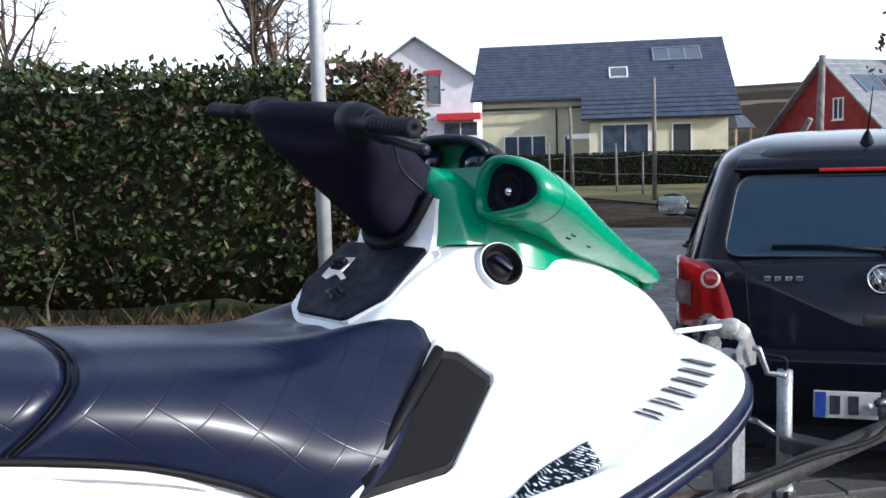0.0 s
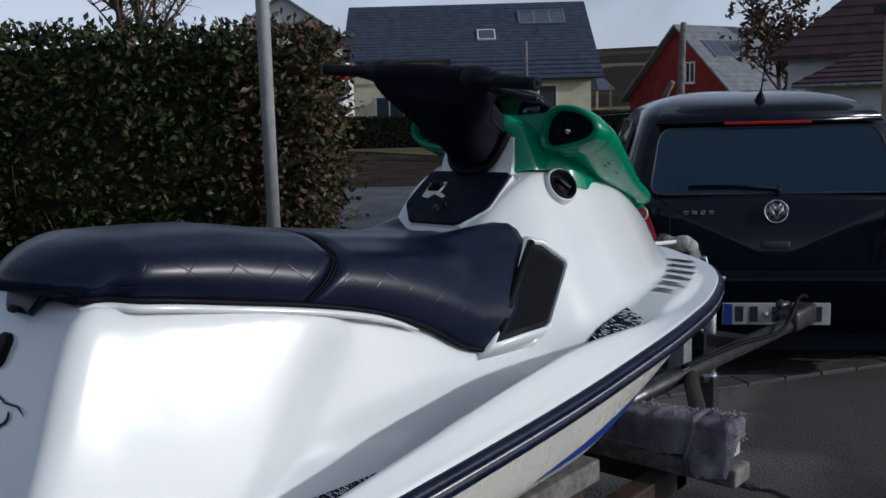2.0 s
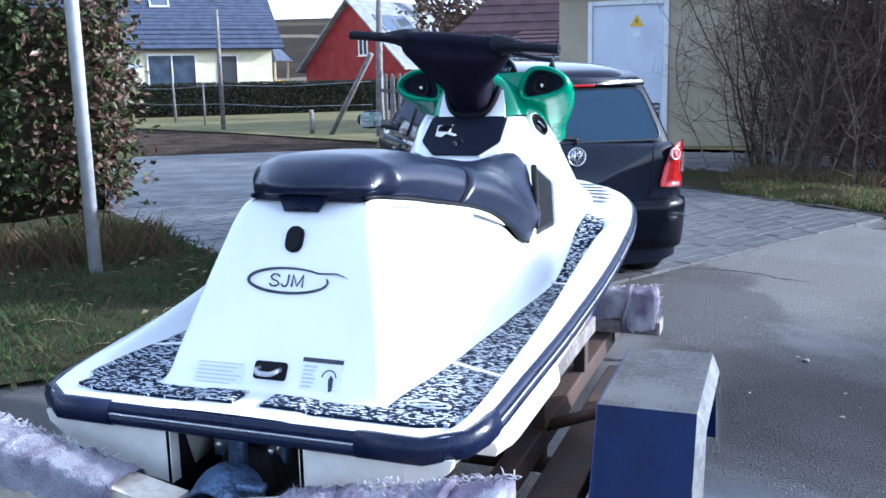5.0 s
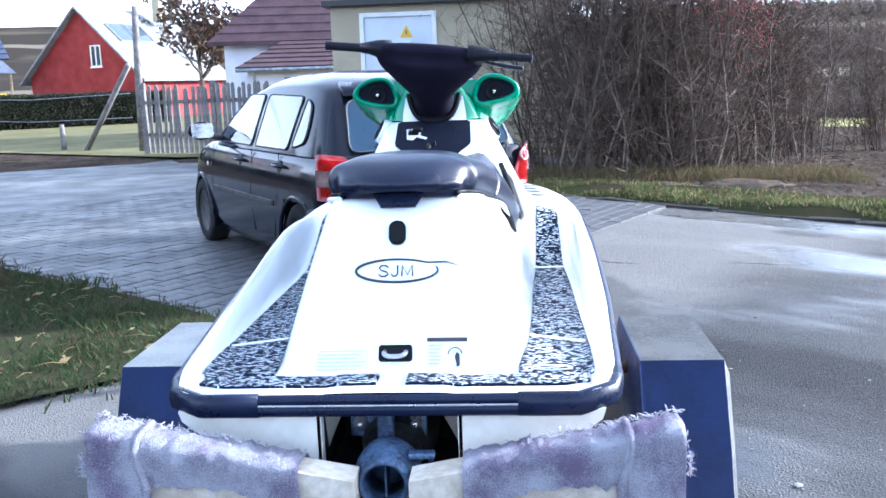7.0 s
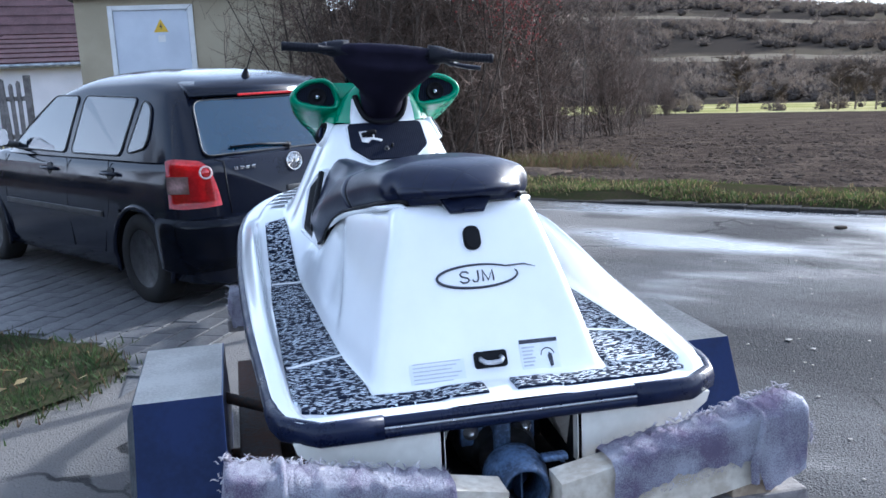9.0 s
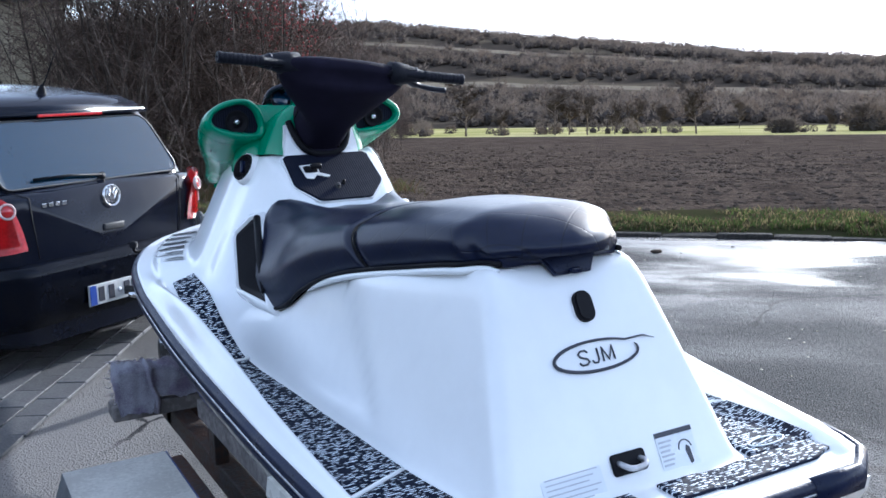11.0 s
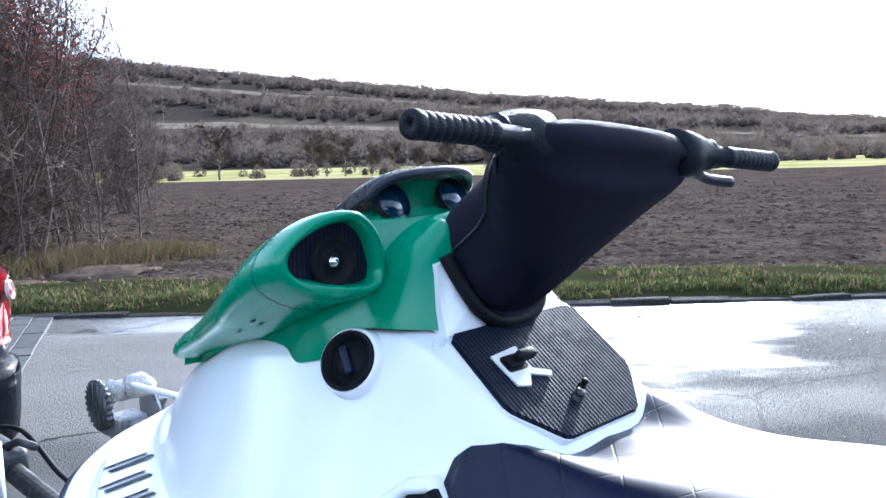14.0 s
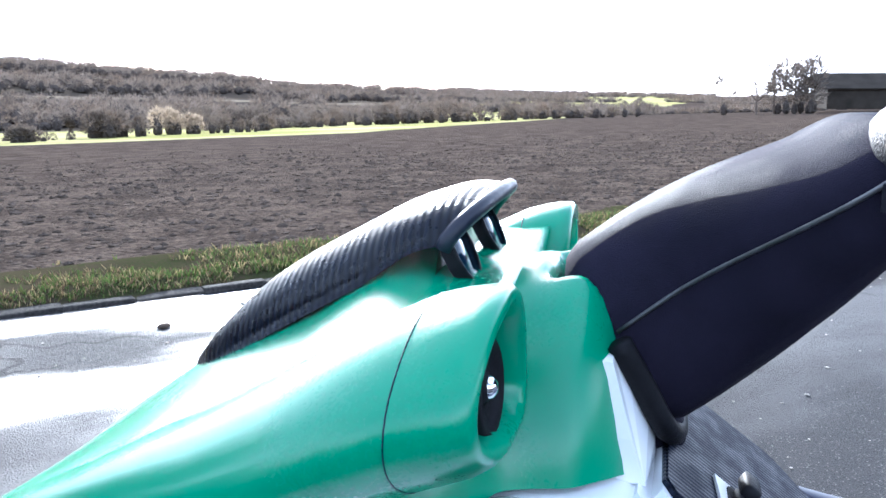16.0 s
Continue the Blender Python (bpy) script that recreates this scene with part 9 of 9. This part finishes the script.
def brushwood(name, label, spots, mats, rnd, blades_each=46, heart=1.0, long=1.0):
    verts, faces, idx = [], [], []
    for x, y, w, h in spots:
        z = float(ground_z(x, y)) - 0.2
        m = rnd.randrange(len(mats))
        cv, cf = CROWN[rnd.randrange(5)]
        k = len(verts)
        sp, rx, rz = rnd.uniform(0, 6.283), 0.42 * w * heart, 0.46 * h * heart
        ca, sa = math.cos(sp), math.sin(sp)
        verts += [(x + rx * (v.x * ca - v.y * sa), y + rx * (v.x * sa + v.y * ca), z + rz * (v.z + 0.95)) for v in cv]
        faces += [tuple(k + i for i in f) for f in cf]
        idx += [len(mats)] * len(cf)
        for _ in range(blades_each):
            a, e = rnd.uniform(0, 6.283), math.asin(rnd.uniform(-0.45, 1))
            d = Vector((math.cos(a) * math.cos(e), math.sin(a) * math.cos(e), math.sin(e)))
            lump = 1 + 0.25 * noise.noise((d.x * 1.8 + x, d.y * 1.8 + y, d.z * 1.8))
            c0 = Vector((x + 0.36 * w * d.x * lump, y + 0.36 * w * d.y * lump, z + 0.45 * h + 0.42 * h * d.z * lump))
            t = (d + Vector((rnd.uniform(-0.6, 0.6), rnd.uniform(-0.6, 0.6), rnd.uniform(0.0, 0.8)))).normalized() * w * rnd.uniform(0.12, 0.26) * long
            s = t.cross(Vector((rnd.uniform(-1, 1), rnd.uniform(-1, 1), 0.4))).normalized() * w * rnd.uniform(0.012, 0.03)
            k = len(verts)
            verts += [tuple(c0 - s), tuple(c0 + s), tuple(c0 + t)]
            faces.append((k, k + 1, k + 2))
            idx.append(m)
    ob = new(name, mesh_of(name, verts, faces, mats + [M["brush_shade"]], idx))
    return tagged(ob, label, "woods", kind="stuff")


rw = random.Random(77)


def polar(r, az):
    return r * math.sin(radians(az)), r * math.cos(radians(az))


spots = []
for r0, dens, w, h, wide in ((158, 520, 3.0, 3.4, 6), (178, 560, 3.4, 3.6, 8), (204, 560, 3.6, 3.4, 9), (232, 560, 4.0, 3.4, 9), (305, 620, 4.4, 4.4, 10), (332, 560, 4.8, 3.8, 10), (358, 520, 4.8, 3.6, 9), (440, 560, 5.5, 4.6, 12), (480, 520, 6.0, 4.2, 14), (525, 520, 6.5, 4.4, 14), (575, 640, 7.0, 4.6, 12)):
    for _ in range(dens):
        az = rw.uniform(8, 104)
        if noise.noise((az * 0.12, r0 * 0.05, 0)) < (-0.5 if az < 62 else -0.1):
            continue
        fade = 1.0 if az < 62 else max(0.35, 1 - (az - 62) / 45)
        x, y = polar(r0 + rw.gauss(0, wide), az)
        spots.append((x, y, w * rw.uniform(0.6, 1.4), h * fade * rw.uniform(0.6, 1.25)))
brushwood("hill_woods", "grey-brown leafless woods and scrub on the hillside", spots, [M["brush"], M["brush"], M["brush_umber"]], rw, 56, 0.72, 1.3)
spots, pale = [], []
for az, r, w, h in ((49.9, 66, 2.6, 1.3), (50.6, 67, 1.5, 1.0), (52.3, 70, 0.9, 0.9), (54.3, 72, 2.8, 2.7), (55.0, 74, 2.4, 2.5), (56.4, 74, 1.9, 2.2), (61.2, 78, 1.6, 1.9), (62.6, 80, 1.2, 1.5), (63.8, 84, 1.7, 2.1)):
    x, y = polar(r, az)
    spots += [(x + rw.gauss(0, 0.4), y + rw.gauss(0, 0.4), w * rw.uniform(0.5, 0.8), h * rw.uniform(0.75, 1.0)) for _ in range(4)]
for az, r, w, h in ((58.3, 77, 2.4, 2.7), (59.3, 78, 1.8, 2.2)):
    x, y = polar(r, az)
    pale += [(x + rw.gauss(0, 0.5), y + rw.gauss(0, 0.5), w * rw.uniform(0.5, 0.8), h * rw.uniform(0.75, 1.0)) for _ in range(4)]
for _ in range(120):
    az = rw.uniform(60, 88)
    x, y = polar(104 + 1.1 * max(0, az - 66) + rw.gauss(0, 4), az)
    spots.append((x, y, rw.uniform(1.0, 2.4), rw.uniform(1.2, 3.0)))
for az, n_, sp in ((27.5, 10, 1.0), (34, 8, 1.5), (40, 12, 1.5)):
    for _ in range(n_):
        x, y = polar(72 + rw.gauss(0, 4), az + rw.gauss(0, sp))
        spots.append((x, y, rw.uniform(0.7, 1.4), rw.uniform(0.7, 1.6)))
brushwood("valley_scrub", "grey-brown bushes along the valley meadow", spots, [M["brush"], M["brush"], M["brush_umber"]], rw, 260, 0.6, 1.1)
brushwood("pale_scrub", "straw-coloured bushes on the valley meadow", pale, [M["brush_pale"]], rw, 300, 0.6, 1.1)
for k, (az, r, h) in enumerate(((30.7, 63, 3.9), (36.3, 64, 3.3), (37.2, 66, 3.4), (38.3, 64, 3.0), (40.0, 65, 2.5), (41.4, 66, 2.7), (42.8, 65, 2.4), (44.9, 64, 3.7), (33.0, 70, 2.4), (52.4, 69, 1.9), (47.5, 100, 3.0))):
    x, y = polar(r, az)
    bare_tree("field_tree", "bare tree at the edge of the meadow", (x, y, float(ground_z(x, y))), h, 60 + k, 0, None, 0.8, 0.2, thick=3.0, twig="brush_umber")
for k, (x, y, h) in enumerate(((113, -10, 7.5), (114, -12.5, 8), (112, -8, 6), (116, -14, 7))):
    bare_tree("field_tree", "bare tree by the far shed", (x, y, float(ground_z(x, y))), h, 80 + k, 0, None, 0.7, 0.2)
brushwood("shed_trees", "leafless trees beside the far shed", [(112 + rw.gauss(0, 1.5), -11 + rw.gauss(0, 2.2), 3.2, rw.uniform(4.5, 7.5)) for _ in range(9)], [M["brush"]], rw, 200, 0.3, 1.5)
x, y = polar(590, 58.5)
brushwood("ridge_trees", "dark clump of trees on the ridge", [(x + rw.gauss(0, 9), y + rw.gauss(0, 9), 4.5, rw.uniform(6, 10)) for _ in range(16)], [M["brush_umber"]], rw, 50, 0.6, 1.3)

# ---- paving stones, last ----
def paver_mesh(seed):
    bm = BM()
    r = random.Random(seed)
    box(bm, (-0.116, -0.076, -0.02), (0.116, 0.076, 0.012 + r.uniform(-0.002, 0.003)), 0.003, segs=1)
    me = bpy.data.meshes.new("paver")
    bm.to_mesh(me)
    bm.free()
    me.materials.append(M["paver"])
    return me


pm = [paver_mesh(s) for s in range(4)]
ax1, ax2 = Vector((0.488, 0.873)), Vector((-0.873, 0.488))
rr = random.Random(13)
spots = []
for b in range(0, 46):
    for a in range(-14, 44):
        p = L1P + ax1 * ((a + 0.5 * (b % 2)) * 0.24) + ax2 * ((b + 0.5) * 0.16)
        if inside(GRASS, p.x, p.y) or not inside(pave_poly, p.x, p.y):
            continue
        near = min((p - Vector((-1.6, 4.3))).length, (p - Vector((1.0, 7.6))).length)
        spots.append((near, p))
spots.sort(key=lambda q: q[0])
lay = math.degrees(math.atan2(ax1.y, ax1.x))
for near, p in spots[:300]:
    ob = new("paver", pm[rr.randrange(4)])
    ob.parent = paving
    ob.matrix_basis = pose(p.x, p.y, 0.006, rr.uniform(-0.6, 0.6), rr.uniform(-0.6, 0.6), lay + rr.uniform(-0.8, 0.8))
verts, faces = [], []
for near, p in spots[300:]:
    me = pm[rr.randrange(4)]
    m = pose(p.x, p.y, 0.006, rr.uniform(-0.6, 0.6), rr.uniform(-0.6, 0.6), lay + rr.uniform(-0.8, 0.8))
    k = len(verts)
    verts += [tuple(m @ v.co) for v in me.vertices]
    faces += [tuple(k + q for q in f.vertices) for f in me.polygons]
ob = new("pavers", mesh_of("pavers", verts, faces, [M["paver"]]))
ob.parent = paving
tagged(ob, "grey paving blocks", kind="stuff")
